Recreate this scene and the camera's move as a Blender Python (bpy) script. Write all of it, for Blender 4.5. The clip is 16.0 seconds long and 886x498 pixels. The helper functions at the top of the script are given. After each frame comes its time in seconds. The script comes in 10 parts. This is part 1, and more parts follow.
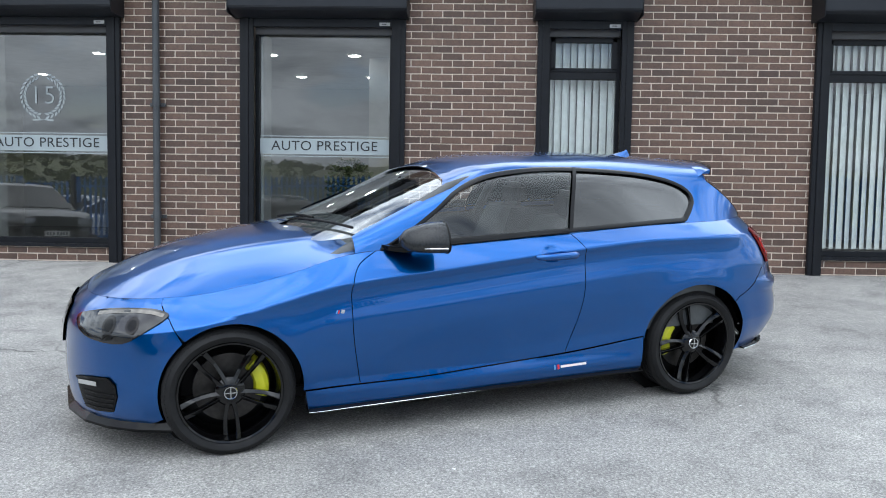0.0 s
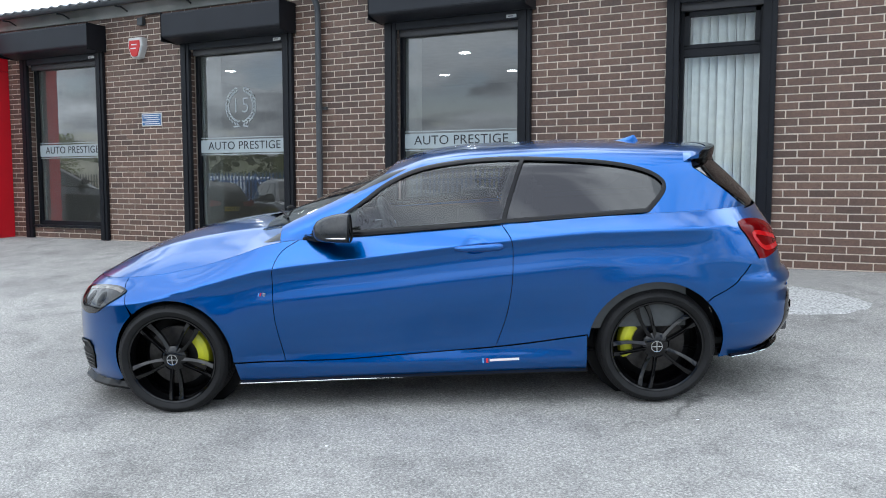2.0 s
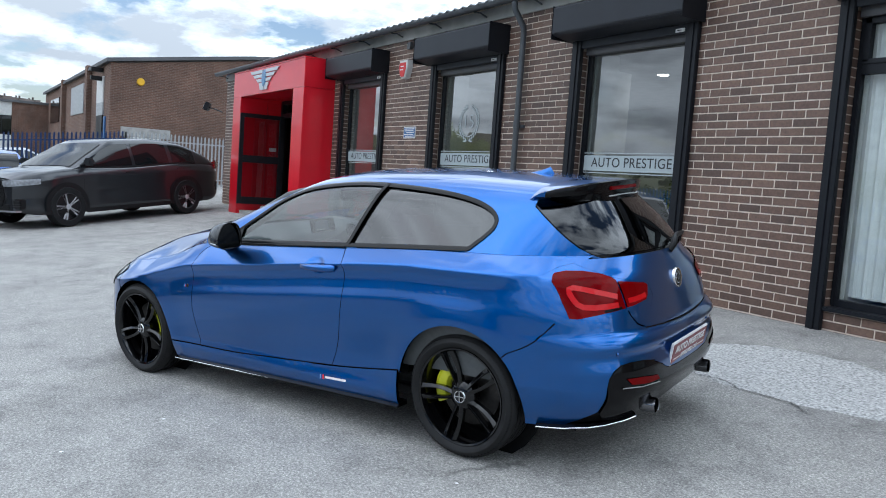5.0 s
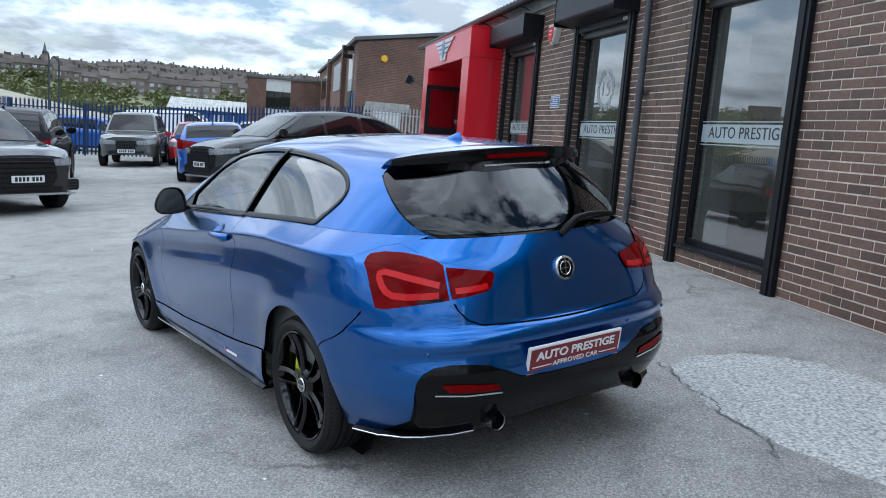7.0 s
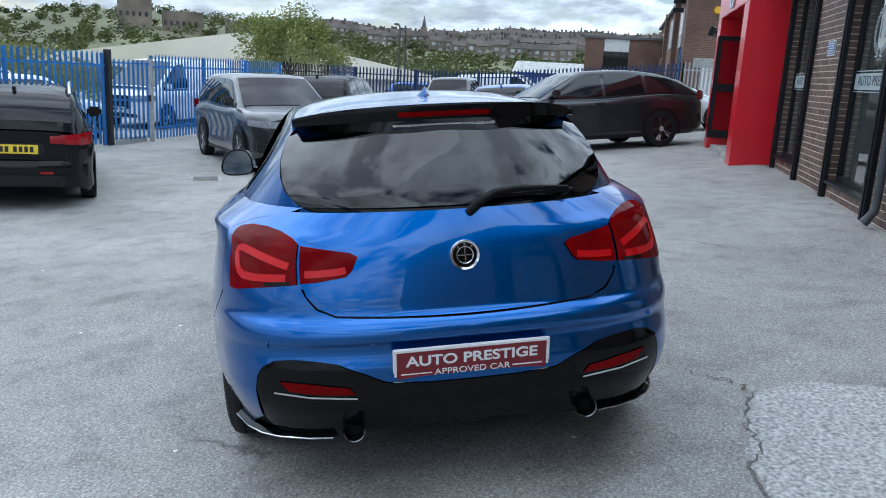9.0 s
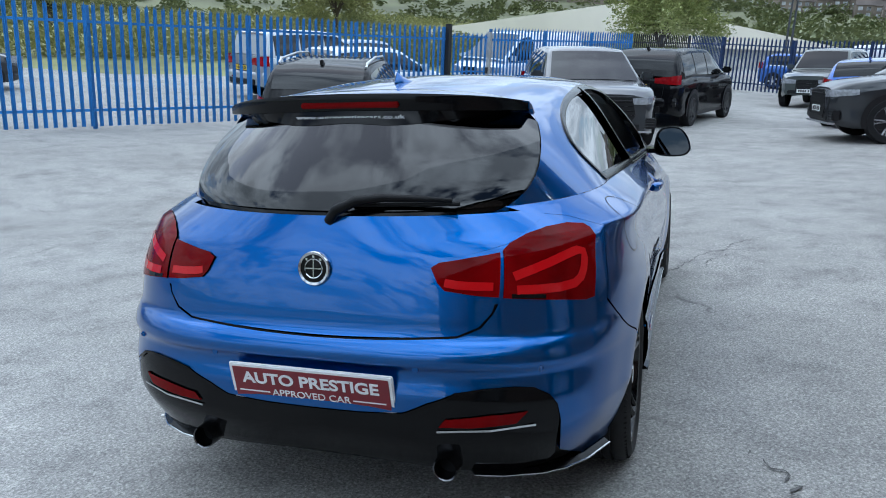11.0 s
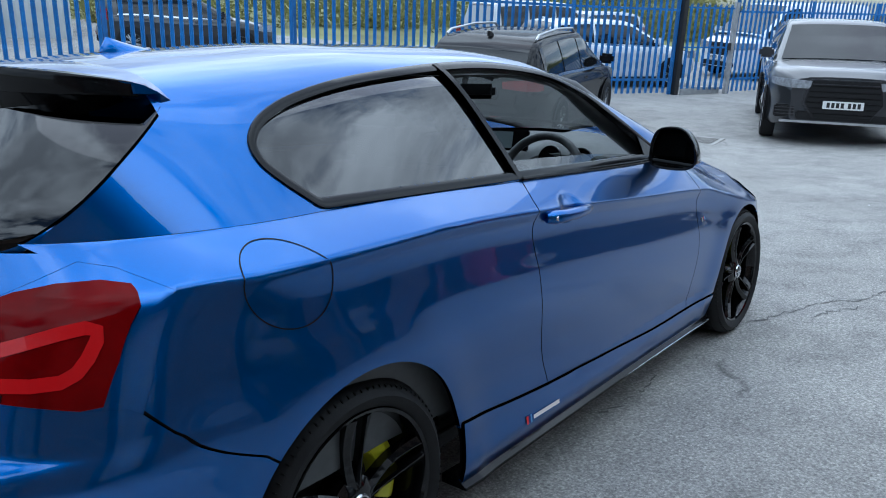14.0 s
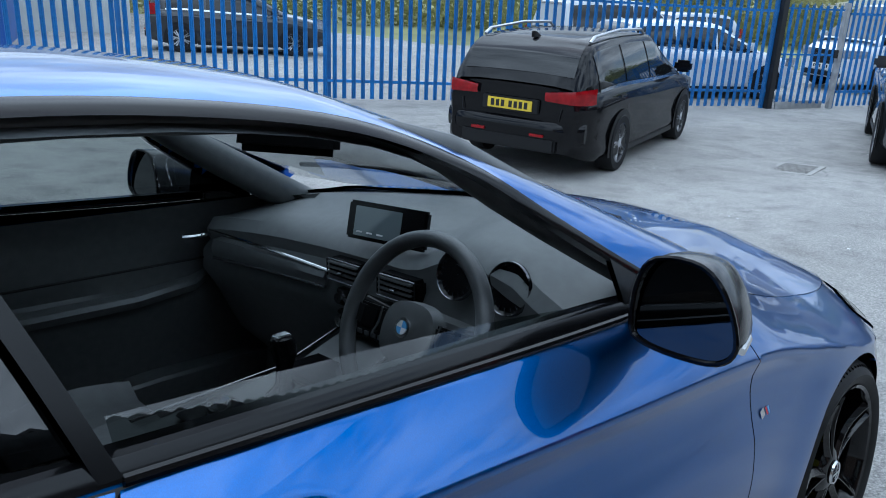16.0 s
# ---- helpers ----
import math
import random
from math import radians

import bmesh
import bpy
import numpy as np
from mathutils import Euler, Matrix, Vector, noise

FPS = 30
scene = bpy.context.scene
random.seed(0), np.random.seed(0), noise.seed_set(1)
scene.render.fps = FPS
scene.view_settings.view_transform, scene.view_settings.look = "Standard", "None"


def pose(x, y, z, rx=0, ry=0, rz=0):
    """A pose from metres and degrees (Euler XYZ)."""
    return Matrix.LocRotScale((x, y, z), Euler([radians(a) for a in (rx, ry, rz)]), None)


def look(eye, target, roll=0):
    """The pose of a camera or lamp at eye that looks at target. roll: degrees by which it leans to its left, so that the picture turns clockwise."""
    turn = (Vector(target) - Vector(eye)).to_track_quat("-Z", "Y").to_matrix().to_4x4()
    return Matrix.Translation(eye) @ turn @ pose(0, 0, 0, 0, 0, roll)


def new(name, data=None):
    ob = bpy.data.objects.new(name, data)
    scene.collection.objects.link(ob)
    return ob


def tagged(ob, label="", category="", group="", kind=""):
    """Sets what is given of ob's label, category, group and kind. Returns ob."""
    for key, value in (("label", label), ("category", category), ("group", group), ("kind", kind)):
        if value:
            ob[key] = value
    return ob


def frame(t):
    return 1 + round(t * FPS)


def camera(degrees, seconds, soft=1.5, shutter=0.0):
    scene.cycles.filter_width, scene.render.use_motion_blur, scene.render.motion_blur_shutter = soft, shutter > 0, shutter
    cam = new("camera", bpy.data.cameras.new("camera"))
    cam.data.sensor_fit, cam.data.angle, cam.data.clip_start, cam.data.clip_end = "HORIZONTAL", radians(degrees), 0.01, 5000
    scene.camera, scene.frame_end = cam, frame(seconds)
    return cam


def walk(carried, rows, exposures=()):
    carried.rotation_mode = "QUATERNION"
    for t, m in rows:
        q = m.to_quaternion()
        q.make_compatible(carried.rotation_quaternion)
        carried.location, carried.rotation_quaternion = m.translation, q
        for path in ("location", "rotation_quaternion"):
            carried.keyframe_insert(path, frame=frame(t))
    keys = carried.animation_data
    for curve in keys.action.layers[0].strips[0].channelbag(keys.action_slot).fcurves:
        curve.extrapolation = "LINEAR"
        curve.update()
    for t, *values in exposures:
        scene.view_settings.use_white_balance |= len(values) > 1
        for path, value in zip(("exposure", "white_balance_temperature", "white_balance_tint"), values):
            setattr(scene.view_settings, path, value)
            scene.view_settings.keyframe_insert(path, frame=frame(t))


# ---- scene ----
cam = camera(58.82, 16.0, soft=1.0)
PATH = [
    (0, (0.226, -5.008, 1.138), (0.157, -3.013, 1.007), 0.9),
    (0.5, (0.752, -5.002, 1.131), (0.489, -3.024, 0.992), 0.5),
    (1, (1.29, -4.973, 1.141), (0.838, -3.03, 1.0), 0.6),
    (1.5, (1.816, -4.845, 1.137), (1.163, -2.961, 0.983), 0.4),
    (2, (2.326, -4.603, 1.166), (1.47, -2.803, 1.003), 0.0),
    (2.5, (2.882, -4.34, 1.19), (1.842, -2.639, 1.029), 0.7),
    (3, (3.365, -3.943, 1.229), (2.168, -2.35, 1.065), 1.6),
    (3.5, (3.858, -3.59, 1.26), (2.51, -2.123, 1.088), 1.8),
    (3.7, (4.005, -3.447, 1.286), (2.606, -2.027, 1.119), 1.9),
    (5.8, (5.061, -1.677, 1.384), (3.24, -0.878, 1.168), 4.2),
    (6, (5.112, -1.435, 1.395), (3.262, -0.71, 1.166), 3.9),
    (6.5, (5.124, -0.981, 1.41), (3.227, -0.408, 1.142), 4.4),
    (7, (5.027, -0.527, 1.458), (3.101, -0.072, 1.171), 4.6),
    (7.5, (4.945, -0.064, 1.487), (2.987, 0.196, 1.172), 4.4),
    (8, (4.788, 0.355, 1.489), (2.822, 0.392, 1.125), 4.7),
    (8.5, (4.598, 0.769, 1.528), (2.651, 0.582, 1.11), 4.1),
    (9, (4.493, 1.192, 1.541), (2.584, 0.786, 1.102), 3.1),
    (9.5, (4.25, 1.46, 1.624), (2.397, 0.911, 1.108), 3.4),
    (9.7, (4.154, 1.572, 1.629), (2.328, 0.94, 1.115), 3.4),
    (11.8, (3.028, 2.932, 1.701), (1.790, 1.478, 1.104), 2.19),
    (12, (2.952, 3.022, 1.708), (1.750, 1.541, 1.105), 2.37),
    (12.5, (2.676, 3.086, 1.682), (1.532, 1.575, 1.043), 3.12),
    (13, (2.323, 3.059, 1.688), (1.253, 1.509, 1.014), 2.66),
    (13.5, (1.931, 3.010, 1.681), (0.959, 1.394, 1.014), 1.98),
    (14, (1.537, 2.755, 1.646), (0.605, 1.105, 1.007), 2.09),
    (14.5, (1.100, 2.484, 1.648), (0.195, 0.797, 1.071), 2.03),
    (15, (0.719, 2.205, 1.637), (-0.155, 0.486, 1.106), 2.87),
    (15.5, (0.413, 1.837, 1.619), (-0.458, 0.120, 1.077), 3.14),
    (16, (0.154, 1.521, 1.553), (-0.589, -0.220, 0.908), 2.59),
]
walk(cam, [(t, look(eye, target, roll)) for t, eye, target, roll in PATH], exposures=[(0, 0.46, 6200, 10), (3.0, 0.40, 6120, 10), (6.0, 0.18, 5900, 9), (9.0, 0.11, 5780, 8), (12.0, 0.18, 5650, 7), (16.0, 0.10, 5500, 7)])

# ---------------- light ----------------
world = bpy.data.worlds.new("sky")
scene.world = world
world.use_nodes = True
SUN_ELEV, SUN_AZ = 56.0, 205.0   # degrees; azimuth from +y towards +x


def build_sky():
    nt = world.node_tree
    nt.nodes.clear()
    out = nt.nodes.new("ShaderNodeOutputWorld")
    bg = nt.nodes.new("ShaderNodeBackground")
    sky = nt.nodes.new("ShaderNodeTexSky")
    sky.sky_type, sky.sun_disc = "NISHITA", False
    sky.sun_elevation, sky.sun_rotation = radians(SUN_ELEV), radians(SUN_AZ)
    sky.dust_density, sky.ozone_density = 1.5, 1.5
    # a broken deck of cumulus: noise on a plane above the yard
    geo = nt.nodes.new("ShaderNodeTexCoord")
    sep = nt.nodes.new("ShaderNodeSeparateXYZ")
    nt.links.new(geo.outputs["Generated"], sep.inputs[0])
    up = nt.nodes.new("ShaderNodeMath"); up.operation = "MAXIMUM"; up.inputs[1].default_value = 0.0
    nt.links.new(sep.outputs[2], up.inputs[0])
    add = nt.nodes.new("ShaderNodeMath"); add.operation = "ADD"; add.inputs[1].default_value = 0.22
    nt.links.new(up.outputs[0], add.inputs[0])
    comb = nt.nodes.new("ShaderNodeCombineXYZ")
    for i in range(2):
        d = nt.nodes.new("ShaderNodeMath"); d.operation = "DIVIDE"
        nt.links.new(sep.outputs[i], d.inputs[0]); nt.links.new(add.outputs[0], d.inputs[1])
        nt.links.new(d.outputs[0], comb.inputs[i])
    def noise_node(scale, detail, rough, off):
        m = nt.nodes.new("ShaderNodeMapping"); m.inputs["Location"].default_value = off
        n = nt.nodes.new("ShaderNodeTexNoise"); n.inputs["Scale"].default_value = scale; n.inputs["Detail"].default_value = detail; n.inputs["Roughness"].default_value = rough
        nt.links.new(comb.outputs[0], m.inputs[0]); nt.links.new(m.outputs[0], n.inputs["Vector"])
        return n
    n1 = noise_node(2.3, 10, 0.58, (3.1, 1.7, 0))
    n2 = noise_node(2.6, 8, 0.6, (8.3, 2.2, 4))
    cover = nt.nodes.new("ShaderNodeValToRGB")
    cover.color_ramp.elements[0].position, cover.color_ramp.elements[1].position = 0.40, 0.49
    nt.links.new(n1.outputs["Fac"], cover.inputs[0])
    shade = nt.nodes.new("ShaderNodeValToRGB")
    e = shade.color_ramp.elements
    e[0].position, e[0].color = 0.38, (3.9, 4.3, 4.7, 1)
    e[1].position, e[1].color = 0.58, (8.6, 9.4, 10.0, 1)
    nt.links.new(n2.outputs["Fac"], shade.inputs[0])
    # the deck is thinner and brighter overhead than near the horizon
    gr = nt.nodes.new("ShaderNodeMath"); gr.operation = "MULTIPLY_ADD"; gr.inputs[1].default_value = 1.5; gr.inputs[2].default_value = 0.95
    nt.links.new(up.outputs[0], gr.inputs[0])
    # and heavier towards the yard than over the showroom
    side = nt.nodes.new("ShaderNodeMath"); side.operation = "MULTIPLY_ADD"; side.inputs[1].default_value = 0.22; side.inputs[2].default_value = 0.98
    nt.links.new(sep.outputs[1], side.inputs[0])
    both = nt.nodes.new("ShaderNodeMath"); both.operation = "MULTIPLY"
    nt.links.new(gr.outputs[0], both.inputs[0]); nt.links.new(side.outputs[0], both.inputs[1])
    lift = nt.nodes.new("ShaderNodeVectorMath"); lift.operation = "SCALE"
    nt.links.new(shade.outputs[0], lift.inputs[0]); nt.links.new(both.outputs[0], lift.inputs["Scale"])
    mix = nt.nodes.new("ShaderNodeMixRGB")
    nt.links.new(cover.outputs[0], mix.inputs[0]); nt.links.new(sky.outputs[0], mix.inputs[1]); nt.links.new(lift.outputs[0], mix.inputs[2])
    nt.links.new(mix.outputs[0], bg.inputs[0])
    bg.inputs[1].default_value = 0.122
    nt.links.new(bg.outputs[0], out.inputs[0])


build_sky()
sun = new("sun", bpy.data.lights.new("sun", "SUN"))
sun.data.energy, sun.data.angle, sun.data.color = 1.0, radians(80), (0.98, 0.99, 1.0)
sun.matrix_world = look((0, 0, 0), (-math.sin(radians(SUN_AZ)) * math.cos(radians(SUN_ELEV)), -math.cos(radians(SUN_AZ)) * math.cos(radians(SUN_ELEV)), -math.sin(radians(SUN_ELEV))))

# ---------------- helpers ----------------


class spl:
    """A smooth curve through (position, value) pairs, straight beyond its ends."""

    def __init__(self, *pts):
        pts = sorted(pts)
        self.x = np.array([p[0] for p in pts], float)
        self.v = np.array([p[1] for p in pts], float)
        h, d = np.diff(self.x), np.diff(self.v) / np.diff(self.x)
        m = np.empty(len(self.x))
        m[0], m[-1] = d[0], d[-1]
        for i in range(1, len(m) - 1):
            m[i] = 0 if d[i - 1] * d[i] <= 0 else 3 * (h[i - 1] + h[i]) / ((2 * h[i] + h[i - 1]) / d[i - 1] + (h[i] + 2 * h[i - 1]) / d[i])
        self.m = m

    def __call__(self, x):
        x = np.asarray(x, float)
        q = np.clip(x, self.x[0], self.x[-1])
        i = np.clip(np.searchsorted(self.x, q) - 1, 0, len(self.x) - 2)
        h = self.x[i + 1] - self.x[i]
        t = (q - self.x[i]) / h
        r = (2 * t ** 3 - 3 * t ** 2 + 1) * self.v[i] + (t ** 3 - 2 * t ** 2 + t) * h * self.m[i] + (3 * t ** 2 - 2 * t ** 3) * self.v[i + 1] + (t ** 3 - t ** 2) * h * self.m[i + 1]
        return r


def smooth_line(pts, n):
    """Catmull-Rom through the points, n steps each."""
    out = []
    P = [np.array(p, float) for p in pts]
    P = [2 * P[0] - P[1]] + P + [2 * P[-1] - P[-2]]
    for i in range(1, len(P) - 2):
        for k in range(n):
            t = k / n
            a, b, c, d = P[i - 1:i + 3]
            out.append(tuple(0.5 * (2 * b + (c - a) * t + (2 * a - 5 * b + 4 * c - d) * t * t + (3 * b - a - 3 * c + d) * t ** 3)))
    return out + [tuple(P[-2])]


def smooth_loop(pts, n):
    out = []
    P = [np.array(p, float) for p in pts]
    m = len(P)
    for i in range(m):
        a, b, c, d = P[i - 1], P[i], P[(i + 1) % m], P[(i + 2) % m]
        for k in range(n):
            t = k / n
            out.append(tuple(0.5 * (2 * b + (c - a) * t + (2 * a - 5 * b + 4 * c - d) * t * t + (3 * b - a - 3 * c + d) * t ** 3)))
    return out


def area2(poly):
    return sum(poly[i - 1][0] * poly[i][1] - poly[i][0] * poly[i - 1][1] for i in range(len(poly)))


def inset_poly(poly, d):
    n = len(poly)
    sgn = 1 if area2(poly) > 0 else -1
    out = []
    for i in range(n):
        a, b, c = np.array(poly[i - 1]), np.array(poly[i]), np.array(poly[(i + 1) % n])
        u, v = b - a, c - b
        u, v = u / (np.linalg.norm(u) + 1e-12), v / (np.linalg.norm(v) + 1e-12)
        n1, n2 = np.array((-u[1], u[0])), np.array((-v[1], v[0]))
        m = n1 + n2
        k = max(0.35, (m @ m) / 2)
        out.append(tuple(b + sgn * d * m / k))
    return out


def half_plane(poly, axis, val, keep_less):
    out = []
    n = len(poly)
    for i in range(n):
        a, b = poly[i - 1], poly[i]
        ia = (a[axis] <= val) if keep_less else (a[axis] >= val)
        ib = (b[axis] <= val) if keep_less else (b[axis] >= val)
        if ia != ib:
            t = (val - a[axis]) / (b[axis] - a[axis])
            q = [a[0] + (b[0] - a[0]) * t, a[1] + (b[1] - a[1]) * t]
            q[axis] = val
            out.append(tuple(q))
        if ib:
            out.append(b)
    return out


def thing(name, label, category, group="", kind=""):
    return tagged(new(name), label, category, group, kind)


def part(name, bm, material, parent, label="", smooth=False, bevel=0.0):
    me = bpy.data.meshes.new(name)
    if bevel:
        bmesh.ops.bevel(bm, geom=[e for e in bm.edges if len(e.link_faces) == 2 and e.calc_face_angle(0) > 0.5], offset=bevel, segments=2, affect="EDGES", clamp_overlap=True)
    bm.to_mesh(me)
    bm.free()
    if smooth:
        me.polygons.foreach_set("use_smooth", [True] * len(me.polygons))
        me.set_sharp_from_angle(angle=radians(40))
    me.materials.append(material)
    ob = new(name, me)
    ob.parent = parent
    if label:
        ob["label"] = label
    return ob


def panel(name, poly, surf, material, parent, sides=(1,), flange=0.012, inset=0.0021, lift=0.0, label="", cell=(0.03, 0.025), centre=False, up=False, back=False, skip_flange=False, vflange=""):
    """A sheet cut along poly out of the surface surf(u, v), on one or both sides of the car, its rim turned in by flange."""
    poly = [tuple(map(float, p)) for p in poly]
    mid = {round(p[0], 5) for p in poly} if centre else set()
    if inset:
        q = inset_poly(poly, inset)
        if centre:
            # the middle line of the car stays where it is
            for i, (a, b) in enumerate(zip(poly, q)):
                m3 = surf(np.array([a[0]]), np.array([a[1]]))[0]
                if abs(m3[1]) < 1e-3:
                    q[i] = (a[0], b[1]) if abs(b[0] - a[0]) > 0 and not up else (b[0], a[1])
        poly = q
    dense = []
    for i in range(len(poly)):
        a, b = poly[i - 1], poly[i]
        k = max(1, int(max(abs(b[0] - a[0]) / cell[0], abs(b[1] - a[1]) / cell[1])))
        dense += [(a[0] + (b[0] - a[0]) * j / k, a[1] + (b[1] - a[1]) * j / k) for j in range(k)]
    us, vs = [p[0] for p in dense], [p[1] for p in dense]
    faces2, keys, pts2 = [], {}, []

    def vid(p):
        k = (round(p[0], 5), round(p[1], 5))
        if k not in keys:
            keys[k] = len(pts2)
            pts2.append(p)
        return keys[k]
    for i in range(int(math.floor(min(us) / cell[0])), int(math.ceil(max(us) / cell[0]))):
        col = half_plane(half_plane(dense, 0, i * cell[0], False), 0, (i + 1) * cell[0], True)
        if len(col) < 3:
            continue
        cv = [p[1] for p in col]
        for j in range(int(math.floor(min(cv) / cell[1])), int(math.ceil(max(cv) / cell[1]))):
            c = half_plane(half_plane(col, 1, j * cell[1], False), 1, (j + 1) * cell[1], True)
            ids = []
            for p in c:
                k = vid(p)
                if not ids or ids[-1] != k:
                    ids.append(k)
            if len(ids) > 1 and ids[0] == ids[-1]:
                ids.pop()
            if len(ids) >= 3 and abs(area2([pts2[k] for k in ids])) > 1e-9:
                if len(set(ids)) == len(ids):
                    faces2.append(ids)
                else:
                    from_tess = [Vector((pts2[k][0], pts2[k][1], 0)) for k in ids]
                    faces2 += [[ids[a] for a in tri] for tri in bpy_tess([from_tess])]
    P = np.array(pts2)
    e = 2e-3

    def at(u, v):
        return surf(u, v)
    xyz = at(P[:, 0], P[:, 1])
    du = at(P[:, 0] + e, P[:, 1]) - at(P[:, 0] - e, P[:, 1])
    dv = at(P[:, 0], P[:, 1] + e) - at(P[:, 0], P[:, 1] - e)
    nor = np.cross(du, dv)
    ln = np.linalg.norm(nor, axis=1, keepdims=True)
    nor = nor / np.maximum(ln, 1e-12)
    ref = np.array((0, 0, 1.0)) if up else (np.array((-1.0, 0, 0.2)) if back else None)
    d = nor @ ref if ref is not None else nor[:, 1] * np.sign(xyz[:, 1] + 1e-9) + 0.6 * nor[:, 0] * np.sign(xyz[:, 0]) * (np.abs(xyz[:, 0]) > 1.4) + 0.5 * nor[:, 2]
    if d.mean() < 0:
        nor = -nor
    xyz = xyz + nor * lift
    rim = []
    if flange:
        R = np.array(dense)
        ids = [keys.get((round(p[0], 5), round(p[1], 5))) for p in dense]
        rim = [(a, b) for a, b in zip(ids, ids[1:] + ids[:1]) if a is not None and b is not None and a != b]
        if centre:
            rim = [(a, b) for a, b in rim if not (abs(xyz[a][1]) < 2e-3 and abs(xyz[b][1]) < 2e-3)]
    V, Nn, Fc = [], [], []
    for s in sides:
        o = len(V)
        m = np.array((1, s, 1))
        pos, no = xyz * m, nor * m
        V += [tuple(p) for p in pos]
        Nn += [tuple(p) for p in no]
        for f in faces2:
            a, b, c = pos[f[0]], pos[f[1]], pos[f[2]]
            g = np.zeros(3)
            for k in range(1, len(f) - 1):
                g += np.cross(pos[f[k]] - pos[f[0]], pos[f[k + 1]] - pos[f[0]])
            Fc.append([o + k for k in (f if g @ no[f[0]] > 0 else f[::-1])])
        if rim:
            inner = {}
            for a, b in rim:
                for k in (a, b):
                    if k not in inner:
                        inner[k] = (len(V), len(V) + 1)
                        V.append(tuple(pos[k])); V.append(tuple(pos[k] - no[k] * flange))
                        Nn += [np.zeros(3), np.zeros(3)]
                turn = np.cross(pos[b] - pos[a], no[a])
                for k in (*inner[a], *inner[b]):
                    Nn[k] = Nn[k] + turn / max(np.linalg.norm(turn), 1e-9)
                Fc.append([inner[a][0], inner[b][0], inner[b][1], inner[a][1]])
    Nn = [tuple(np.asarray(n) / max(np.linalg.norm(n), 1e-6)) for n in Nn]
    me = bpy.data.meshes.new(name)
    me.from_pydata(V, [], Fc)
    me.validate()
    me.polygons.foreach_set("use_smooth", [True] * len(me.polygons))
    me.normals_split_custom_set_from_vertices(Nn)
    me.materials.append(material)
    ob = new(name, me)
    ob.parent = parent
    if label:
        ob["label"] = label
    return ob


def bpy_tess(loops):
    from mathutils.geometry import tessellate_polygon
    return tessellate_polygon(loops)


def cuboid(bm, lo, hi, bevel=0.0, m=None):
    r = bmesh.ops.create_cube(bm, size=1)
    for v in r["verts"]:
        v.co = Vector([lo[i] + (v.co[i] + 0.5) * (hi[i] - lo[i]) for i in range(3)])
    if bevel:
        es = list({e for v in r["verts"] for e in v.link_edges})
        g = bmesh.ops.bevel(bm, geom=es, offset=bevel, segments=2, affect="EDGES", clamp_overlap=True)
        vs = {v for f in g["faces"] for v in f.verts} | {v for v in r["verts"] if v.is_valid}
    else:
        vs = set(r["verts"])
    if m is not None:
        for v in vs:
            v.co = m @ v.co
    return vs


def box_part(name, lo, hi, material, parent, bevel=0.003, label="", m=None):
    bm = bmesh.new()
    cuboid(bm, lo, hi, bevel, m)
    return part(name, bm, material, parent, label)


def tube(name, pts, r, material, parent, label="", sides=8, flat=None, caps=True):
    """A round bar along the points; r one radius or one for each point; flat squeezes it along a vector."""
    bm = bmesh.new()
    pts = [Vector(p) for p in pts]
    n = len(pts)
    rad = r if isinstance(r, (list, tuple)) else [r] * n
    rows = []
    side = None
    for i in range(n):
        d = (pts[min(i + 1, n - 1)] - pts[max(i - 1, 0)]).normalized()
        if side is None:
            side = d.orthogonal().normalized()
        side = (side - d * side.dot(d)).normalized()
        w = d.cross(side)
        ring = []
        for k in range(sides):
            a = 2 * math.pi * k / sides
            o = (side * math.cos(a) + w * math.sin(a)) * rad[i]
            if flat is not None:
                fv, fs = flat
                o = o - fv * o.dot(fv) * (1 - fs)
            ring.append(bm.verts.new(pts[i] + o))
        rows.append(ring)
    for i in range(n - 1):
        for k in range(sides):
            bm.faces.new((rows[i][k], rows[i][(k + 1) % sides], rows[i + 1][(k + 1) % sides], rows[i + 1][k]))
    if caps:
        bm.faces.new(rows[0][::-1])
        bm.faces.new(rows[-1])
    return part(name, bm, material, parent, label, smooth=True)


def revolve(bm, prof, seg, axis="Y", closed=False):
    """Turns (radius, offset) pairs round the axis."""
    rows = []
    for k in range(seg):
        a = 2 * math.pi * k / seg
        rows.append([bm.verts.new((r * math.cos(a), o, r * math.sin(a)) if axis == "Y" else (r * math.cos(a), r * math.sin(a), o)) for r, o in prof])
    m = len(prof)
    for k in range(seg):
        a, b = rows[k], rows[(k + 1) % seg]
        for i in range(m if closed else m - 1):
            j = (i + 1) % m
            bm.faces.new((a[i], b[i], b[j], a[j]))
    return rows


def bars(name, places, size, material, parent):
    bm = bmesh.new()
    for x, y, z in places:
        cuboid(bm, (x - size[0], y - size[1] / 2, z - size[2] / 2), (x, y + size[1] / 2, z + size[2] / 2))
    return part(name, bm, material, parent)


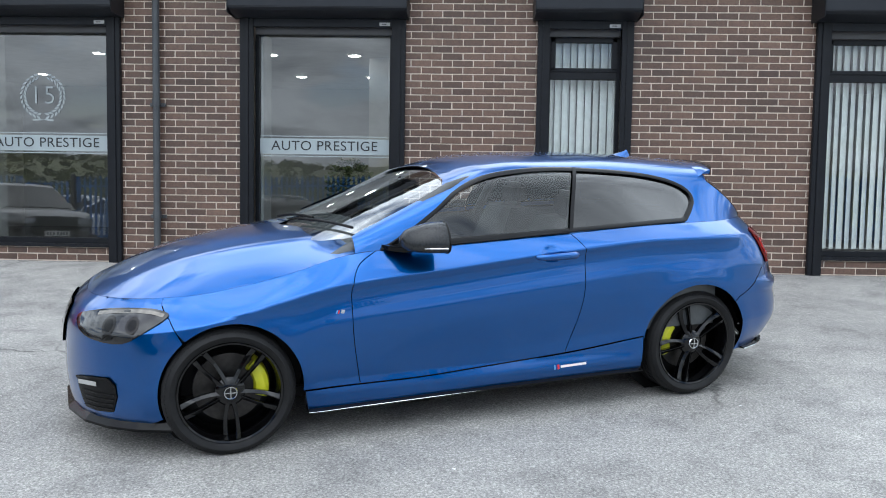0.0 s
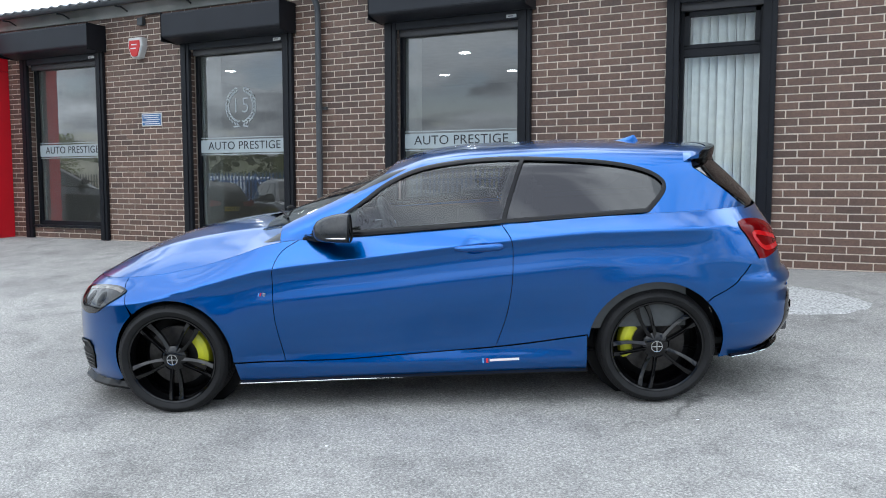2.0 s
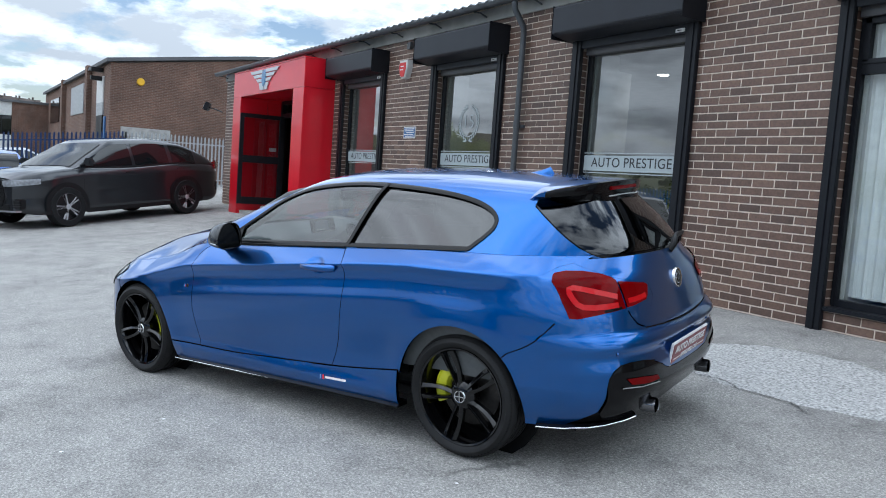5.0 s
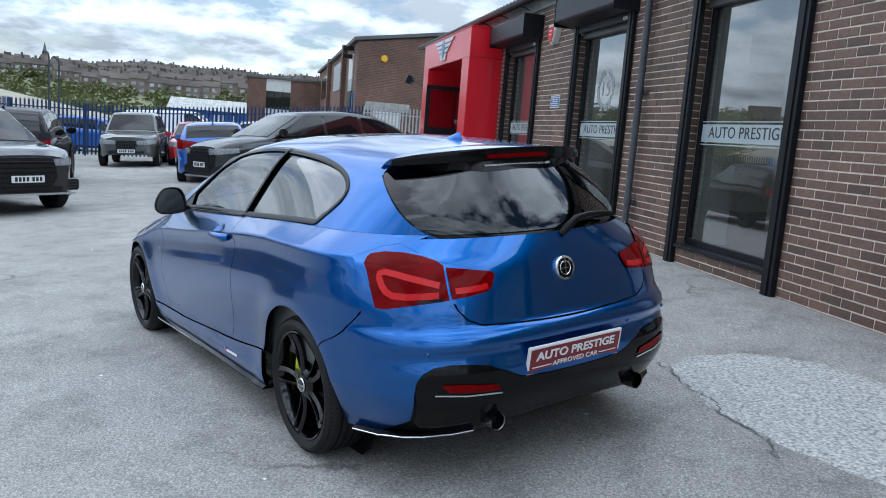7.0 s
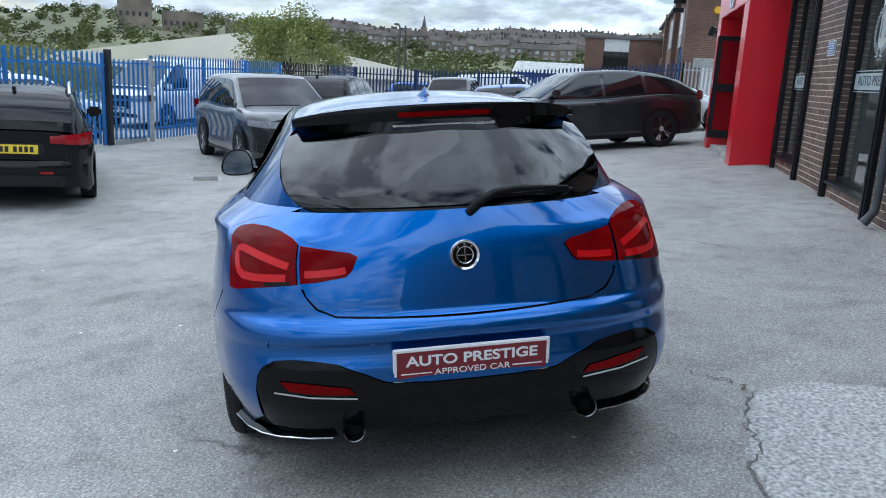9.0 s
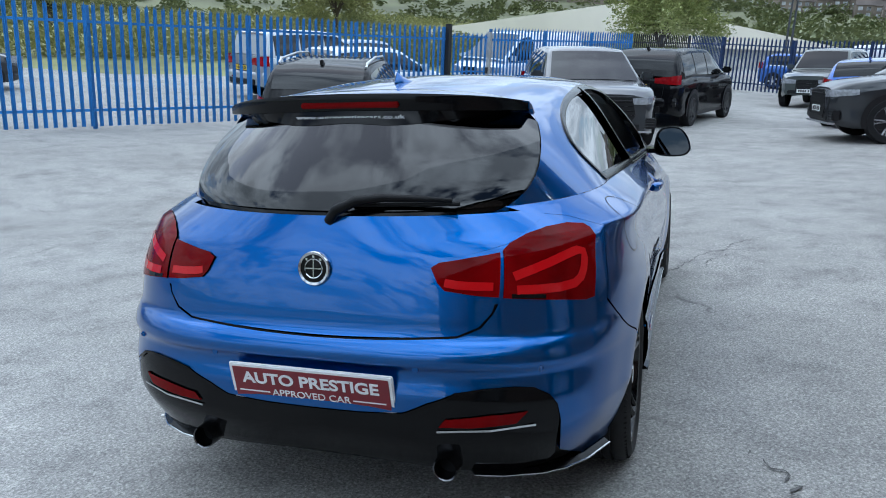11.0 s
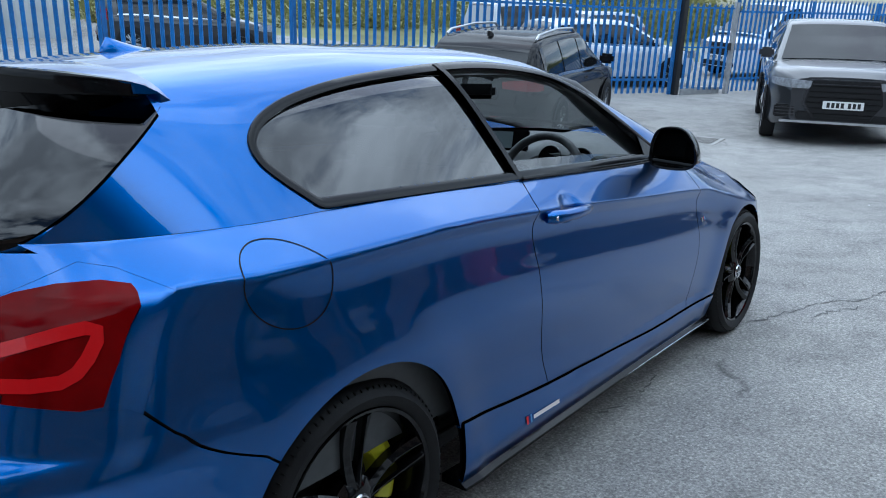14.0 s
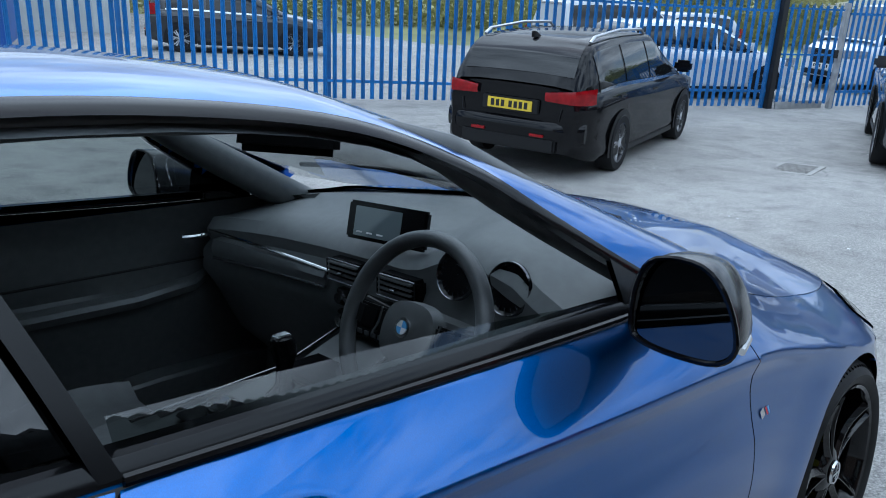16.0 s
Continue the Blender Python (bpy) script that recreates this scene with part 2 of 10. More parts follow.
def lettering(name, text, height, material, parent, m, depth=0.001, spacing=1.0, bold=0.0, width=None):
    """Words in the built-in letters, as a mesh that reads along local x with z up."""
    cu = bpy.data.curves.new(name, "FONT")
    cu.body, cu.size, cu.extrude, cu.align_x, cu.align_y, cu.space_character, cu.offset = text, height / 0.70, depth, "CENTER", "CENTER", spacing, bold
    tmp = bpy.data.objects.new(name, cu)
    scene.collection.objects.link(tmp)
    bpy.context.view_layer.update()
    me = bpy.data.meshes.new_from_object(tmp.evaluated_get(bpy.context.evaluated_depsgraph_get()))
    bpy.data.objects.remove(tmp)
    bpy.data.curves.remove(cu)
    xsv = [v.co.x for v in me.vertices]
    k = width / (max(xsv) - min(xsv)) if width else 1.0
    me.transform(Matrix.Diagonal((k, 1, 1, 1)))
    me.transform(Euler((radians(90), 0, 0)).to_matrix().to_4x4())
    me.name = name
    me.materials.clear()
    me.materials.append(material)
    ob = new(name, me)
    ob.parent = parent
    ob.matrix_local = m
    return ob


# ---------------- materials ----------------


def mat(name, base, rough=0.5, metal=0.0, coat=0.0, var=0.0, scale=8.0, bump=0.0, bscale=60.0, spec=0.5, alpha=1.0, rvar=0.0, emit=0.0, rand=0.0, detail=6.0, coat_rough=0.03):
    m = bpy.data.materials.new(name)
    m.use_nodes = True
    nt = m.node_tree
    b = nt.nodes["Principled BSDF"]
    b.inputs["Base Color"].default_value = (*base, 1)
    b.inputs["Roughness"].default_value, b.inputs["Metallic"].default_value = rough, metal
    b.inputs["Coat Weight"].default_value, b.inputs["Coat Roughness"].default_value = coat, coat_rough
    b.inputs["Specular IOR Level"].default_value = spec
    if emit:
        b.inputs["Emission Color"].default_value, b.inputs["Emission Strength"].default_value = (*base, 1), emit
    tc = nt.nodes.new("ShaderNodeTexCoord")
    if var or rvar or rand:
        n = nt.nodes.new("ShaderNodeTexNoise")
        n.inputs["Scale"].default_value, n.inputs["Detail"].default_value = scale, detail
        nt.links.new(tc.outputs["Object"], n.inputs["Vector"])
        hsv = nt.nodes.new("ShaderNodeHueSaturation")
        hsv.inputs["Color"].default_value = (*base, 1)
        r = nt.nodes.new("ShaderNodeMapRange")
        r.inputs["From Min"].default_value, r.inputs["From Max"].default_value = 0.3, 0.7
        r.inputs["To Min"].default_value, r.inputs["To Max"].default_value = 1 - var, 1 + var
        nt.links.new(n.outputs["Fac"], r.inputs["Value"])
        val = r.outputs["Result"]
        if rand:
            oi = nt.nodes.new("ShaderNodeObjectInfo")
            r2 = nt.nodes.new("ShaderNodeMapRange")
            r2.inputs["To Min"].default_value, r2.inputs["To Max"].default_value = 1 - rand, 1 + rand
            nt.links.new(oi.outputs["Random"], r2.inputs["Value"])
            mu = nt.nodes.new("ShaderNodeMath")
            mu.operation = "MULTIPLY"
            nt.links.new(val, mu.inputs[0]); nt.links.new(r2.outputs["Result"], mu.inputs[1])
            val = mu.outputs[0]
        nt.links.new(val, hsv.inputs["Value"])
        nt.links.new(hsv.outputs["Color"], b.inputs["Base Color"])
        if rvar:
            r3 = nt.nodes.new("ShaderNodeMapRange")
            r3.inputs["From Min"].default_value, r3.inputs["From Max"].default_value = 0.3, 0.7
            r3.inputs["To Min"].default_value, r3.inputs["To Max"].default_value = max(0.02, rough - rvar), rough + rvar
            nt.links.new(n.outputs["Fac"], r3.inputs["Value"])
            nt.links.new(r3.outputs["Result"], b.inputs["Roughness"])
    if bump:
        n2 = nt.nodes.new("ShaderNodeTexNoise")
        n2.inputs["Scale"].default_value, n2.inputs["Detail"].default_value = bscale, 4
        nt.links.new(tc.outputs["Object"], n2.inputs["Vector"])
        bp = nt.nodes.new("ShaderNodeBump")
        bp.inputs["Strength"].default_value, bp.inputs["Distance"].default_value = bump, 0.01
        nt.links.new(n2.outputs["Fac"], bp.inputs["Height"])
        nt.links.new(bp.outputs["Normal"], b.inputs["Normal"])
    return m


def glass_mat(name, tint, rough=0.0, base=0.10, power=3.2):
    """Thin glass: mirrors at the surface, and lets the tinted rest through."""
    m = bpy.data.materials.new(name)
    m.use_nodes = True
    nt = m.node_tree
    nt.nodes.remove(nt.nodes["Principled BSDF"])
    out = nt.nodes["Material Output"]
    tr = nt.nodes.new("ShaderNodeBsdfTransparent")
    tr.inputs[0].default_value = (*tint, 1)
    gl = nt.nodes.new("ShaderNodeBsdfGlossy")
    gl.inputs["Roughness"].default_value = rough
    lw = nt.nodes.new("ShaderNodeLayerWeight")
    lw.inputs["Blend"].default_value = 0.5
    pw = nt.nodes.new("ShaderNodeMath"); pw.operation = "POWER"; pw.inputs[1].default_value = power
    fr = nt.nodes.new("ShaderNodeMath"); fr.operation = "MULTIPLY_ADD"; fr.inputs[1].default_value = 0.95 - base; fr.inputs[2].default_value = base
    nt.links.new(lw.outputs["Facing"], pw.inputs[0]); nt.links.new(pw.outputs[0], fr.inputs[0])
    mx = nt.nodes.new("ShaderNodeMixShader")
    nt.links.new(fr.outputs[0], mx.inputs[0]); nt.links.new(tr.outputs[0], mx.inputs[1]); nt.links.new(gl.outputs[0], mx.inputs[2])
    nt.links.new(mx.outputs[0], out.inputs[0])
    return m


def paint_mat():
    m = mat("blue_metallic_paint", (0.002, 0.095, 0.42), 0.30, 1.0, 1.0, coat_rough=0.008)
    nt = m.node_tree
    b = nt.nodes["Principled BSDF"]
    b.inputs["Coat IOR"].default_value = 1.5
    tc = nt.nodes.new("ShaderNodeTexCoord")
    v = nt.nodes.new("ShaderNodeTexVoronoi")
    v.inputs["Scale"].default_value = 900
    nt.links.new(tc.outputs["Object"], v.inputs["Vector"])
    hs = nt.nodes.new("ShaderNodeHueSaturation")
    hs.inputs["Color"].default_value = (0.0010, 0.094, 0.35, 1)
    r = nt.nodes.new("ShaderNodeMapRange")
    r.inputs["To Min"].default_value, r.inputs["To Max"].default_value = 0.85, 1.15
    nt.links.new(v.outputs["Color"], r.inputs["Value"]); nt.links.new(r.outputs["Result"], hs.inputs["Value"])
    nt.links.new(hs.outputs["Color"], b.inputs["Base Color"])
    return m


M_PAINT = paint_mat()
M_GLOSSBLACK = mat("gloss_black", (0.003, 0.003, 0.0035), 0.12, coat=0.0, spec=0.2)
M_BLACKPLASTIC = mat("black_plastic", (0.004, 0.004, 0.0045), 0.42, spec=0.16, var=0.15, scale=30, bump=0.05, bscale=400)
M_TRIMBLACK = mat("satin_black_trim", (0.004, 0.004, 0.0045), 0.18, spec=0.25)
M_RUBBER = mat("tyre_rubber", (0.013, 0.013, 0.0135), 0.55, spec=0.22, var=0.2, scale=20, bump=0.08, bscale=200)
M_RIM = mat("gloss_black_alloy", (0.002, 0.002, 0.0024), 0.07, coat=0.0, spec=0.45)
M_DISC = mat("brake_disc", (0.055, 0.052, 0.050), 0.38, 0.9, var=0.2, scale=40)
M_YELLOW = mat("yellow_caliper", (0.62, 0.62, 0.02), 0.35, coat=0.4)
M_CHROME = mat("chrome", (0.62, 0.63, 0.64), 0.12, 1.0)
M_WHITE = mat("white_vinyl", (0.75, 0.75, 0.75), 0.5)
M_REDLAMP = mat("red_lamp", (0.13, 0.0006, 0.0012), 0.05, coat=0.0, var=0.3, scale=9, spec=0.08)
M_LAMPGLASS = mat("headlamp_glass", (0.014, 0.014, 0.014), 0.05, coat=0.35, var=0.5, scale=18)
M_TINT = glass_mat("dark_tinted_glass", (0.03, 0.032, 0.034), base=0.075, power=2.3)
M_TINT_REAR = glass_mat("dark_tinted_back_glass", (0.010, 0.011, 0.012), base=0.058)
M_GLASS_SIDE = glass_mat("side_glass", (0.41, 0.45, 0.44), base=0.070, power=2.8)
M_GLASS_CLEAR = glass_mat("clear_glass", (0.74, 0.78, 0.77), base=0.13, power=2.4)

# ---------------- setting: yard and showroom ----------------


def node_mat(name):
    m = bpy.data.materials.new(name)
    m.use_nodes = True
    nt = m.node_tree
    return m, nt, nt.nodes["Principled BSDF"]


def nadd(nt, kind, links=(), **vals):
    n = nt.nodes.new(kind)
    for k, v in vals.items():
        if k in ("operation", "blend_type", "feature", "distance", "noise_dimensions", "interpolation_type"):
            if k == "operation":
                n.operation = v
            elif k == "blend_type":
                n.blend_type = v
            elif k == "feature":
                n.feature = v
        else:
            n.inputs[k.replace("_", " ")].default_value = v
    for i, s in links:
        nt.links.new(s, n.inputs[i])
    return n


def ramp(nt, src, stops):
    r = nt.nodes.new("ShaderNodeValToRGB")
    e = r.color_ramp.elements
    while len(e) < len(stops):
        e.new(0.5)
    for q, (p, c) in zip(e, stops):
        q.position, q.color = p, (*c, 1)
    nt.links.new(src, r.inputs[0])
    return r.outputs[0]


def tarmac_mat():
    m, nt, b = node_mat("worn_tarmac")
    tc = nadd(nt, "ShaderNodeTexCoord").outputs["Object"]
    big = nadd(nt, "ShaderNodeTexNoise", [("Vector", tc)], Scale=0.55, Detail=6.0, Roughness=0.6).outputs["Fac"]
    mid = nadd(nt, "ShaderNodeTexNoise", [("Vector", tc)], Scale=3.2, Detail=8.0, Roughness=0.65).outputs["Fac"]
    grit = nadd(nt, "ShaderNodeTexNoise", [("Vector", tc)], Scale=80.0, Detail=4.0, Roughness=0.7).outputs["Fac"]
    stone = nadd(nt, "ShaderNodeTexVoronoi", [("Vector", tc)], Scale=75.0)
    c1 = ramp(nt, big, [(0.30, (0.232, 0.224, 0.212)), (0.52, (0.290, 0.281, 0.266)), (0.72, (0.338, 0.328, 0.310))])
    c2 = ramp(nt, mid, [(0.28, (0.60, 0.60, 0.61)), (0.5, (1, 1, 1)), (0.75, (1.16, 1.16, 1.14))])
    c3 = ramp(nt, grit, [(0.32, (0.30, 0.30, 0.30)), (0.49, (1, 1, 1)), (0.66, (2.1, 2.1, 2.08))])
    x = nadd(nt, "ShaderNodeMixRGB", [(1, c1), (2, c2)], blend_type="MULTIPLY", Fac=0.8).outputs[0]
    x = nadd(nt, "ShaderNodeMixRGB", [(1, x), (2, c3)], blend_type="MULTIPLY", Fac=0.52).outputs[0]
    # single stones of the aggregate, pale and dark
    sep = nadd(nt, "ShaderNodeSeparateXYZ", [(0, nadd(nt, "ShaderNodeTexVoronoi", [("Vector", tc)], Scale=165.0).outputs["Color"])])
    c4 = ramp(nt, sep.outputs[0], [(0.0, (0.45, 0.45, 0.45)), (0.25, (0.85, 0.85, 0.85)), (0.8, (1.08, 1.07, 1.05)), (1.0, (1.75, 1.72, 1.66))])
    x = nadd(nt, "ShaderNodeMixRGB", [(1, x), (2, c4)], blend_type="MULTIPLY", Fac=0.5).outputs[0]
    # cracks: thin edges of big warped cells, kept only in places
    warp = nadd(nt, "ShaderNodeTexNoise", [("Vector", tc)], Scale=1.6, Detail=5.0).outputs["Color"]
    wv = nadd(nt, "ShaderNodeMixRGB", [(1, tc), (2, warp)], blend_type="LINEAR_LIGHT", Fac=0.28).outputs[0]
    cell = nadd(nt, "ShaderNodeTexVoronoi", [("Vector", wv)], feature="DISTANCE_TO_EDGE", Scale=0.42).outputs["Distance"]
    crack = ramp(nt, cell, [(0.0, (0.6, 0.6, 0.6)), (0.002, (0.45, 0.45, 0.45)), (0.007, (0, 0, 0))])
    keep = ramp(nt, nadd(nt, "ShaderNodeTexNoise", [("Vector", tc)], Scale=0.9, Detail=4.0).outputs["Fac"], [(0.58, (0, 0, 0)), (0.66, (1, 1, 1))])
    ck = nadd(nt, "ShaderNodeMixRGB", [(1, crack), (2, keep)], blend_type="MULTIPLY", Fac=1.0).outputs[0]
    x = nadd(nt, "ShaderNodeMixRGB", [(0, ck), (1, x)], Color2=(0.045, 0.045, 0.045, 1)).outputs[0]
    # oil and damp stains
    st = ramp(nt, nadd(nt, "ShaderNodeTexNoise", [("Vector", tc)], Scale=1.1, Detail=7.0, Distortion=0.8).outputs["Fac"], [(0.62, (0, 0, 0)), (0.80, (0.35, 0.35, 0.35))])
    x = nadd(nt, "ShaderNodeMixRGB", [(0, st), (1, x)], Color2=(0.085, 0.085, 0.088, 1)).outputs[0]
    nt.links.new(x, b.inputs["Base Color"])
    b.inputs["Roughness"].default_value = 0.86
    b.inputs["Specular IOR Level"].default_value = 0.28
    h = nadd(nt, "ShaderNodeMixRGB", [(1, grit), (2, stone.outputs["Distance"])], Fac=0.4).outputs[0]
    bp = nadd(nt, "ShaderNodeBump", [("Height", h)], Strength=0.45, Distance=0.012)
    nt.links.new(bp.outputs[0], b.inputs["Normal"])
    return m


def brick_mat():
    m, nt, b = node_mat("brown_brick")
    oi = nadd(nt, "ShaderNodeObjectInfo").outputs["Random"]
    ri = nadd(nt, "ShaderNodeNewGeometry").outputs["Random Per Island"]
    mix = nadd(nt, "ShaderNodeMath", [(0, oi), (1, ri)], operation="ADD").outputs[0]
    fr = nadd(nt, "ShaderNodeMath", [(0, mix)], operation="FRACT").outputs[0]
    geo = nadd(nt, "ShaderNodeNewGeometry").outputs["Position"]
    c = ramp(nt, fr, [(0.0, (0.090, 0.058, 0.045)), (0.35, (0.124, 0.078, 0.058)), (0.7, (0.142, 0.087, 0.064)), (1.0, (0.172, 0.110, 0.082))])
    n = nadd(nt, "ShaderNodeTexNoise", [("Vector", geo)], Scale=38.0, Detail=6.0, Roughness=0.7).outputs["Fac"]
    k = ramp(nt, n, [(0.3, (0.72, 0.72, 0.74)), (0.7, (1.25, 1.22, 1.2))])
    x = nadd(nt, "ShaderNodeMixRGB", [(1, c), (2, k)], blend_type="MULTIPLY", Fac=0.9).outputs[0]
    n2 = nadd(nt, "ShaderNodeTexNoise", [("Vector", geo)], Scale=1.3, Detail=6.0).outputs["Fac"]
    k2 = ramp(nt, n2, [(0.3, (0.80, 0.80, 0.82)), (0.7, (1.15, 1.12, 1.10))])
    x = nadd(nt, "ShaderNodeMixRGB", [(1, x), (2, k2)], blend_type="MULTIPLY", Fac=1.0).outputs[0]
    nt.links.new(x, b.inputs["Base Color"])
    b.inputs["Roughness"].default_value = 0.52
    b.inputs["Specular IOR Level"].default_value = 0.42
    bp = nadd(nt, "ShaderNodeBump", [("Height", n)], Strength=0.35, Distance=0.004)
    nt.links.new(bp.outputs[0], b.inputs["Normal"])
    return m


M_TARMAC = tarmac_mat()
M_BRICK = brick_mat()
M_MORTAR = mat("pale_mortar", (0.66, 0.57, 0.48), 0.9, var=0.12, scale=14, bump=0.3, bscale=120)
M_FRAME = mat("dark_window_frame", (0.010, 0.011, 0.014), 0.38, spec=0.22, var=0.15, scale=9, bump=0.03, bscale=200)
M_SHUTTER = mat("dark_grey_shutter", (0.018, 0.020, 0.025), 0.42, spec=0.25, var=0.12, scale=3)
M_INNERFRAME = mat("brown_grey_header", (0.060, 0.058, 0.060), 0.45, var=0.15, scale=5)
M_WHITEPVC = mat("white_plastic", (0.62, 0.62, 0.60), 0.4, var=0.08, scale=6)
M_SHOPGLASS = glass_mat("shop_glass", (0.58, 0.62, 0.62), base=0.17, power=1.9)
M_BLINDGLASS = glass_mat("clear_window_glass", (0.86, 0.90, 0.89), base=0.10)
M_BAND = mat("frosted_band", (0.36, 0.41, 0.42), 0.55, var=0.05, scale=4)
M_DARKLETTER = mat("dark_letters", (0.02, 0.022, 0.024), 0.5)
M_FROST = mat("frosted_vinyl", (0.34, 0.38, 0.39), 0.6)
M_BLIND = mat("pale_blind_fabric", (0.82, 0.84, 0.82), 0.8, var=0.08, scale=12)
M_REDPANEL = mat("red_cladding", (0.62, 0.006, 0.018), 0.32, var=0.06, scale=2, coat=0.3)
M_PIPE = mat("grey_drainpipe", (0.060, 0.066, 0.072), 0.45, var=0.2, scale=6)
M_CONCRETE = mat("pale_concrete", (0.34, 0.33, 0.31), 0.9, var=0.25, scale=4, bump=0.4, bscale=60)
M_FASCIA = mat("weathered_fascia", (0.42, 0.42, 0.40), 0.75, var=0.25, scale=2.5, bump=0.1, bscale=40)
M_ROOFSHEET = mat("weathered_roof_sheet", (0.10, 0.105, 0.11), 0.8, var=0.3, scale=2)
M_ROOMWALL = mat("showroom_wall", (0.45, 0.46, 0.47), 0.7, var=0.1, scale=1)
M_ROOMFLOOR = mat("showroom_floor", (0.16, 0.16, 0.165), 0.25, var=0.15, scale=2)
M_SPOT = mat("spot_light", (1.0, 0.98, 0.92), 0.5, emit=22.0)
M_SILVER = mat("silver_metal", (0.55, 0.56, 0.58), 0.3, 0.9)
M_BLUEVINYL = mat("blue_vinyl", (0.03, 0.12, 0.30), 0.4)
M_BELLRED = mat("red_plastic", (0.55, 0.02, 0.02), 0.4)

GY = spl((-300, -0.46), (-60, -0.46), (-12, -0.46), (-8, -0.465), (-6, -0.44), (-5, -0.40), (-3, -0.26), (-1.4, -0.128), (0, 0.0), (1.5, 0.142), (2.6, 0.25), (3.6, 0.365), (30, 0.38))


def ground_z(x, y):
    w = min(1.0, max(0.0, (-y - 5) / 4.5))
    return float(GY(y)) + 0.02 * min(18.0, max(0.0, x + 10)) * w


def ground_sheet():
    bm = bmesh.new()
    xs = [-2500, -900, -300, -120, -60, -40] + list(np.linspace(-30, 12, 43)) + [20, 40, 120, 600, 2500]
    ys = [-2500, -900, -300, -120, -60, -40, -30, -24, -20, -16, -14] + list(np.linspace(-12, 4, 49)) + [10, 30, 120, 600, 2500]
    rows = [[bm.verts.new((x, y, ground_z(x, y))) for y in ys] for x in xs]
    for i in range(len(xs) - 1):
        for j in range(len(ys) - 1):
            bm.faces.new((rows[i][j], rows[i + 1][j], rows[i + 1][j + 1], rows[i][j + 1]))
    return tagged(part("ground", bm, M_TARMAC, None, smooth=True), "worn light grey tarmac yard sloping up to the showroom", "tarmac ground", kind="structure")


ground = ground_sheet()


def concrete_patch():
    rnd = random.Random(5)
    edge = smooth_loop([(0.86, 1.92), (1.25, 1.84), (1.62, 1.80), (2.05, 1.86), (2.5, 2.02), (2.75, 2.35), (2.4, 2.75), (1.6, 2.90), (0.95, 2.72), (0.70, 2.30)], 7)
    edge = [(x + rnd.uniform(-0.018, 0.018), y + rnd.uniform(-0.018, 0.018)) for x, y in edge]
    cx, cy = 1.7, 2.35
    bm = bmesh.new()
    rows = []
    for k in (1.0, 0.985, 0.8, 0.55, 0.3):
        rows.append([bm.verts.new((cx + (x - cx) * k, cy + (y - cy) * k, ground_z(cx + (x - cx) * k, cy + (y - cy) * k) + (0.0 if k == 1 else 0.005))) for x, y in edge])
    n = len(edge)
    for i in range(4):
        for q in range(n):
            bm.faces.new((rows[i][q], rows[i][(q + 1) % n], rows[i + 1][(q + 1) % n], rows[i + 1][q]))
    bm.faces.new(rows[-1])
    bmesh.ops.recalc_face_normals(bm, faces=bm.faces)
    m = mat("patched_concrete", (0.40, 0.395, 0.38), 0.9, var=0.55, scale=55, bump=0.8, bscale=70)
    return tagged(part("concrete_patch", bm, m, None, smooth=True), "rough pale concrete repair in the tarmac", "patch", kind="structure")


concrete_patch()


M_CRACK = mat("crack_dirt", (0.13, 0.125, 0.12), 0.95, var=0.4, scale=60)


def tarmac_crack(pts, seed, widest, label, lift=0.0075):
    """An open ragged line in the ground through pts."""
    rnd = random.Random(seed)
    line = smooth_line(pts, 9)
    bm = bmesh.new()
    rows = []
    for x, y in line:
        x, y = x + rnd.uniform(-0.02, 0.02), y + rnd.uniform(-0.02, 0.02)
        w = rnd.uniform(0.001, widest)
        rows.append([bm.verts.new((x + a, y + b, ground_z(x + a, y + b) + lift)) for a, b in ((-w * 0.5, -w), (w * 0.5, w))])
    for a, b in zip(rows, rows[1:]):
        bm.faces.new((a[0], b[0], b[1], a[1]))
    return tagged(part("tarmac_crack", bm, M_CRACK, None), label, "crack", kind="structure")


tarmac_crack([(0.62, 1.62), (0.78, 1.86), (0.98, 1.88), (1.22, 1.83), (1.45, 1.86), (1.62, 1.79), (1.95, 1.82), (2.2, 1.70)], 17, 0.008, "dark ragged crack beside the concrete repair")
CRACKS = ([(-1.72, 0.25), (-2.10, 0.24), (-2.40, 0.22), (-2.58, 0.31), (-2.90, 0.29), (-3.2, 0.38)], [(-1.95, 0.42), (-2.2, 0.35), (-2.45, 0.38)],
          [(-3.93, -1.05), (-3.97, -0.85), (-3.92, -0.60)], [(-6.3, -2.95), (-6.45, -2.6), (-6.7, -2.45)], [(-7.5, -6.2), (-7.65, -5.6), (-7.7, -5.1)], [(-0.35, 0.70), (-0.6, 0.64), (-0.85, 0.50)])
for k, line in enumerate(CRACKS):
    tarmac_crack(line, 30 + k, 0.007, "thin dark crack in the worn tarmac", 0.003)


def manhole(x, y):
    z = ground_z(x, y)
    top = thing("manhole_cover", "rusty iron drain grating set in the tarmac", "manhole cover")
    iron = mat("worn_iron", (0.20, 0.19, 0.175), 0.6, 0.3, var=0.3, scale=20)
    box_part("frame", (-0.34, -0.26, -0.03), (0.34, 0.26, 0.004), M_CONCRETE, top)
    for i in range(9):
        box_part("bar", (-0.27 + i * 0.062, -0.2, 0.0), (-0.27 + i * 0.062 + 0.035, 0.2, 0.008), iron, top, bevel=0.002)
    top.matrix_world = Matrix.Translation((x, y, z + 0.002)) @ Euler((math.atan(0.05), 0, 0.5)).to_matrix().to_4x4()


manhole(-7.42, -5.46)

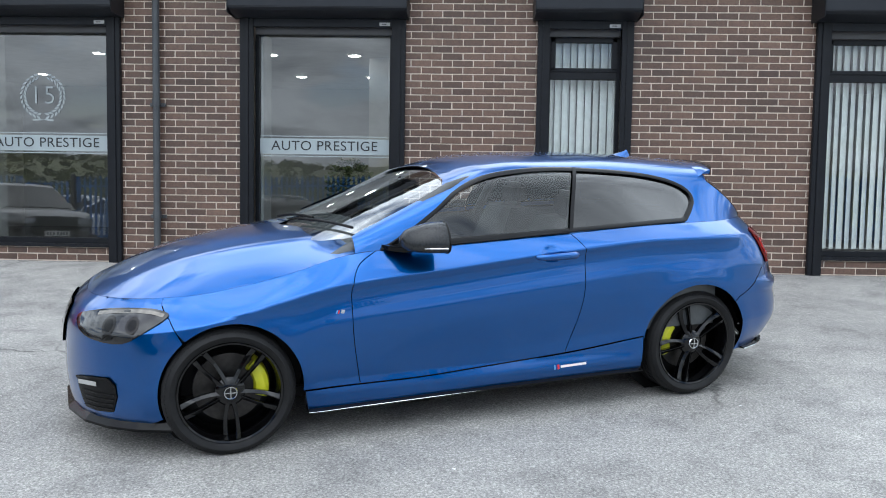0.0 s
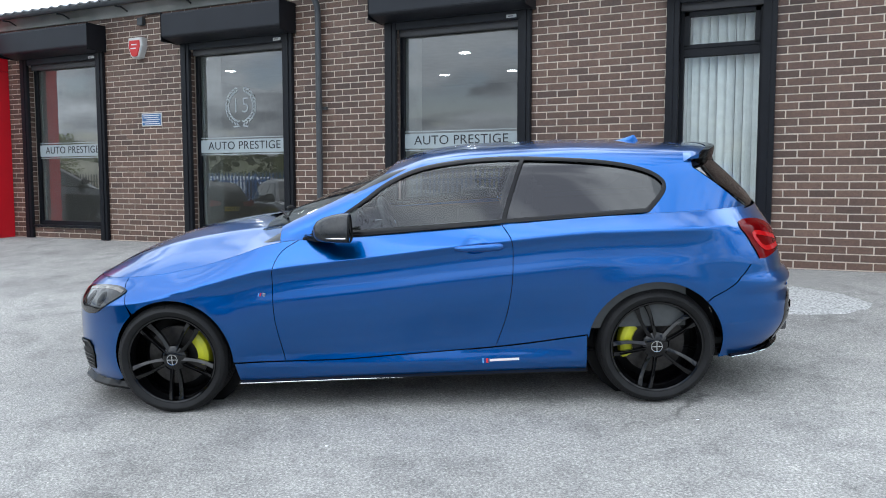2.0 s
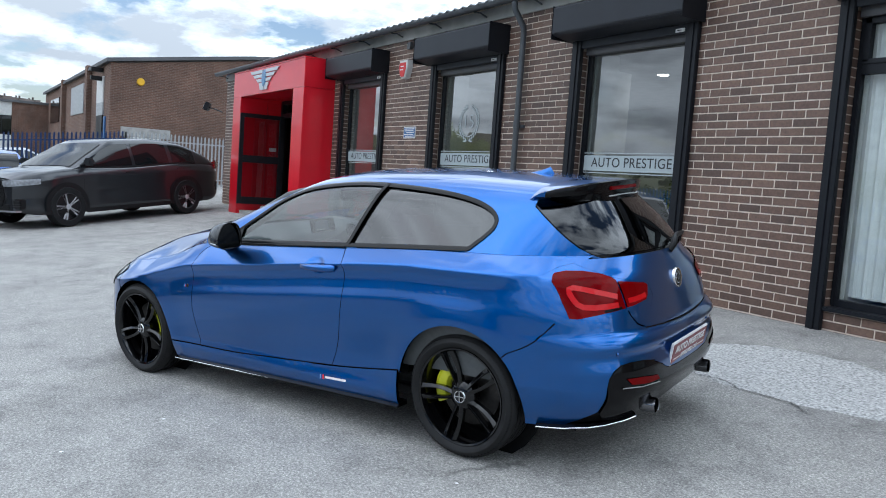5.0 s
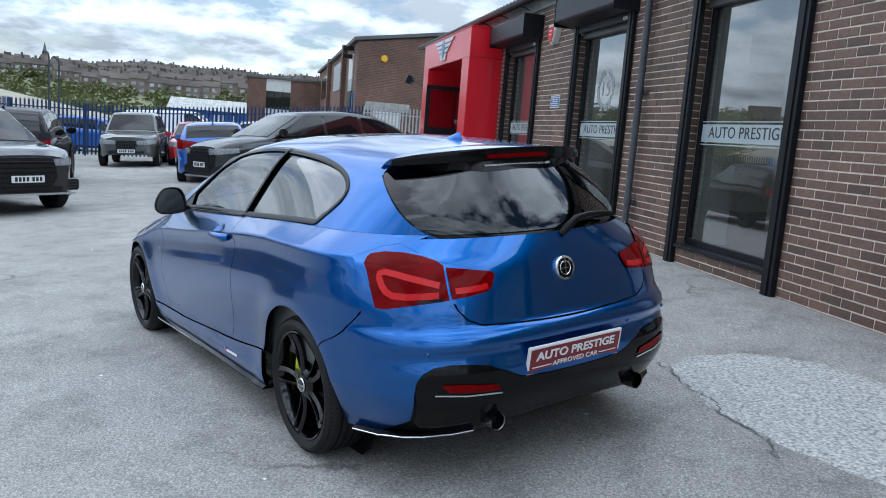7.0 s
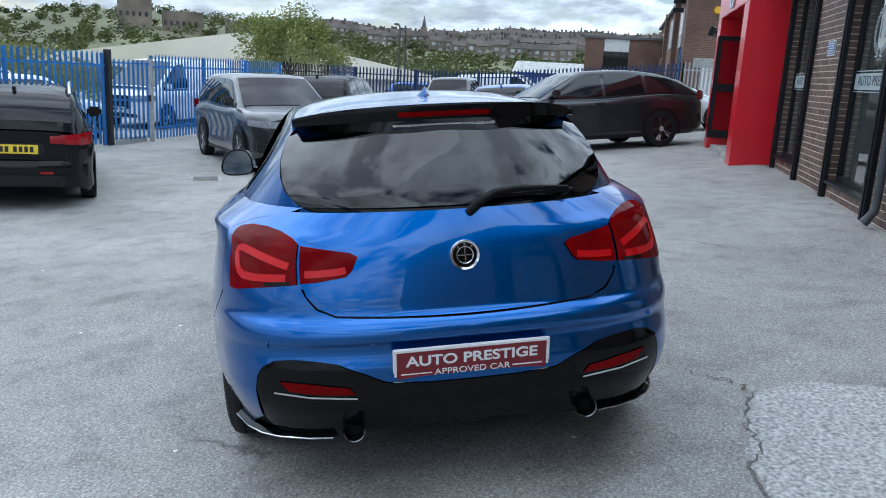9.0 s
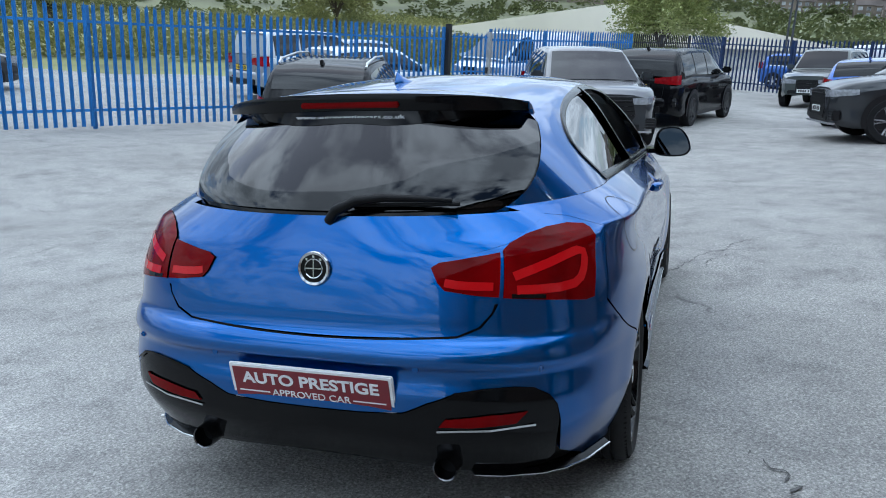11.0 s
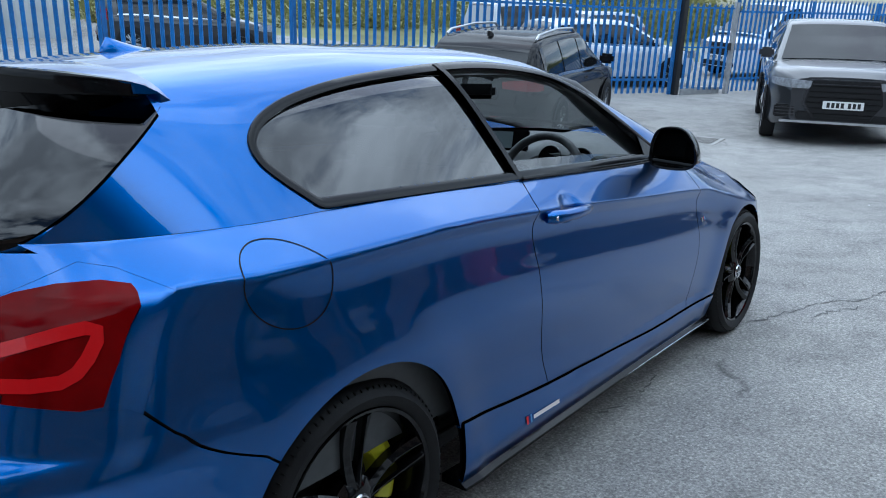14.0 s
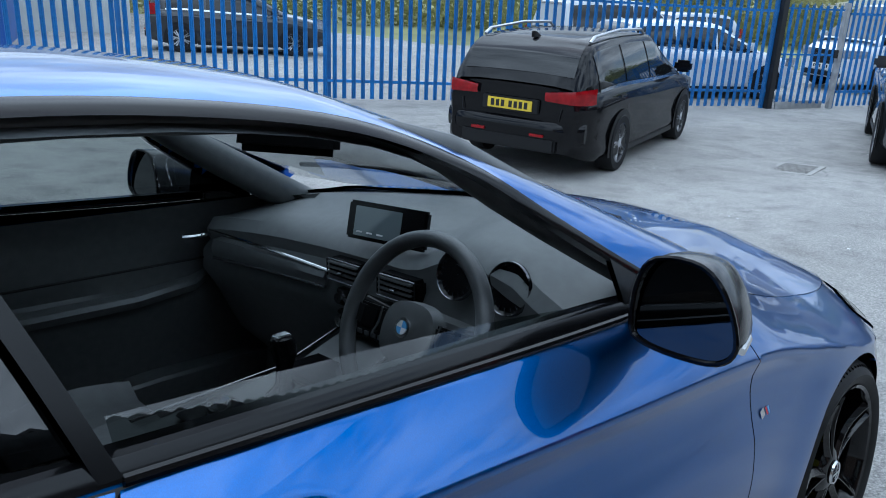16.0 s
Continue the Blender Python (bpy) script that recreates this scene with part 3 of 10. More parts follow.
# white flecks of litter on the tarmac
def flecks():
    rnd = random.Random(11)
    bm = bmesh.new()
    spots = [(0.17, -1.41)] + [(rnd.uniform(-8, 7), rnd.uniform(-6, 3)) for i in range(46)]
    for x, y in spots:
        r = rnd.uniform(0.006, 0.016)
        z = ground_z(x, y) + 0.003
        bm.faces.new([bm.verts.new((x + r * math.cos(a) * rnd.uniform(0.5, 1.2), y + r * math.sin(a) * rnd.uniform(0.5, 1.2), z)) for a in (0, 1.2, 2.5, 3.6, 5)])
    return tagged(part("litter", bm, M_WHITE, None), "white flecks of litter scattered on the tarmac", "litter", kind="stuff")


flecks()

# ---- showroom building ----
WALL_Y, BASE, EAVES = 3.60, 0.30, 3.60
WINS = [("window_1", -8.65, -6.90), ("window_2", -5.45, -3.63), ("window_3", -2.31, -0.507), ("window_4", 0.911, 1.93), ("window_5", 3.85, 5.75)]
SILL, HEAD = 0.60, 3.0


def holes():
    return [(a + 0.10, b - 0.10, SILL - 0.05, HEAD) for n, a, b in WINS] + [(-12.75, -9.3, -1.0, 3.0)]


def in_hole(x0, x1, z0, z1):
    """The stretches of a course from x0 to x1 that lie outside every opening."""
    spans = [(x0, x1)]
    for a, b, c, d in holes():
        if z1 > c and z0 < d:
            spans = [q for s in spans for q in ((s[0], min(s[1], a)), (max(s[0], b), s[1])) if q[1] - q[0] > 0.004]
    return spans


wall_front = thing("wall_south", "dark brown brick showroom wall with pale mortar joints", "brick wall", kind="structure")


def wall_core():
    """The mortar body of the wall, in upright pieces round the openings."""
    H = sorted(holes())
    x = -15.75
    bm = bmesh.new()
    for a, b, c, d in H + [(9.0, 9.0, 0, 0)]:
        cuboid(bm, (x, WALL_Y, -0.6), (a, WALL_Y + 0.28, EAVES + 0.1))
        if b > a:
            cuboid(bm, (a, WALL_Y, d), (b, WALL_Y + 0.28, EAVES + 0.1))
            if c > 0:
                cuboid(bm, (a, WALL_Y, -0.6), (b, WALL_Y + 0.28, c))
        x = b
    part("mortar", bm, M_MORTAR, wall_front, "pale sandy mortar")


wall_core()


def shop_window(name, a, b, lettered, badge, blinds):
    """A shutter-framed shop window between outer rails at a and b."""
    w = thing(name, "black framed shop window below a dark roller shutter box", "window", kind="structure")
    rail = 0.15 if b - a > 1.3 else 0.125
    yf = WALL_Y - 0.055
    for x0, x1 in ((a, a + rail), (b - rail, b)):
        bm = bmesh.new()
        cuboid(bm, (x0, yf, 0.28), (x1, WALL_Y - 0.003, 3.06), 0.006)
        cuboid(bm, (x0 + 0.05, yf - 0.012, 0.28), (x1 - 0.05, yf + 0.002, 3.06), 0.003)
        part("shutter_rail", bm, M_FRAME, w, "black shutter guide rail")
    # shutter box with a sloped underside
    bm = bmesh.new()
    prof = [(WALL_Y - 0.004, 3.04), (WALL_Y - 0.09, 3.04), (WALL_Y - 0.30, 3.075), (WALL_Y - 0.33, 3.10), (WALL_Y - 0.33, 3.375), (WALL_Y - 0.31, 3.395), (WALL_Y - 0.004, 3.40)]
    rows = [[bm.verts.new((x, y, z)) for y, z in prof] for x in (a - 0.05, b + 0.03)]
    for q in range(len(prof)):
        bm.faces.new((rows[0][q], rows[0][(q + 1) % 7], rows[1][(q + 1) % 7], rows[1][q]))
    bm.faces.new(rows[0][::-1]); bm.faces.new(rows[1])
    bmesh.ops.recalc_face_normals(bm, faces=bm.faces)
    sb = part("shutter_box", bm, M_SHUTTER, w, "dark grey steel shutter box", bevel=0.006)
    for x0, x1 in ((a - 0.056, a - 0.050), (b + 0.030, b + 0.036)):
        box_part("end_plate", (x0, WALL_Y - 0.335, 3.035), (x1, WALL_Y - 0.004, 3.402), M_FRAME, sb, bevel=0.002)
    # bottom bar of the raised shutter and the header
    box_part("shutter_bar", (a + rail, yf + 0.012, 2.955), (b - rail, yf + 0.045, 3.04), M_SHUTTER, w, bevel=0.004)
    box_part("header", (a + rail, WALL_Y + 0.03, 2.885), (b - rail, WALL_Y + 0.09, 2.999), M_INNERFRAME, w, bevel=0.004)
    tag = box_part("label", (b - rail - 0.135, yf + 0.004, 2.968), (b - rail - 0.02, yf + 0.013, 3.003), M_WHITEPVC, w, bevel=0.001, label="small white maker's label")
    bars("print", [(b - rail - 0.06, yf + 0.003, 2.985)], (0.05, 0.002, 0.008), M_DARKLETTER, tag)
    g0, g1 = a + rail + 0.03, b - rail - 0.03
    fy0, fy1 = WALL_Y + 0.085, WALL_Y + 0.145
    zb = SILL + 0.02
    bm = bmesh.new()
    for lo, hi in (((g0 - 0.045, zb - 0.06), (g0, 2.94)), ((g1, zb - 0.06), (g1 + 0.045, 2.94)), ((g0, zb - 0.06), (g1, zb)), ((g0, 2.885), (g1, 2.94))):
        cuboid(bm, (lo[0], fy0, lo[1]), (hi[0], fy1, hi[1]), 0.005)
    if blinds:
        cuboid(bm, (g0, fy0, 2.44), (g1, fy1, 2.535), 0.005)
        cuboid(bm, (g0, fy0 - 0.012, 2.535), (g0 + 0.05, fy1 - 0.01, 2.885), 0.004); cuboid(bm, (g1 - 0.05, fy0 - 0.012, 2.535), (g1, fy1 - 0.01, 2.885), 0.004)
        cuboid(bm, (g0, fy0 - 0.012, 2.52), (g1, fy1 - 0.01, 2.56), 0.004); cuboid(bm, (g0, fy0 - 0.012, 2.835), (g1, fy1 - 0.01, 2.885), 0.004)
    part("window_frame", bm, M_FRAME, w)
    gy = WALL_Y + 0.115
    for z0, z1 in (((zb, 2.44), (2.535, 2.885)) if blinds else ((zb, 2.885),)):
        bm = bmesh.new()
        bm.faces.new([bm.verts.new(p) for p in ((g0, gy, z0), (g1, gy, z0), (g1, gy, z1), (g0, gy, z1))])
        p = part("pane", bm, M_BLINDGLASS if blinds else M_SHOPGLASS, w, "clear glass pane")
        p.visible_shadow = False
    box_part("window_sill", (a + rail, WALL_Y - 0.045, SILL - 0.075), (b - rail, WALL_Y + 0.12, SILL - 0.04), M_FRAME, w, bevel=0.006, label="black metal sill")
    # white lining inside
    for x0, x1 in ((g0 - 0.04, g0 + 0.025), (g1 - 0.012, g1 + 0.04)):
        box_part("lining", (x0, gy + 0.05, zb - 0.05), (x1, gy + 0.40, 2.93), M_WHITEPVC, w, bevel=0.003, label="white window reveal")
    if lettered:
        c = (g0 + g1) / 2
        box_part("band", (g0 + 0.003, gy - 0.006, 1.592), (g1 - 0.003, gy - 0.003, 1.765), M_BAND, w, bevel=0, label="frosted name band")
        for z in (1.565, 1.785):
            box_part("band_line", (g0 + 0.003, gy - 0.006, z), (g1 - 0.003, gy - 0.003, z + 0.010), M_BAND, w, bevel=0)
        lettering("lettering", "AUTO PRESTIGE", 0.105, M_DARKLETTER, w, Matrix.Translation((c, gy - 0.008, 1.682)), 0.001, 1.05, width=(g1 - g0) * 0.82)
    if badge:
        c = (-4.58, 2.20)
        lettering("numeral", "15", 0.20, M_FROST, w, Matrix.Translation((c[0], gy - 0.006, c[1])), 0.001, 1.1, bold=-0.004)
        rnd = random.Random(3)
        for s in (-1, 1):
            for k in range(13):
                al = radians(-78 + 150 * k / 12)
                for r, dl in ((0.205, 0.55), (0.245, -0.45)):
                    bm = bmesh.new()
                    px, pz = c[0] + s * r * math.cos(al), c[1] + r * math.sin(al)
                    di = al + math.pi / 2 - dl
                    ux, uz = s * math.cos(di), math.sin(di)
                    bm.faces.new([bm.verts.new((px + ux * q - uz * h, gy - 0.005, pz + uz * q + ux * h)) for q, h in ((-0.032, 0), (-0.01, 0.011), (0.012, 0.010), (0.034, 0), (0.012, -0.010), (-0.01, -0.011))])
                    part("leaf", bm, M_FROST, w)
        for s in (-1, 1):
            bm = bmesh.new()
            pts = [(s * x, z) for x, z in ((0.0, -0.262), (0.05, -0.25), (0.13, -0.262), (0.11, -0.278), (0.05, -0.272))]
            bm.faces.new([bm.verts.new((c[0] + x, gy - 0.005, c[1] + z)) for x, z in pts])
            part("ribbon", bm, M_FROST, w)
    if blinds:
        rnd = random.Random(int(a * 10))
        n = int((g1 - g0) / 0.083)
        for z0, z1 in ((zb + 0.02, 2.90),):
            for k in range(n + 1):
                x = g0 + 0.02 + k * 0.083
                an = radians(rnd.uniform(24, 40))
                dx, dy = 0.044 * math.cos(an), 0.044 * math.sin(an)
                bm = bmesh.new()
                rows = []
                for z in (z0, (z0 + z1) / 2, z1):
                    rows.append([bm.verts.new((x + q * dx, gy + 0.11 + q * dy - 0.006 * (1 - q * q), z)) for q in (-1, -0.4, 0.4, 1)])
                for i in range(2):
                    for q in range(3):
                        bm.faces.new((rows[i][q], rows[i][q + 1], rows[i + 1][q + 1], rows[i + 1][q]))
                part("blind_slat", bm, M_BLIND, w)
        tube("blind_chain", [(g0 + 0.01, gy + 0.1, zb + 0.03), (g1 - 0.01, gy + 0.1, zb + 0.03)], 0.003, M_WHITEPVC, w, sides=5)
        box_part("blind_rail", (g0, gy + 0.08, 2.89), (g1, gy + 0.14, 2.93), M_WHITEPVC, w)
    return w


for n_, a_, b_ in WINS:
    shop_window(n_, a_, b_, n_ in ("window_1", "window_2", "window_3"), n_ == "window_2", n_ in ("window_4", "window_5"))


def showroom():
    r = thing("showroom", "dim grey showroom room behind the shop windows", "room", kind="structure")
    y0, y1 = WALL_Y + 0.28, 11.0
    box_part("floor", (-15.7, y0, 0.30), (8.9, y1, 0.42), M_ROOMFLOOR, r, bevel=0)
    box_part("back_wall", (-15.7, y1, 0.3), (8.9, y1 + 0.2, 3.5), M_ROOMWALL, r, bevel=0)
    box_part("end_wall", (-15.75, y0, -0.6), (-15.5, y1 + 0.2, 3.7), M_BRICK, r, bevel=0)
    box_part("end_wall", (8.75, y0, -0.6), (9.0, y1 + 0.2, 3.7), M_BRICK, r, bevel=0)
    for x in (-9.15, 0.2):
        box_part("partition", (x, y0, 0.42), (x + 0.12, y1, 3.3), M_WHITEPVC, r, bevel=0)
    box_part("column", (-5.0, 6.6, 0.42), (-4.7, 6.9, 3.3), M_WHITEPVC, r)
    box_part("column", (-1.4, 7.4, 0.42), (-1.1, 7.7, 3.3), M_WHITEPVC, r)
    c = tagged(box_part("ceiling", (-15.7, y0, 3.30), (8.9, y1, 3.42), M_WHITEPVC, None, bevel=0), "white suspended showroom ceiling", "ceiling", kind="structure")
    k = 0
    for x in (-8.0, -5.9, -4.6, -3.2, -1.9, -0.9):
        for y in (5.0, 7.2, 9.4):
            s = thing("ceiling_spot", "round recessed ceiling spot light, lit", "ceiling light", "showroom spot lights")
            bm = bmesh.new()
            revolve(bm, [(0.001, 0.0), (0.085, 0.0), (0.085, 0.012)], 20, axis="Z")
            part("lens", bm, M_SPOT, s)
            bm = bmesh.new()
            revolve(bm, [(0.086, 0.014), (0.10, 0.002), (0.108, 0.014)], 20, axis="Z")
            part("rim", bm, M_WHITEPVC, s)
            s.matrix_world = Matrix.Translation((x + 0.3 * (y > 6), y, 3.284))
    # things that stand in the showroom
    b = thing("pull_up_banner", "red advertising banner standing in the showroom", "banner")
    box_part("sheet", (-0.28, -0.006, 0.06), (0.28, 0.006, 1.15), M_REDPANEL, b)
    box_part("foot", (-0.3, -0.09, 0.0), (0.3, 0.09, 0.06), M_SILVER, b)
    b.matrix_world = pose(-7.75, 4.7, 0.42, 0, 0, 20)
    p = thing("potted_plant", "round dark green plant in a tall grey pot", "potted plant")
    bm = bmesh.new()
    revolve(bm, [(0.001, 0), (0.13, 0), (0.19, 0.6), (0.175, 0.6), (0.16, 0.52), (0.001, 0.52)], 20, axis="Z")
    part("pot", bm, M_SHUTTER, p, smooth=True)
    rnd = random.Random(9)
    V, F = leaf_cloud([(0, 0, 0.88)], [0.30], 900, 0.035, rnd)
    part_py("foliage", V, F, M_LEAFDARK, p)
    p.matrix_world = pose(-1.25, 4.5, 0.42)


def leaf_cloud(centres, radii, n, size, rnd, flat=1.0):
    """n small folded leaves scattered through balls, thicker towards the outside."""
    V, F = [], []
    for c, r in zip(centres, radii):
        for k in range(n):
            d = Vector((rnd.gauss(0, 1), rnd.gauss(0, 1), rnd.gauss(0, 1))).normalized()
            q = Vector(c) + Vector((d.x, d.y, d.z * flat)) * r * (rnd.random() ** 0.45)
            u = Vector((rnd.gauss(0, 1), rnd.gauss(0, 1), rnd.gauss(0, 0.6))).normalized()
            w = u.orthogonal().normalized()
            s = size * rnd.uniform(0.6, 1.4)
            o = len(V)
            V += [tuple(q - u * s), tuple(q + w * s * 0.55), tuple(q + u * s), tuple(q - w * s * 0.55)]
            F.append((o, o + 1, o + 2, o + 3))
    return V, F


def part_py(name, V, F, material, parent, label="", smooth=False):
    me = bpy.data.meshes.new(name)
    me.from_pydata(V, [], F)
    me.validate()
    if smooth:
        me.polygons.foreach_set("use_smooth", [True] * len(me.polygons))
    me.materials.append(material)
    ob = new(name, me)
    ob.parent = parent
    if label:
        ob["label"] = label
    return ob


def leaf_mat(name, a, b):
    m, nt, bs = node_mat(name)
    ri = nadd(nt, "ShaderNodeNewGeometry").outputs["Random Per Island"]
    nt.links.new(ramp(nt, ri, [(0.0, a), (1.0, b)]), bs.inputs["Base Color"])
    bs.inputs["Roughness"].default_value = 0.6
    return m


M_LEAFDARK = leaf_mat("dark_leaves", (0.012, 0.03, 0.010), (0.035, 0.07, 0.02))
M_LEAF = leaf_mat("spring_leaves", (0.20, 0.24, 0.07), (0.44, 0.46, 0.20))
M_SCRUB = leaf_mat("scrub_leaves", (0.22, 0.235, 0.09), (0.40, 0.39, 0.18))
showroom()


def roof():
    r = thing("roof", "low corrugated sheet roof with a weathered fascia and dark edge", "roof", kind="structure")
    box_part("fascia", (-15.8, WALL_Y - 0.035, 3.50), (9.05, WALL_Y + 0.28, 3.66), M_FASCIA, r, label="weathered pale fascia board")
    # corrugated sheet, edge on to the yard
    bm = bmesh.new()
    n = 520
    top, bot = [], []
    for i in range(n + 1):
        x = -15.95 + 25.1 * i / n
        dz = 0.018 * math.sin(i * math.pi / 2.0)
        a = bm.verts.new((x, WALL_Y - 0.30, 3.675 + dz)); b = bm.verts.new((x, 12.0, 4.55 + dz)); c = bm.verts.new((x, WALL_Y - 0.30, 3.652 + dz))
        top.append((a, b, c))
    for i in range(n):
        bm.faces.new((top[i][0], top[i + 1][0], top[i + 1][1], top[i][1]))
        bm.faces.new((top[i][2], top[i + 1][2], top[i + 1][0], top[i][0]))
    part("roof_sheet", bm, M_ROOFSHEET, r, smooth=True)
    # gutter under the edge and its brackets
    bm = bmesh.new()
    prof = [(0.055 * math.cos(t), 0.055 * math.sin(t)) for t in np.linspace(math.pi, 2 * math.pi, 9)]
    rows = [[bm.verts.new((x, WALL_Y - 0.25 + a, 3.655 + b)) for a, b in prof] for x in (-15.9, 9.1)]
    for q in range(8):
        bm.faces.new((rows[0][q], rows[0][q + 1], rows[1][q + 1], rows[1][q]))
    part("gutter", bm, M_PIPE, r, "dark grey gutter", smooth=True)
    for k in range(22):
        x = -15.6 + k * 1.15
        tube("bracket", [(x, WALL_Y - 0.04, 3.56), (x, WALL_Y - 0.15, 3.60), (x, WALL_Y - 0.25, 3.592)], 0.012, M_PIPE, r, sides=6)


roof()


def drainpipe(x):
    d = thing("drainpipe", "grey round drainpipe with a shoe at the ground", "drainpipe")
    y = WALL_Y - 0.075
    tube("pipe", [(x, WALL_Y - 0.25, 3.60), (x, WALL_Y - 0.23, 3.50), (x, y - 0.01, 3.32), (x, y, 3.24), (x, y, 0.62), (x, y - 0.005, 0.52), (x, y - 0.07, 0.42)], 0.038, M_PIPE, d, sides=14)
    for z in (2.10, 0.88):
        tube("socket", [(x, y, z - 0.02), (x, y, z + 0.06)], 0.045, M_PIPE, d, sides=14)
        box_part("bracket", (x - 0.085, y + 0.03, z - 0.018), (x + 0.085, WALL_Y - 0.002, z + 0.018), M_PIPE, d)
    tube("shoe_rim", [(x, y - 0.055, 0.44), (x, y - 0.085, 0.40)], 0.044, M_PIPE, d, sides=14)


drainpipe(-3.22)


def wall_fittings():
    a = thing("alarm_box", "red and white intruder alarm box on the brick wall", "alarm box")
    bm = bmesh.new()
    prof = [(-0.12, 0.13), (0.12, 0.13), (0.13, 0.02), (0.075, -0.13), (0.045, -0.15), (-0.045, -0.15), (-0.075, -0.13), (-0.13, 0.02)]
    rows = [[bm.verts.new((x * k, y, z * k)) for x, z in prof] for y, k in ((0.09, 1.0), (0.0, 1.0), (-0.02, 0.9))]
    for i in range(2):
        for q in range(8):
            bm.faces.new((rows[i][q], rows[i][(q + 1) % 8], rows[i + 1][(q + 1) % 8], rows[i + 1][q]))
    bm.faces.new(rows[-1])
    bmesh.ops.recalc_face_normals(bm, faces=bm.faces)
    part("case", bm, M_WHITEPVC, a, "white plastic case")
    bm = bmesh.new()
    rows = [[bm.verts.new((x * k, y, z * k - 0.012)) for x, z in prof] for y, k in ((-0.018, 0.80), (-0.032, 0.72))]
    for q in range(8):
        bm.faces.new((rows[0][q], rows[0][(q + 1) % 8], rows[1][(q + 1) % 8], rows[1][q]))
    bm.faces.new(rows[-1])
    bmesh.ops.recalc_face_normals(bm, faces=bm.faces)
    part("cover", bm, M_BELLRED, a, "red front cover")
    bars("print", [(0.05, -0.033, 0.03), (0.035, -0.033, -0.02)], (0.1, 0.002, 0.015), M_WHITE, a)
    a.matrix_world = Matrix.Translation((-6.21, WALL_Y - 0.09, 3.05))
    p = thing("plaque", "blue and white information plaque on the brick wall", "sign")
    box_part("plate", (-0.185, 0, -0.09), (0.185, 0.012, 0.09), M_WHITEPVC, p)
    box_part("panel", (-0.17, -0.003, -0.075), (0.17, 0.001, 0.075), M_BLUEVINYL, p)
    for i in range(5):
        bars("text_line", [(0.15 - 0.02 * (i % 2), -0.004, 0.055 - 0.028 * i)], (0.30 - 0.03 * (i % 3), 0.002, 0.011), M_WHITE, p)
    p.matrix_world = Matrix.Translation((-6.03, WALL_Y - 0.018, 2.064))
    c = thing("camera_junction", "small grey cable box with a hanging lead under the eaves", "cable box")
    box_part("box", (-0.05, -0.06, -0.05), (0.05, 0.0, 0.05), M_PIPE, c)
    tube("cable", smooth_line([(0.0, -0.03, 0.05), (0.16, -0.02, 0.09), (0.36, -0.02, 0.06), (0.46, -0.02, -0.25), (0.40, -0.02, -0.32)], 5), 0.008, M_PIPE, c, sides=5)
    c.matrix_world = Matrix.Translation((-6.15, WALL_Y - 0.006, 3.40))


wall_fittings()


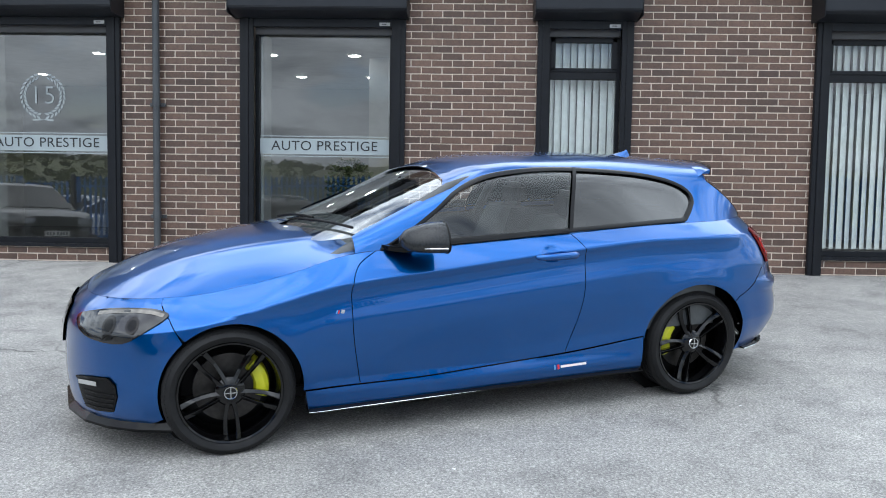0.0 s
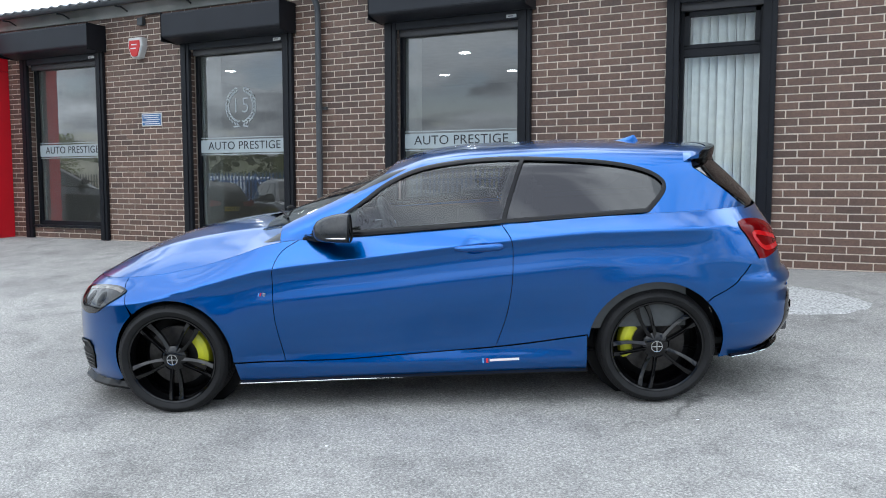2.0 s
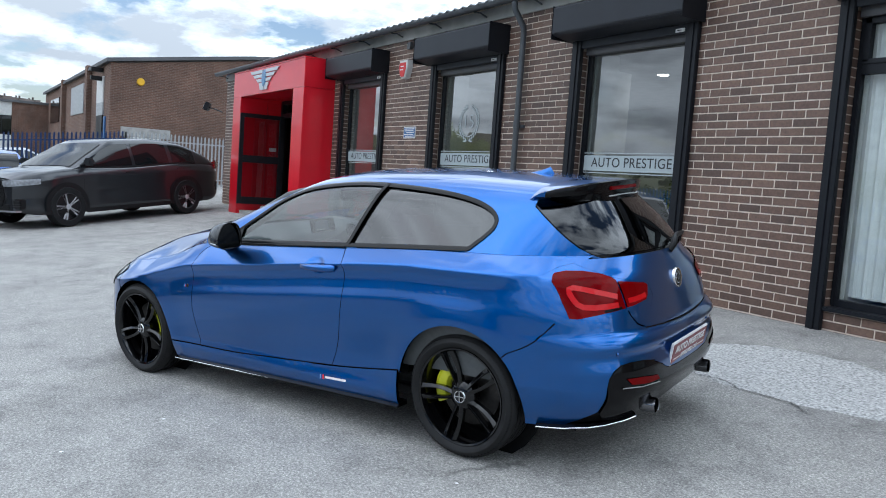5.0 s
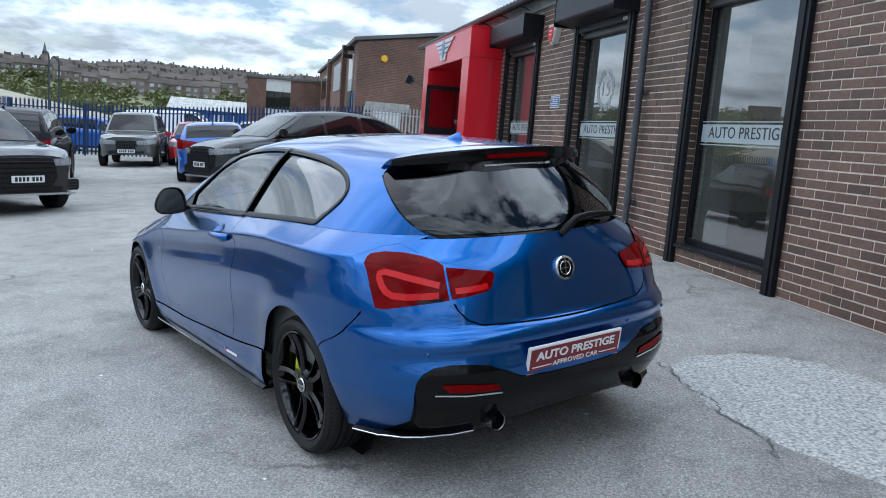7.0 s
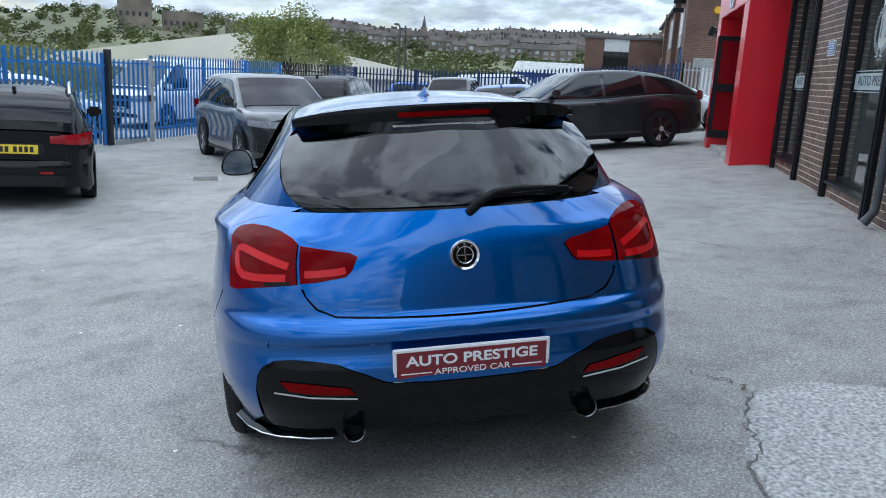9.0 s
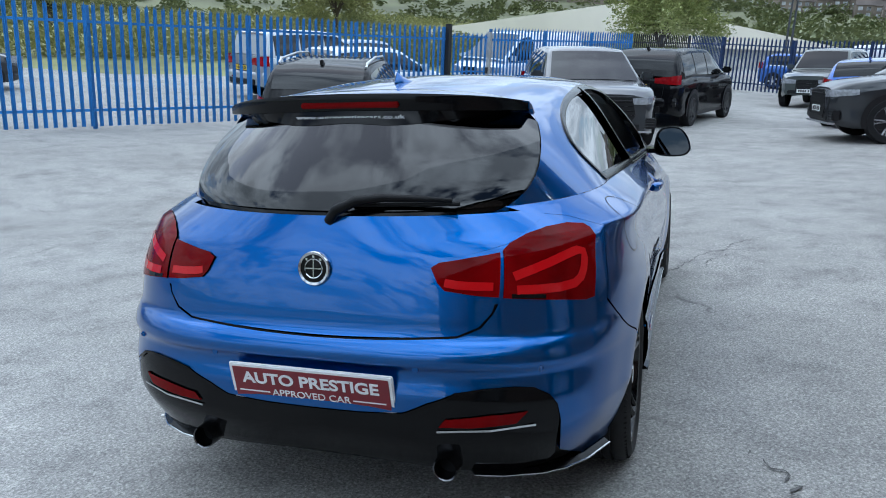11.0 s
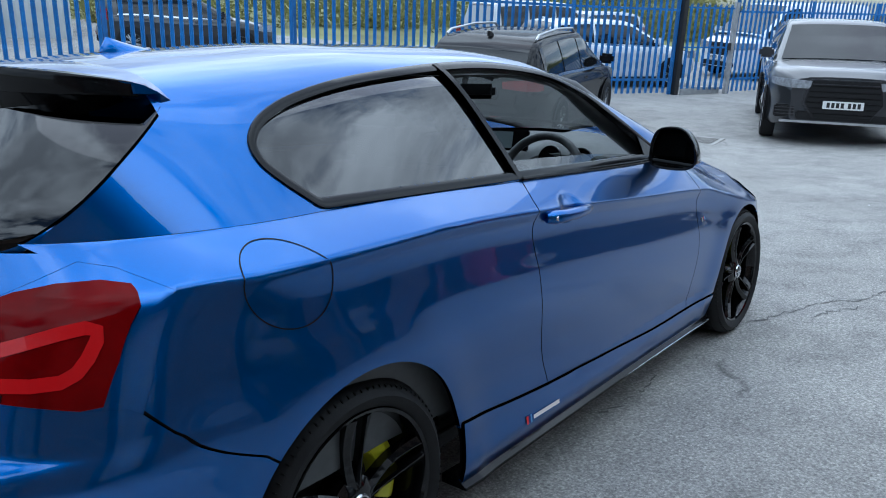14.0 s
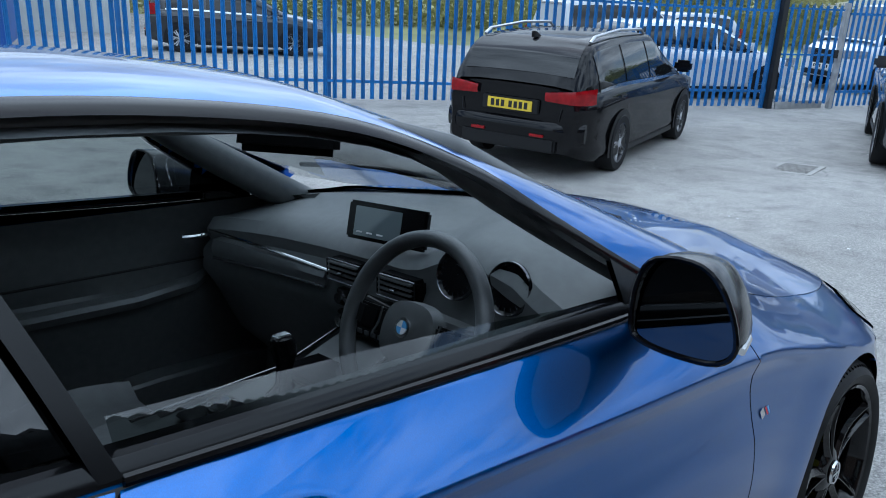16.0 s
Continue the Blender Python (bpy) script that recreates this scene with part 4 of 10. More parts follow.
def porch():
    p = thing("porch", "bright red entrance portal round a glazed doorway", "porch", kind="structure")
    x0, x1, ya, yb, top = -13.15, -8.96, 2.98, WALL_Y - 0.004, 3.41
    for a, b in ((x0, -12.62), (-9.5, x1)):
        box_part("jamb", (a, ya, 0.1), (b, yb, 2.88), M_REDPANEL, p, bevel=0.008)
    box_part("lintel", (x0, ya, 2.882), (x1, yb, top), M_REDPANEL, p, bevel=0.008)
    box_part("cap", (x0 - 0.012, ya - 0.012, top), (x1 + 0.012, yb, top + 0.02), M_REDPANEL, p, bevel=0.004)
    for a, b in ((-12.75, -12.60), (-9.52, -9.32)):
        box_part("inner_jamb", (a, yb + 0.004, 0.3), (b, 4.0, 3.0), M_REDPANEL, p, bevel=0.003)
    box_part("soffit", (-12.6, yb + 0.004, 2.88), (-9.52, 4.0, 2.99), M_REDPANEL, p, bevel=0.003)
    # plain winged crest
    lg = new("crest")
    lg.parent = p
    cx, cz, y = -11.12, 3.15, ya - 0.004
    for s in (-1, 1):
        for k, (a0, b0, h0, h1) in enumerate(((0.10, 0.86, 0.21, 0.145), (0.10, 0.66, 0.12, 0.055), (0.10, 0.47, 0.03, -0.035), (0.02, 0.30, -0.06, -0.20))):
            bm = bmesh.new()
            cs = [(s * a0, h1), (s * (b0 - 0.10), h1), (s * b0, h0), (s * a0, h0)]
            f = bm.faces.new([bm.verts.new((cx + u, y - 0.02, cz + v)) for u, v in cs])
            g = bmesh.ops.extrude_face_region(bm, geom=[f])
            for v in g["geom"]:
                if isinstance(v, bmesh.types.BMVert):
                    v.co.y += 0.022
            bmesh.ops.recalc_face_normals(bm, faces=bm.faces)
            part("wing_bar", bm, M_SILVER, lg, "silver crest bar")
    bm = bmesh.new()
    revolve(bm, [(0.001, -0.03), (0.10, -0.03), (0.115, 0.0)], 24)
    for v in bm.verts:
        v.co = Vector((cx + v.co.x, y + v.co.y, cz + 0.03 + v.co.z * 1.6))
    part("medallion", bm, mat("blue_grey_enamel", (0.10, 0.22, 0.38), 0.35), lg)
    # steps
    box_part("step", (-12.6, 3.05, 0.1), (-9.52, 3.5, 0.385), M_CONCRETE, p, bevel=0.012, label="worn concrete step")
    box_part("step", (-12.0, 3.32, 0.38), (-9.52, 4.0, 0.52), M_CONCRETE, p, bevel=0.012, label="worn concrete step")
    # screen with a fanlight and two leaves
    d = thing("door_1", "black framed glazed entrance doors, one leaf standing open", "door", kind="structure")
    y = 3.96
    fb = bmesh.new()
    for a, b, c, e in ((-12.6, -12.5, 0.5, 2.88), (-11.92, -11.82, 0.5, 2.88), (-9.62, -9.52, 0.5, 2.88), (-12.5, -9.62, 2.50, 2.60), (-12.5, -9.62, 2.80, 2.88), (-10.72, -10.64, 0.5, 2.88)):
        cuboid(fb, (a, y - 0.05, c), (b, y + 0.05, e), 0.005)
    part("door_frame", fb, M_FRAME, d)

    def leaf(w, h):
        lf = new("door_leaf")
        lf.parent = d
        bm = bmesh.new()
        for a, b, c, e in ((0, 0.09, 0, h), (w - 0.09, w, 0, h), (0.09, w - 0.09, 0, 0.16), (0.09, w - 0.09, h - 0.09, h), (0.09, w - 0.09, 0.92, 1.08)):
            cuboid(bm, (a, -0.025, c), (b, 0.025, e), 0.005)
        part("stile", bm, M_FRAME, lf)
        bm = bmesh.new()
        bm.faces.new([bm.verts.new(q) for q in ((0.09, 0, 0.16), (w - 0.09, 0, 0.16), (w - 0.09, 0, h - 0.09), (0.09, 0, h - 0.09))])
        part("pane", bm, M_SHOPGLASS, lf).visible_shadow = False
        tube("handle", [(w - 0.05, -0.03, 0.95), (w - 0.05, -0.075, 0.95), (w - 0.05, -0.075, 1.25), (w - 0.05, -0.03, 1.25)], 0.014, M_FRAME, lf)
        box_part("sticker", (0.14, -0.006, 1.2), (0.30, -0.003, 1.28), M_WHITE, lf, bevel=0)
        return lf
    leaf(1.08, 1.98).matrix_local = pose(-10.73, y - 0.02, 0.52, 0, 0, 180)
    leaf(0.98, 2.0).matrix_local = pose(-12.42, 3.92, 0.53, 0, 0, -93)
    box_part("white_partition", (-11.8, 4.5, 0.42), (-9.4, 4.56, 3.2), M_WHITEPVC, d, bevel=0)
    n = thing("notice", "white notice with dark print beside the porch", "sign")
    box_part("plate", (-0.13, 0, -0.22), (0.13, 0.012, 0.22), M_WHITEPVC, n)
    for i in range(6):
        bars("text_line", [(0.1, -0.002, 0.16 - 0.06 * i)], (0.19 - 0.02 * (i % 3), 0.002, 0.02), M_DARKLETTER, n)
    n.matrix_world = Matrix.Translation((-13.4, WALL_Y - 0.018, 2.85))
    f = thing("floodlight", "black floodlight on a bracket at the building corner", "floodlight")
    box_part("housing", (-0.15, -0.1, -0.11), (0.15, 0.02, 0.11), M_FRAME, f, bevel=0.012)
    box_part("lens", (-0.13, -0.106, -0.09), (0.13, -0.098, 0.09), mat("dull_lamp_glass", (0.35, 0.35, 0.33), 0.15), f)
    tube("arm", [(0, 0.02, 0), (0.12, 0.2, 0.02), (0.32, 0.42, 0.02)], 0.016, M_FRAME, f)
    f.matrix_world = pose(-16.05, 3.22, 2.82, -20, 0, -25)


porch()

# ================= the blue hatchback =================
# local frame: x to the nose, y to its left, z up from the ground under its middle
CAR = Matrix(((-0.9236, 0.3833, -0.0037, 0), (-0.3814, -0.9197, -0.0938, 0), (-0.0393, -0.0852, 0.9956, 0), (0, 0, 0, 1)))
XF, XR, SW = 1.30, -1.30, 0.90
car_w = spl((-1.3, 0.886), (-0.9, 0.885), (-0.3, 0.878), (0.3, 0.874), (0.8, 0.874), (1.3, 0.882))
car_zs = spl((-2.1, 0.93), (-1.65, 0.95), (-1.07, 0.952), (-0.5, 0.918), (0.19, 0.856), (0.8, 0.80), (1.1, 0.74), (1.45, 0.66), (1.9, 0.60))
car_zt = spl((-2.2, 1.022), (-1.6, 1.03), (-1.25, 1.03), (-0.49, 1.0), (0.34, 0.962), (0.62, 0.955), (0.78, 0.93), (0.96, 0.875),
             (1.2, 0.815), (1.45, 0.775), (1.7, 0.755), (1.95, 0.73), (2.1, 0.705))
car_yt = spl((-1.3, 0.760), (-0.8, 0.776), (-0.3, 0.784), (0.3, 0.784), (0.62, 0.780), (0.8, 0.765), (1.3, 0.725))
car_nose = spl((0.12, 2.06), (0.2, 2.105), (0.35, 2.118), (0.5, 2.112), (0.6, 2.095), (0.68, 2.05), (0.74, 1.97))
car_tail = spl((0.2, 2.06), (0.3, 2.14), (0.42, 2.195), (0.50, 2.195), (0.58, 2.18), (0.625, 2.203), (0.655, 2.192), (0.685, 2.158),
               (0.75, 2.145), (0.83, 2.128), (0.9, 2.11), (0.96, 2.09), (1.03, 2.062))
car_nr = spl((0.2, 4.0), (0.5, 3.8), (0.65, 3.5), (0.79, 3.3), (0.9, 2.9), (0.96, 2.5), (1.03, 2.3))
# how the side falls in under the crease and swells again below it, by the drop from the crease, and how strongly along the car
car_dip = spl((0, 0), (0.016, -0.009), (0.042, -0.021), (0.070, -0.024), (0.12, -0.017), (0.19, -0.002), (0.26, 0.001), (0.34, -0.006), (0.44, -0.020), (0.50, -0.024), (0.56, -0.019), (0.64, -0.006), (0.8, 0.0))
car_amp = spl((-2.1, 0.2), (-1.7, 0.42), (-1.2, 0.75), (-0.6, 1.0), (0.4, 1.0), (0.75, 0.85), (1.0, 0.5), (1.25, 0.12), (1.5, 0.0))


def car_lower(p, z):
    """The lower body: p runs along the side (there it is x) and round the corners, z is the height."""
    p, z = np.asarray(p, float), np.asarray(z, float)
    ff = np.clip((p - XF) / SW, 0, math.pi / 2)
    fr = np.clip((XR - p) / SW, 0, math.pi / 2)
    nr = car_nr(z)
    X = np.where(ff > 0, np.sin(ff) ** (2 / 2.5), np.sin(fr) ** (2 / nr))
    Y = np.where(ff > 0, np.cos(ff) ** (2 / 2.5), np.cos(fr) ** (2 / nr))
    x = np.where(ff > 0, XF + (car_nose(z) - XF) * X, np.where(fr > 0, XR - (car_tail(z) + XR) * X, p))
    q = np.clip(p, XR, XF)
    w, zs, zt, yt = car_w(q), car_zs(x), car_zt(x), car_yt(q)
    d = np.maximum(zs - z, 0)
    low = w + car_amp(x) * car_dip(d) + 0.008 * np.sin(np.pi * np.clip(d / 0.62, 0, 1)) - 0.055 * np.clip((0.40 - z) / 0.25, 0, 1.2) ** 2
    low = low + 0.020 * np.clip((0.325 - z) / 0.06, 0, 1) * np.clip((1.0 - np.abs(x)) / 0.12, 0, 1)
    low = low - 0.050 * np.clip((0.44 - z) / 0.18, 0, 1) * np.clip((-x - 1.46) / 0.22, 0, 1)
    f = np.clip((z - zs) / np.maximum(zt - zs, 0.01), 0, 1)
    up = yt + (w - yt) * (1 - f ** 1.12)
    y = np.where(z <= zs, low, up)
    for hx, r, sw in ((1.33, 0.338, 0.011), (-1.33, 0.362, 0.018)):
        rr = np.hypot(x - hx, z - 0.318)
        y = y + sw * np.exp(-((rr - r) / 0.10) ** 2) * np.clip((zs + 0.02 - z) / 0.12, 0, 1)
    return np.stack([x, y * Y, z], -1)


def door_skin(p, z):
    """The side with the hollow behind the door handle pressed into it."""
    v = car_lower(p, z)
    q = np.clip(1 - ((np.asarray(p, float) + 0.375) / 0.080) ** 2 - ((np.asarray(z, float) - 0.902) / 0.050) ** 2, 0, 1)
    v[..., 1] = v[..., 1] - 0.0155 * q * q * (3 - 2 * q)
    return v


def car_p(x, z):
    """p of a point of the lower body at x."""
    if x > XF:
        return XF + SW * math.asin(min(1, (x - XF) / (float(car_nose(z)) - XF)) ** 1.25)
    if x < XR:
        return XR - SW * math.asin(min(1, (XR - x) / (float(car_tail(z)) + XR)) ** (float(car_nr(z)) / 2))
    return x


def car_py(y, z, rear=True):
    """p of a point of the front or the rear at y."""
    lo, hi = (XR - SW * math.pi / 2, XR) if rear else (XF, XF + SW * math.pi / 2)
    for _ in range(40):
        m = (lo + hi) / 2
        v = float(car_lower(m, z)[1])
        if (v > y) == rear:
            hi = m
        else:
            lo = m
    return (lo + hi) / 2


car_zc = spl((-2.0, 1.305), (-1.7, 1.362), (-1.3, 1.397), (-0.87, 1.418), (-0.4, 1.416), (-0.12, 1.393), (0.05, 1.348), (0.3, 1.255), (0.62, 1.13), (0.98, 0.995))
car_ytop = spl((-1.95, 0.50), (-1.7, 0.53), (-1.3, 0.575), (-0.65, 0.612), (-0.2, 0.622), (0.3, 0.645), (0.7, 0.66))


def car_base(x):
    """Half width at the belt."""
    z = car_zt(x)
    q = np.clip(x, XR, XF)
    yt = car_yt(q)
    X = np.clip((XR - x) / (car_tail(z) + XR), 0, 0.999)
    n = car_nr(z)
    return yt * (1 - X ** n) ** (1 / n)


def car_cabin(x, th):
    """The upper body: x along, th the angle of the ray from the middle of the belt, 0 to the side and 90 degrees straight up."""
    x, th = np.asarray(x, float), np.asarray(th, float)
    zt, yb = car_zt(x), car_base(x)
    lean = (yb - car_ytop(x)) / (1.30 - zt)
    c, s = np.cos(th), np.sin(th) + 1e-9
    rs = yb / (c + lean * s)
    H = np.maximum(car_zc(x) - zt, 0.01)
    A = 0.050 * c * c / 0.36 + 1e-9
    rr = (-s + np.sqrt(s * s + 4 * A * H)) / (2 * A)
    k = 13.0
    r = (rs ** -k + rr ** -k) ** (-1 / k)
    return np.stack([x, r * c, zt + r * s], -1)


def car_th(x, z=None, y=None):
    """The angle at x where the upper body has that height, or that half width."""
    lo, hi = 0.0, math.pi / 2
    for _ in range(40):
        m = (lo + hi) / 2
        v = car_cabin(x, m)
        if (v[2] < z) if z is not None else (v[1] > y):
            lo = m
        else:
            hi = m
    return (lo + hi) / 2


car_edge = spl((0.98, -1.93), (1.02, -1.885), (1.05, -1.858), (1.10, -1.795), (1.18, -1.697), (1.26, -1.592), (1.31, -1.535))
car_gmid = spl((0.98, -2.078), (1.03, -2.046), (1.15, -1.945), (1.30, -1.800), (1.35, -1.755))


def car_rear_glass(t, z):
    """The back window: t from -1 at its right edge to 1 at its left one."""
    t, z = np.asarray(t, float), np.asarray(z, float)
    xe, xm = car_edge(z), car_gmid(z)
    ye = car_edge_y(z)
    return np.stack([xm + (xe - xm) * np.abs(t) ** 2.6, t * ye, z + 0 * t], -1)


car_edge_y = spl(*[(z, float(car_cabin(float(car_edge(z)), car_th(float(car_edge(z)), z=z))[1])) for z in (1.0, 1.03, 1.06, 1.1, 1.15, 1.2, 1.24, 1.28, 1.31)])
car_zh = spl((0.70, 1.02), (0.95, 1.012), (1.1, 1.0), (1.28, 0.975), (1.45, 0.94), (1.62, 0.89), (1.8, 0.82), (1.9, 0.772), (1.975, 0.73))


def car_bonnet(p, t):
    """The bonnet: p along its edge on the wings, t from that edge (0) to the middle (1)."""
    p, t = np.asarray(p, float), np.clip(np.asarray(t, float), 0, 1)
    xe = car_lower(p, np.full_like(p, 0.72))[..., 0]
    e = car_lower(p, car_zt(xe))
    e = car_lower(p, car_zt(e[..., 0]))
    end = XF + SW * math.pi / 2
    f = np.clip((p - 0.69) / (end - 0.69), 0, 1)
    xm = 0.965 + (1.965 - 0.965) * f ** 0.9
    x = e[..., 0] + (xm - e[..., 0]) * t ** 1.7
    y = e[..., 1] * (1 - t)
    top = car_zh(x)
    z = e[..., 2] + (top - e[..., 2]) * (1 - (1 - t) ** 2.4)
    u = np.abs(y) / (0.34 + 0.12 * np.clip((1.9 - x) / 1.0, 0, 1))
    z = z + 0.007 * np.exp(-((u - 1) / 0.16) ** 2) * np.clip((1.95 - x) / 0.5, 0, 1) * np.clip(t * 5, 0, 1)
    return np.stack([x, y, z], -1)


def car_screen(x, y):
    """The windscreen and its surround as a height over the plan."""
    x, y = np.asarray(x, float), np.asarray(y, float)
    return np.stack([x, y, car_zc(x) - 0.050 * (y / 0.6) ** 2 - 0.012], -1)


def arc(cx, cz, r, a0, a1, n=24):
    return [(cx + r * math.cos(radians(a0 + (a1 - a0) * i / n)), cz + r * math.sin(radians(a0 + (a1 - a0) * i / n))) for i in range(n + 1)]


def xs(*pts):
    return [(car_p(x, z), z) for x, z in pts]


def rear(*pts):
    return [(car_py(y, z), z) for y, z in pts]


def front(*pts):
    return [(car_py(y * 1.08, z, False), z) for y, z in pts]


def belt(x0, x1, n=10, dz=0.0008):
    return [(x0 + (x1 - x0) * i / n, float(car_zt(x0 + (x1 - x0) * i / n)) + dz) for i in range(n + 1)]


def edge_z(p):
    """Height of the bonnet's edge at p."""
    z = 0.72
    for _ in range(12):
        z = float(car_zt(float(car_lower(p, z)[0])))
    return z


def nose_edge(*ys):
    out = []
    for y in ys:
        p = front((y, 0.724))[0][0]
        out.append((p, edge_z(p) + 0.0005))
    return out


def blue_car():
    car = thing("hatchback_car", "metallic blue three-door hatchback with black wheels parked on the sloping tarmac", "car")
    C = math.pi / 2 * SW
    sill = spl((-1.0, 0.405), (-0.76, 0.37), (-0.46, 0.34), (0.0, 0.312), (0.49, 0.29), (1.0, 0.29))
    skirt = spl((-1.0, 0.20), (1.0, 0.17))
    dfront = smooth_line([(0.595, float(car_zt(0.595))), (0.69, 0.895), (0.735, 0.80), (0.74, 0.68), (0.735, 0.52), (0.70, float(sill(0.70)))], 8)
    drear = smooth_line([(-0.525, float(car_zt(-0.525))), (-0.575, 0.92), (-0.578, 0.80), (-0.565, 0.66), (-0.53, 0.50), (-0.47, float(sill(-0.47)))], 8)
    farch, rarch = (1.33, 0.318, 0.338), (-1.33, 0.318, 0.362)
    regions = {}
    regions["door"] = ([(x, z) for x, z in dfront] + [(x, float(sill(x))) for x in np.linspace(0.66, -0.43, 12)] + drear[::-1] + belt(-0.50, 0.57, 12))
    regions["front_wing"] = (dfront[::-1] + belt(0.62, 1.29, 10) + xs(*[(x, float(car_zt(x)) + 0.0008) for x in (1.36, 1.45, 1.55, 1.62)])
                             + xs((1.63, 0.735), (1.60, 0.68), (1.57, 0.62)) + xs(*arc(*farch, 52, 185, 26)) + [(x, float(sill(x))) for x in (0.98, 0.9, 0.8, 0.72)])
    regions["rear_wing"] = (drear + [(x, float(sill(x))) for x in np.linspace(-0.50, -0.965, 7)] + xs(*arc(-1.33, 0.318, 0.362, 10, 138, 26))
                            + xs((-1.63, 0.588), (-1.72, 0.63), (-1.80, 0.695), (-1.845, 0.748)) + xs((-1.82, 0.80), (-1.79, 0.87), (-1.745, 0.948), (-1.80, 0.987), (-1.88, 1.008))
                            + xs(*[(x, float(car_zt(x)) + 0.0012) for x in (-1.9, -1.8, -1.7, -1.6, -1.5, -1.4, -1.31)]) + belt(-1.28, -0.56, 9))
    regions["side_skirt"] = ([(x, float(sill(x)) - 0.002) for x in np.linspace(0.985, -0.965, 20)] + [(x, float(skirt(x))) for x in np.linspace(-0.958, 0.965, 12)])
    regions["front_bumper"] = ([(XF + C, edge_z(XF + C) + 0.0005)] + [(XF + C, z) for z in (0.5, 0.3, 0.17)] + front((0.5, 0.17), (0.7, 0.165)) + xs((1.72, 0.165), (1.655, 0.20))
                               + xs(*arc(*farch, -20, 50, 12)) + xs((1.57, 0.62), (1.60, 0.68), (1.63, 0.735)) + xs(*[(x, float(car_zt(x)) + 0.0005) for x in (1.625, 1.70, 1.80, 1.88)]) + nose_edge(0.62, 0.50, 0.35, 0.2))
    regions["head_lamp"] = smooth_loop([(1.596, 0.693), (1.673, 0.716), (1.80, 0.719), (1.968, 0.710), (2.15, 0.689), (2.33, 0.648), (2.217, 0.590), (2.046, 0.568), (1.844, 0.569), (1.712, 0.628)], 3)
    regions["tailgate"] = ([(XR - C, 1.018)] + rear((0.3, 1.018), (0.55, 1.016), (0.645, 1.012), (0.56, 0.934), (0.46, 0.911), (0.345, 0.881), (0.328, 0.83), (0.363, 0.782), (0.545, 0.788),
                                                    (0.535, 0.755), (0.50, 0.715), (0.44, 0.69), (0.2, 0.678)) + [(XR - C, 0.674)])
    regions["lamp_surround"] = xs((-1.75, 0.946), (-1.80, 0.983)) + rear((0.66, 1.008), (0.56, 0.930), (0.46, 0.907), (0.35, 0.878), (0.335, 0.83), (0.366, 0.786), (0.55, 0.790), (0.68, 0.786)) + xs((-1.868, 0.762), (-1.848, 0.752), (-1.824, 0.80), (-1.794, 0.87))
    regions["tail_lamp"] = [(-2.226, 0.922), (-2.19, 0.938), (-2.10, 0.957), (-2.0, 0.969), (-1.90, 0.972), (-1.835, 0.964), (-1.803, 0.93), (-1.815, 0.84), (-1.843, 0.765), (-1.90, 0.762), (-2.0, 0.772), (-2.1, 0.780), (-2.276, 0.793)]
    regions["inner_tail_lamp"] = [(-2.236, 0.917), (-2.35, 0.906), (-2.45, 0.894), (-2.482, 0.880), (-2.478, 0.835), (-2.462, 0.814), (-2.36, 0.800), (-2.287, 0.795)]
    dif = rear((0.722, 0.455), (0.716, 0.49), (0.695, 0.522), (0.655, 0.545), (0.60, 0.550), (0.52, 0.545), (0.44, 0.532), (0.36, 0.50), (0.29, 0.467), (0.15, 0.457)) + [(XR - C, 0.455)]
    regions["rear_bumper"] = ([(XR - C, 0.672)] + rear((0.2, 0.676), (0.44, 0.688), (0.503, 0.713), (0.537, 0.755), (0.55, 0.784), (0.68, 0.780)) + xs((-1.866, 0.757), (-1.846, 0.744), (-1.80, 0.694), (-1.72, 0.629), (-1.63, 0.587))
                              + xs(*arc(-1.33, 0.318, 0.362, 138, 194, 12)) + xs((-1.72, 0.235), (-1.82, 0.225)) + rear((0.75, 0.26), (0.712, 0.32)) + dif)
    regions["diffuser"] = dif[::-1] + rear((0.712, 0.38), (0.70, 0.31), (0.66, 0.265), (0.48, 0.25), (0.2, 0.27)) + [(XR - C, 0.28)]
    paint = {"door": M_PAINT, "lamp_surround": M_PAINT, "front_wing": M_PAINT, "rear_wing": M_PAINT, "side_skirt": M_PAINT, "front_bumper": M_PAINT, "tailgate": M_PAINT, "rear_bumper": M_PAINT,
             "head_lamp": M_LAMPGLASS, "tail_lamp": M_REDLAMP, "inner_tail_lamp": M_REDLAMP, "diffuser": M_GLOSSBLACK}
    labels = {"head_lamp": "dark clear headlight", "tail_lamp": "red and smoked tail light", "inner_tail_lamp": "red and smoked tail light", "diffuser": "gloss black diffuser"}
    crease = spl(*[(p, float(car_zs(float(car_lower(p, 0.85)[0])))) for p in np.linspace(-2.715, 2.715, 48)])
    made = {}
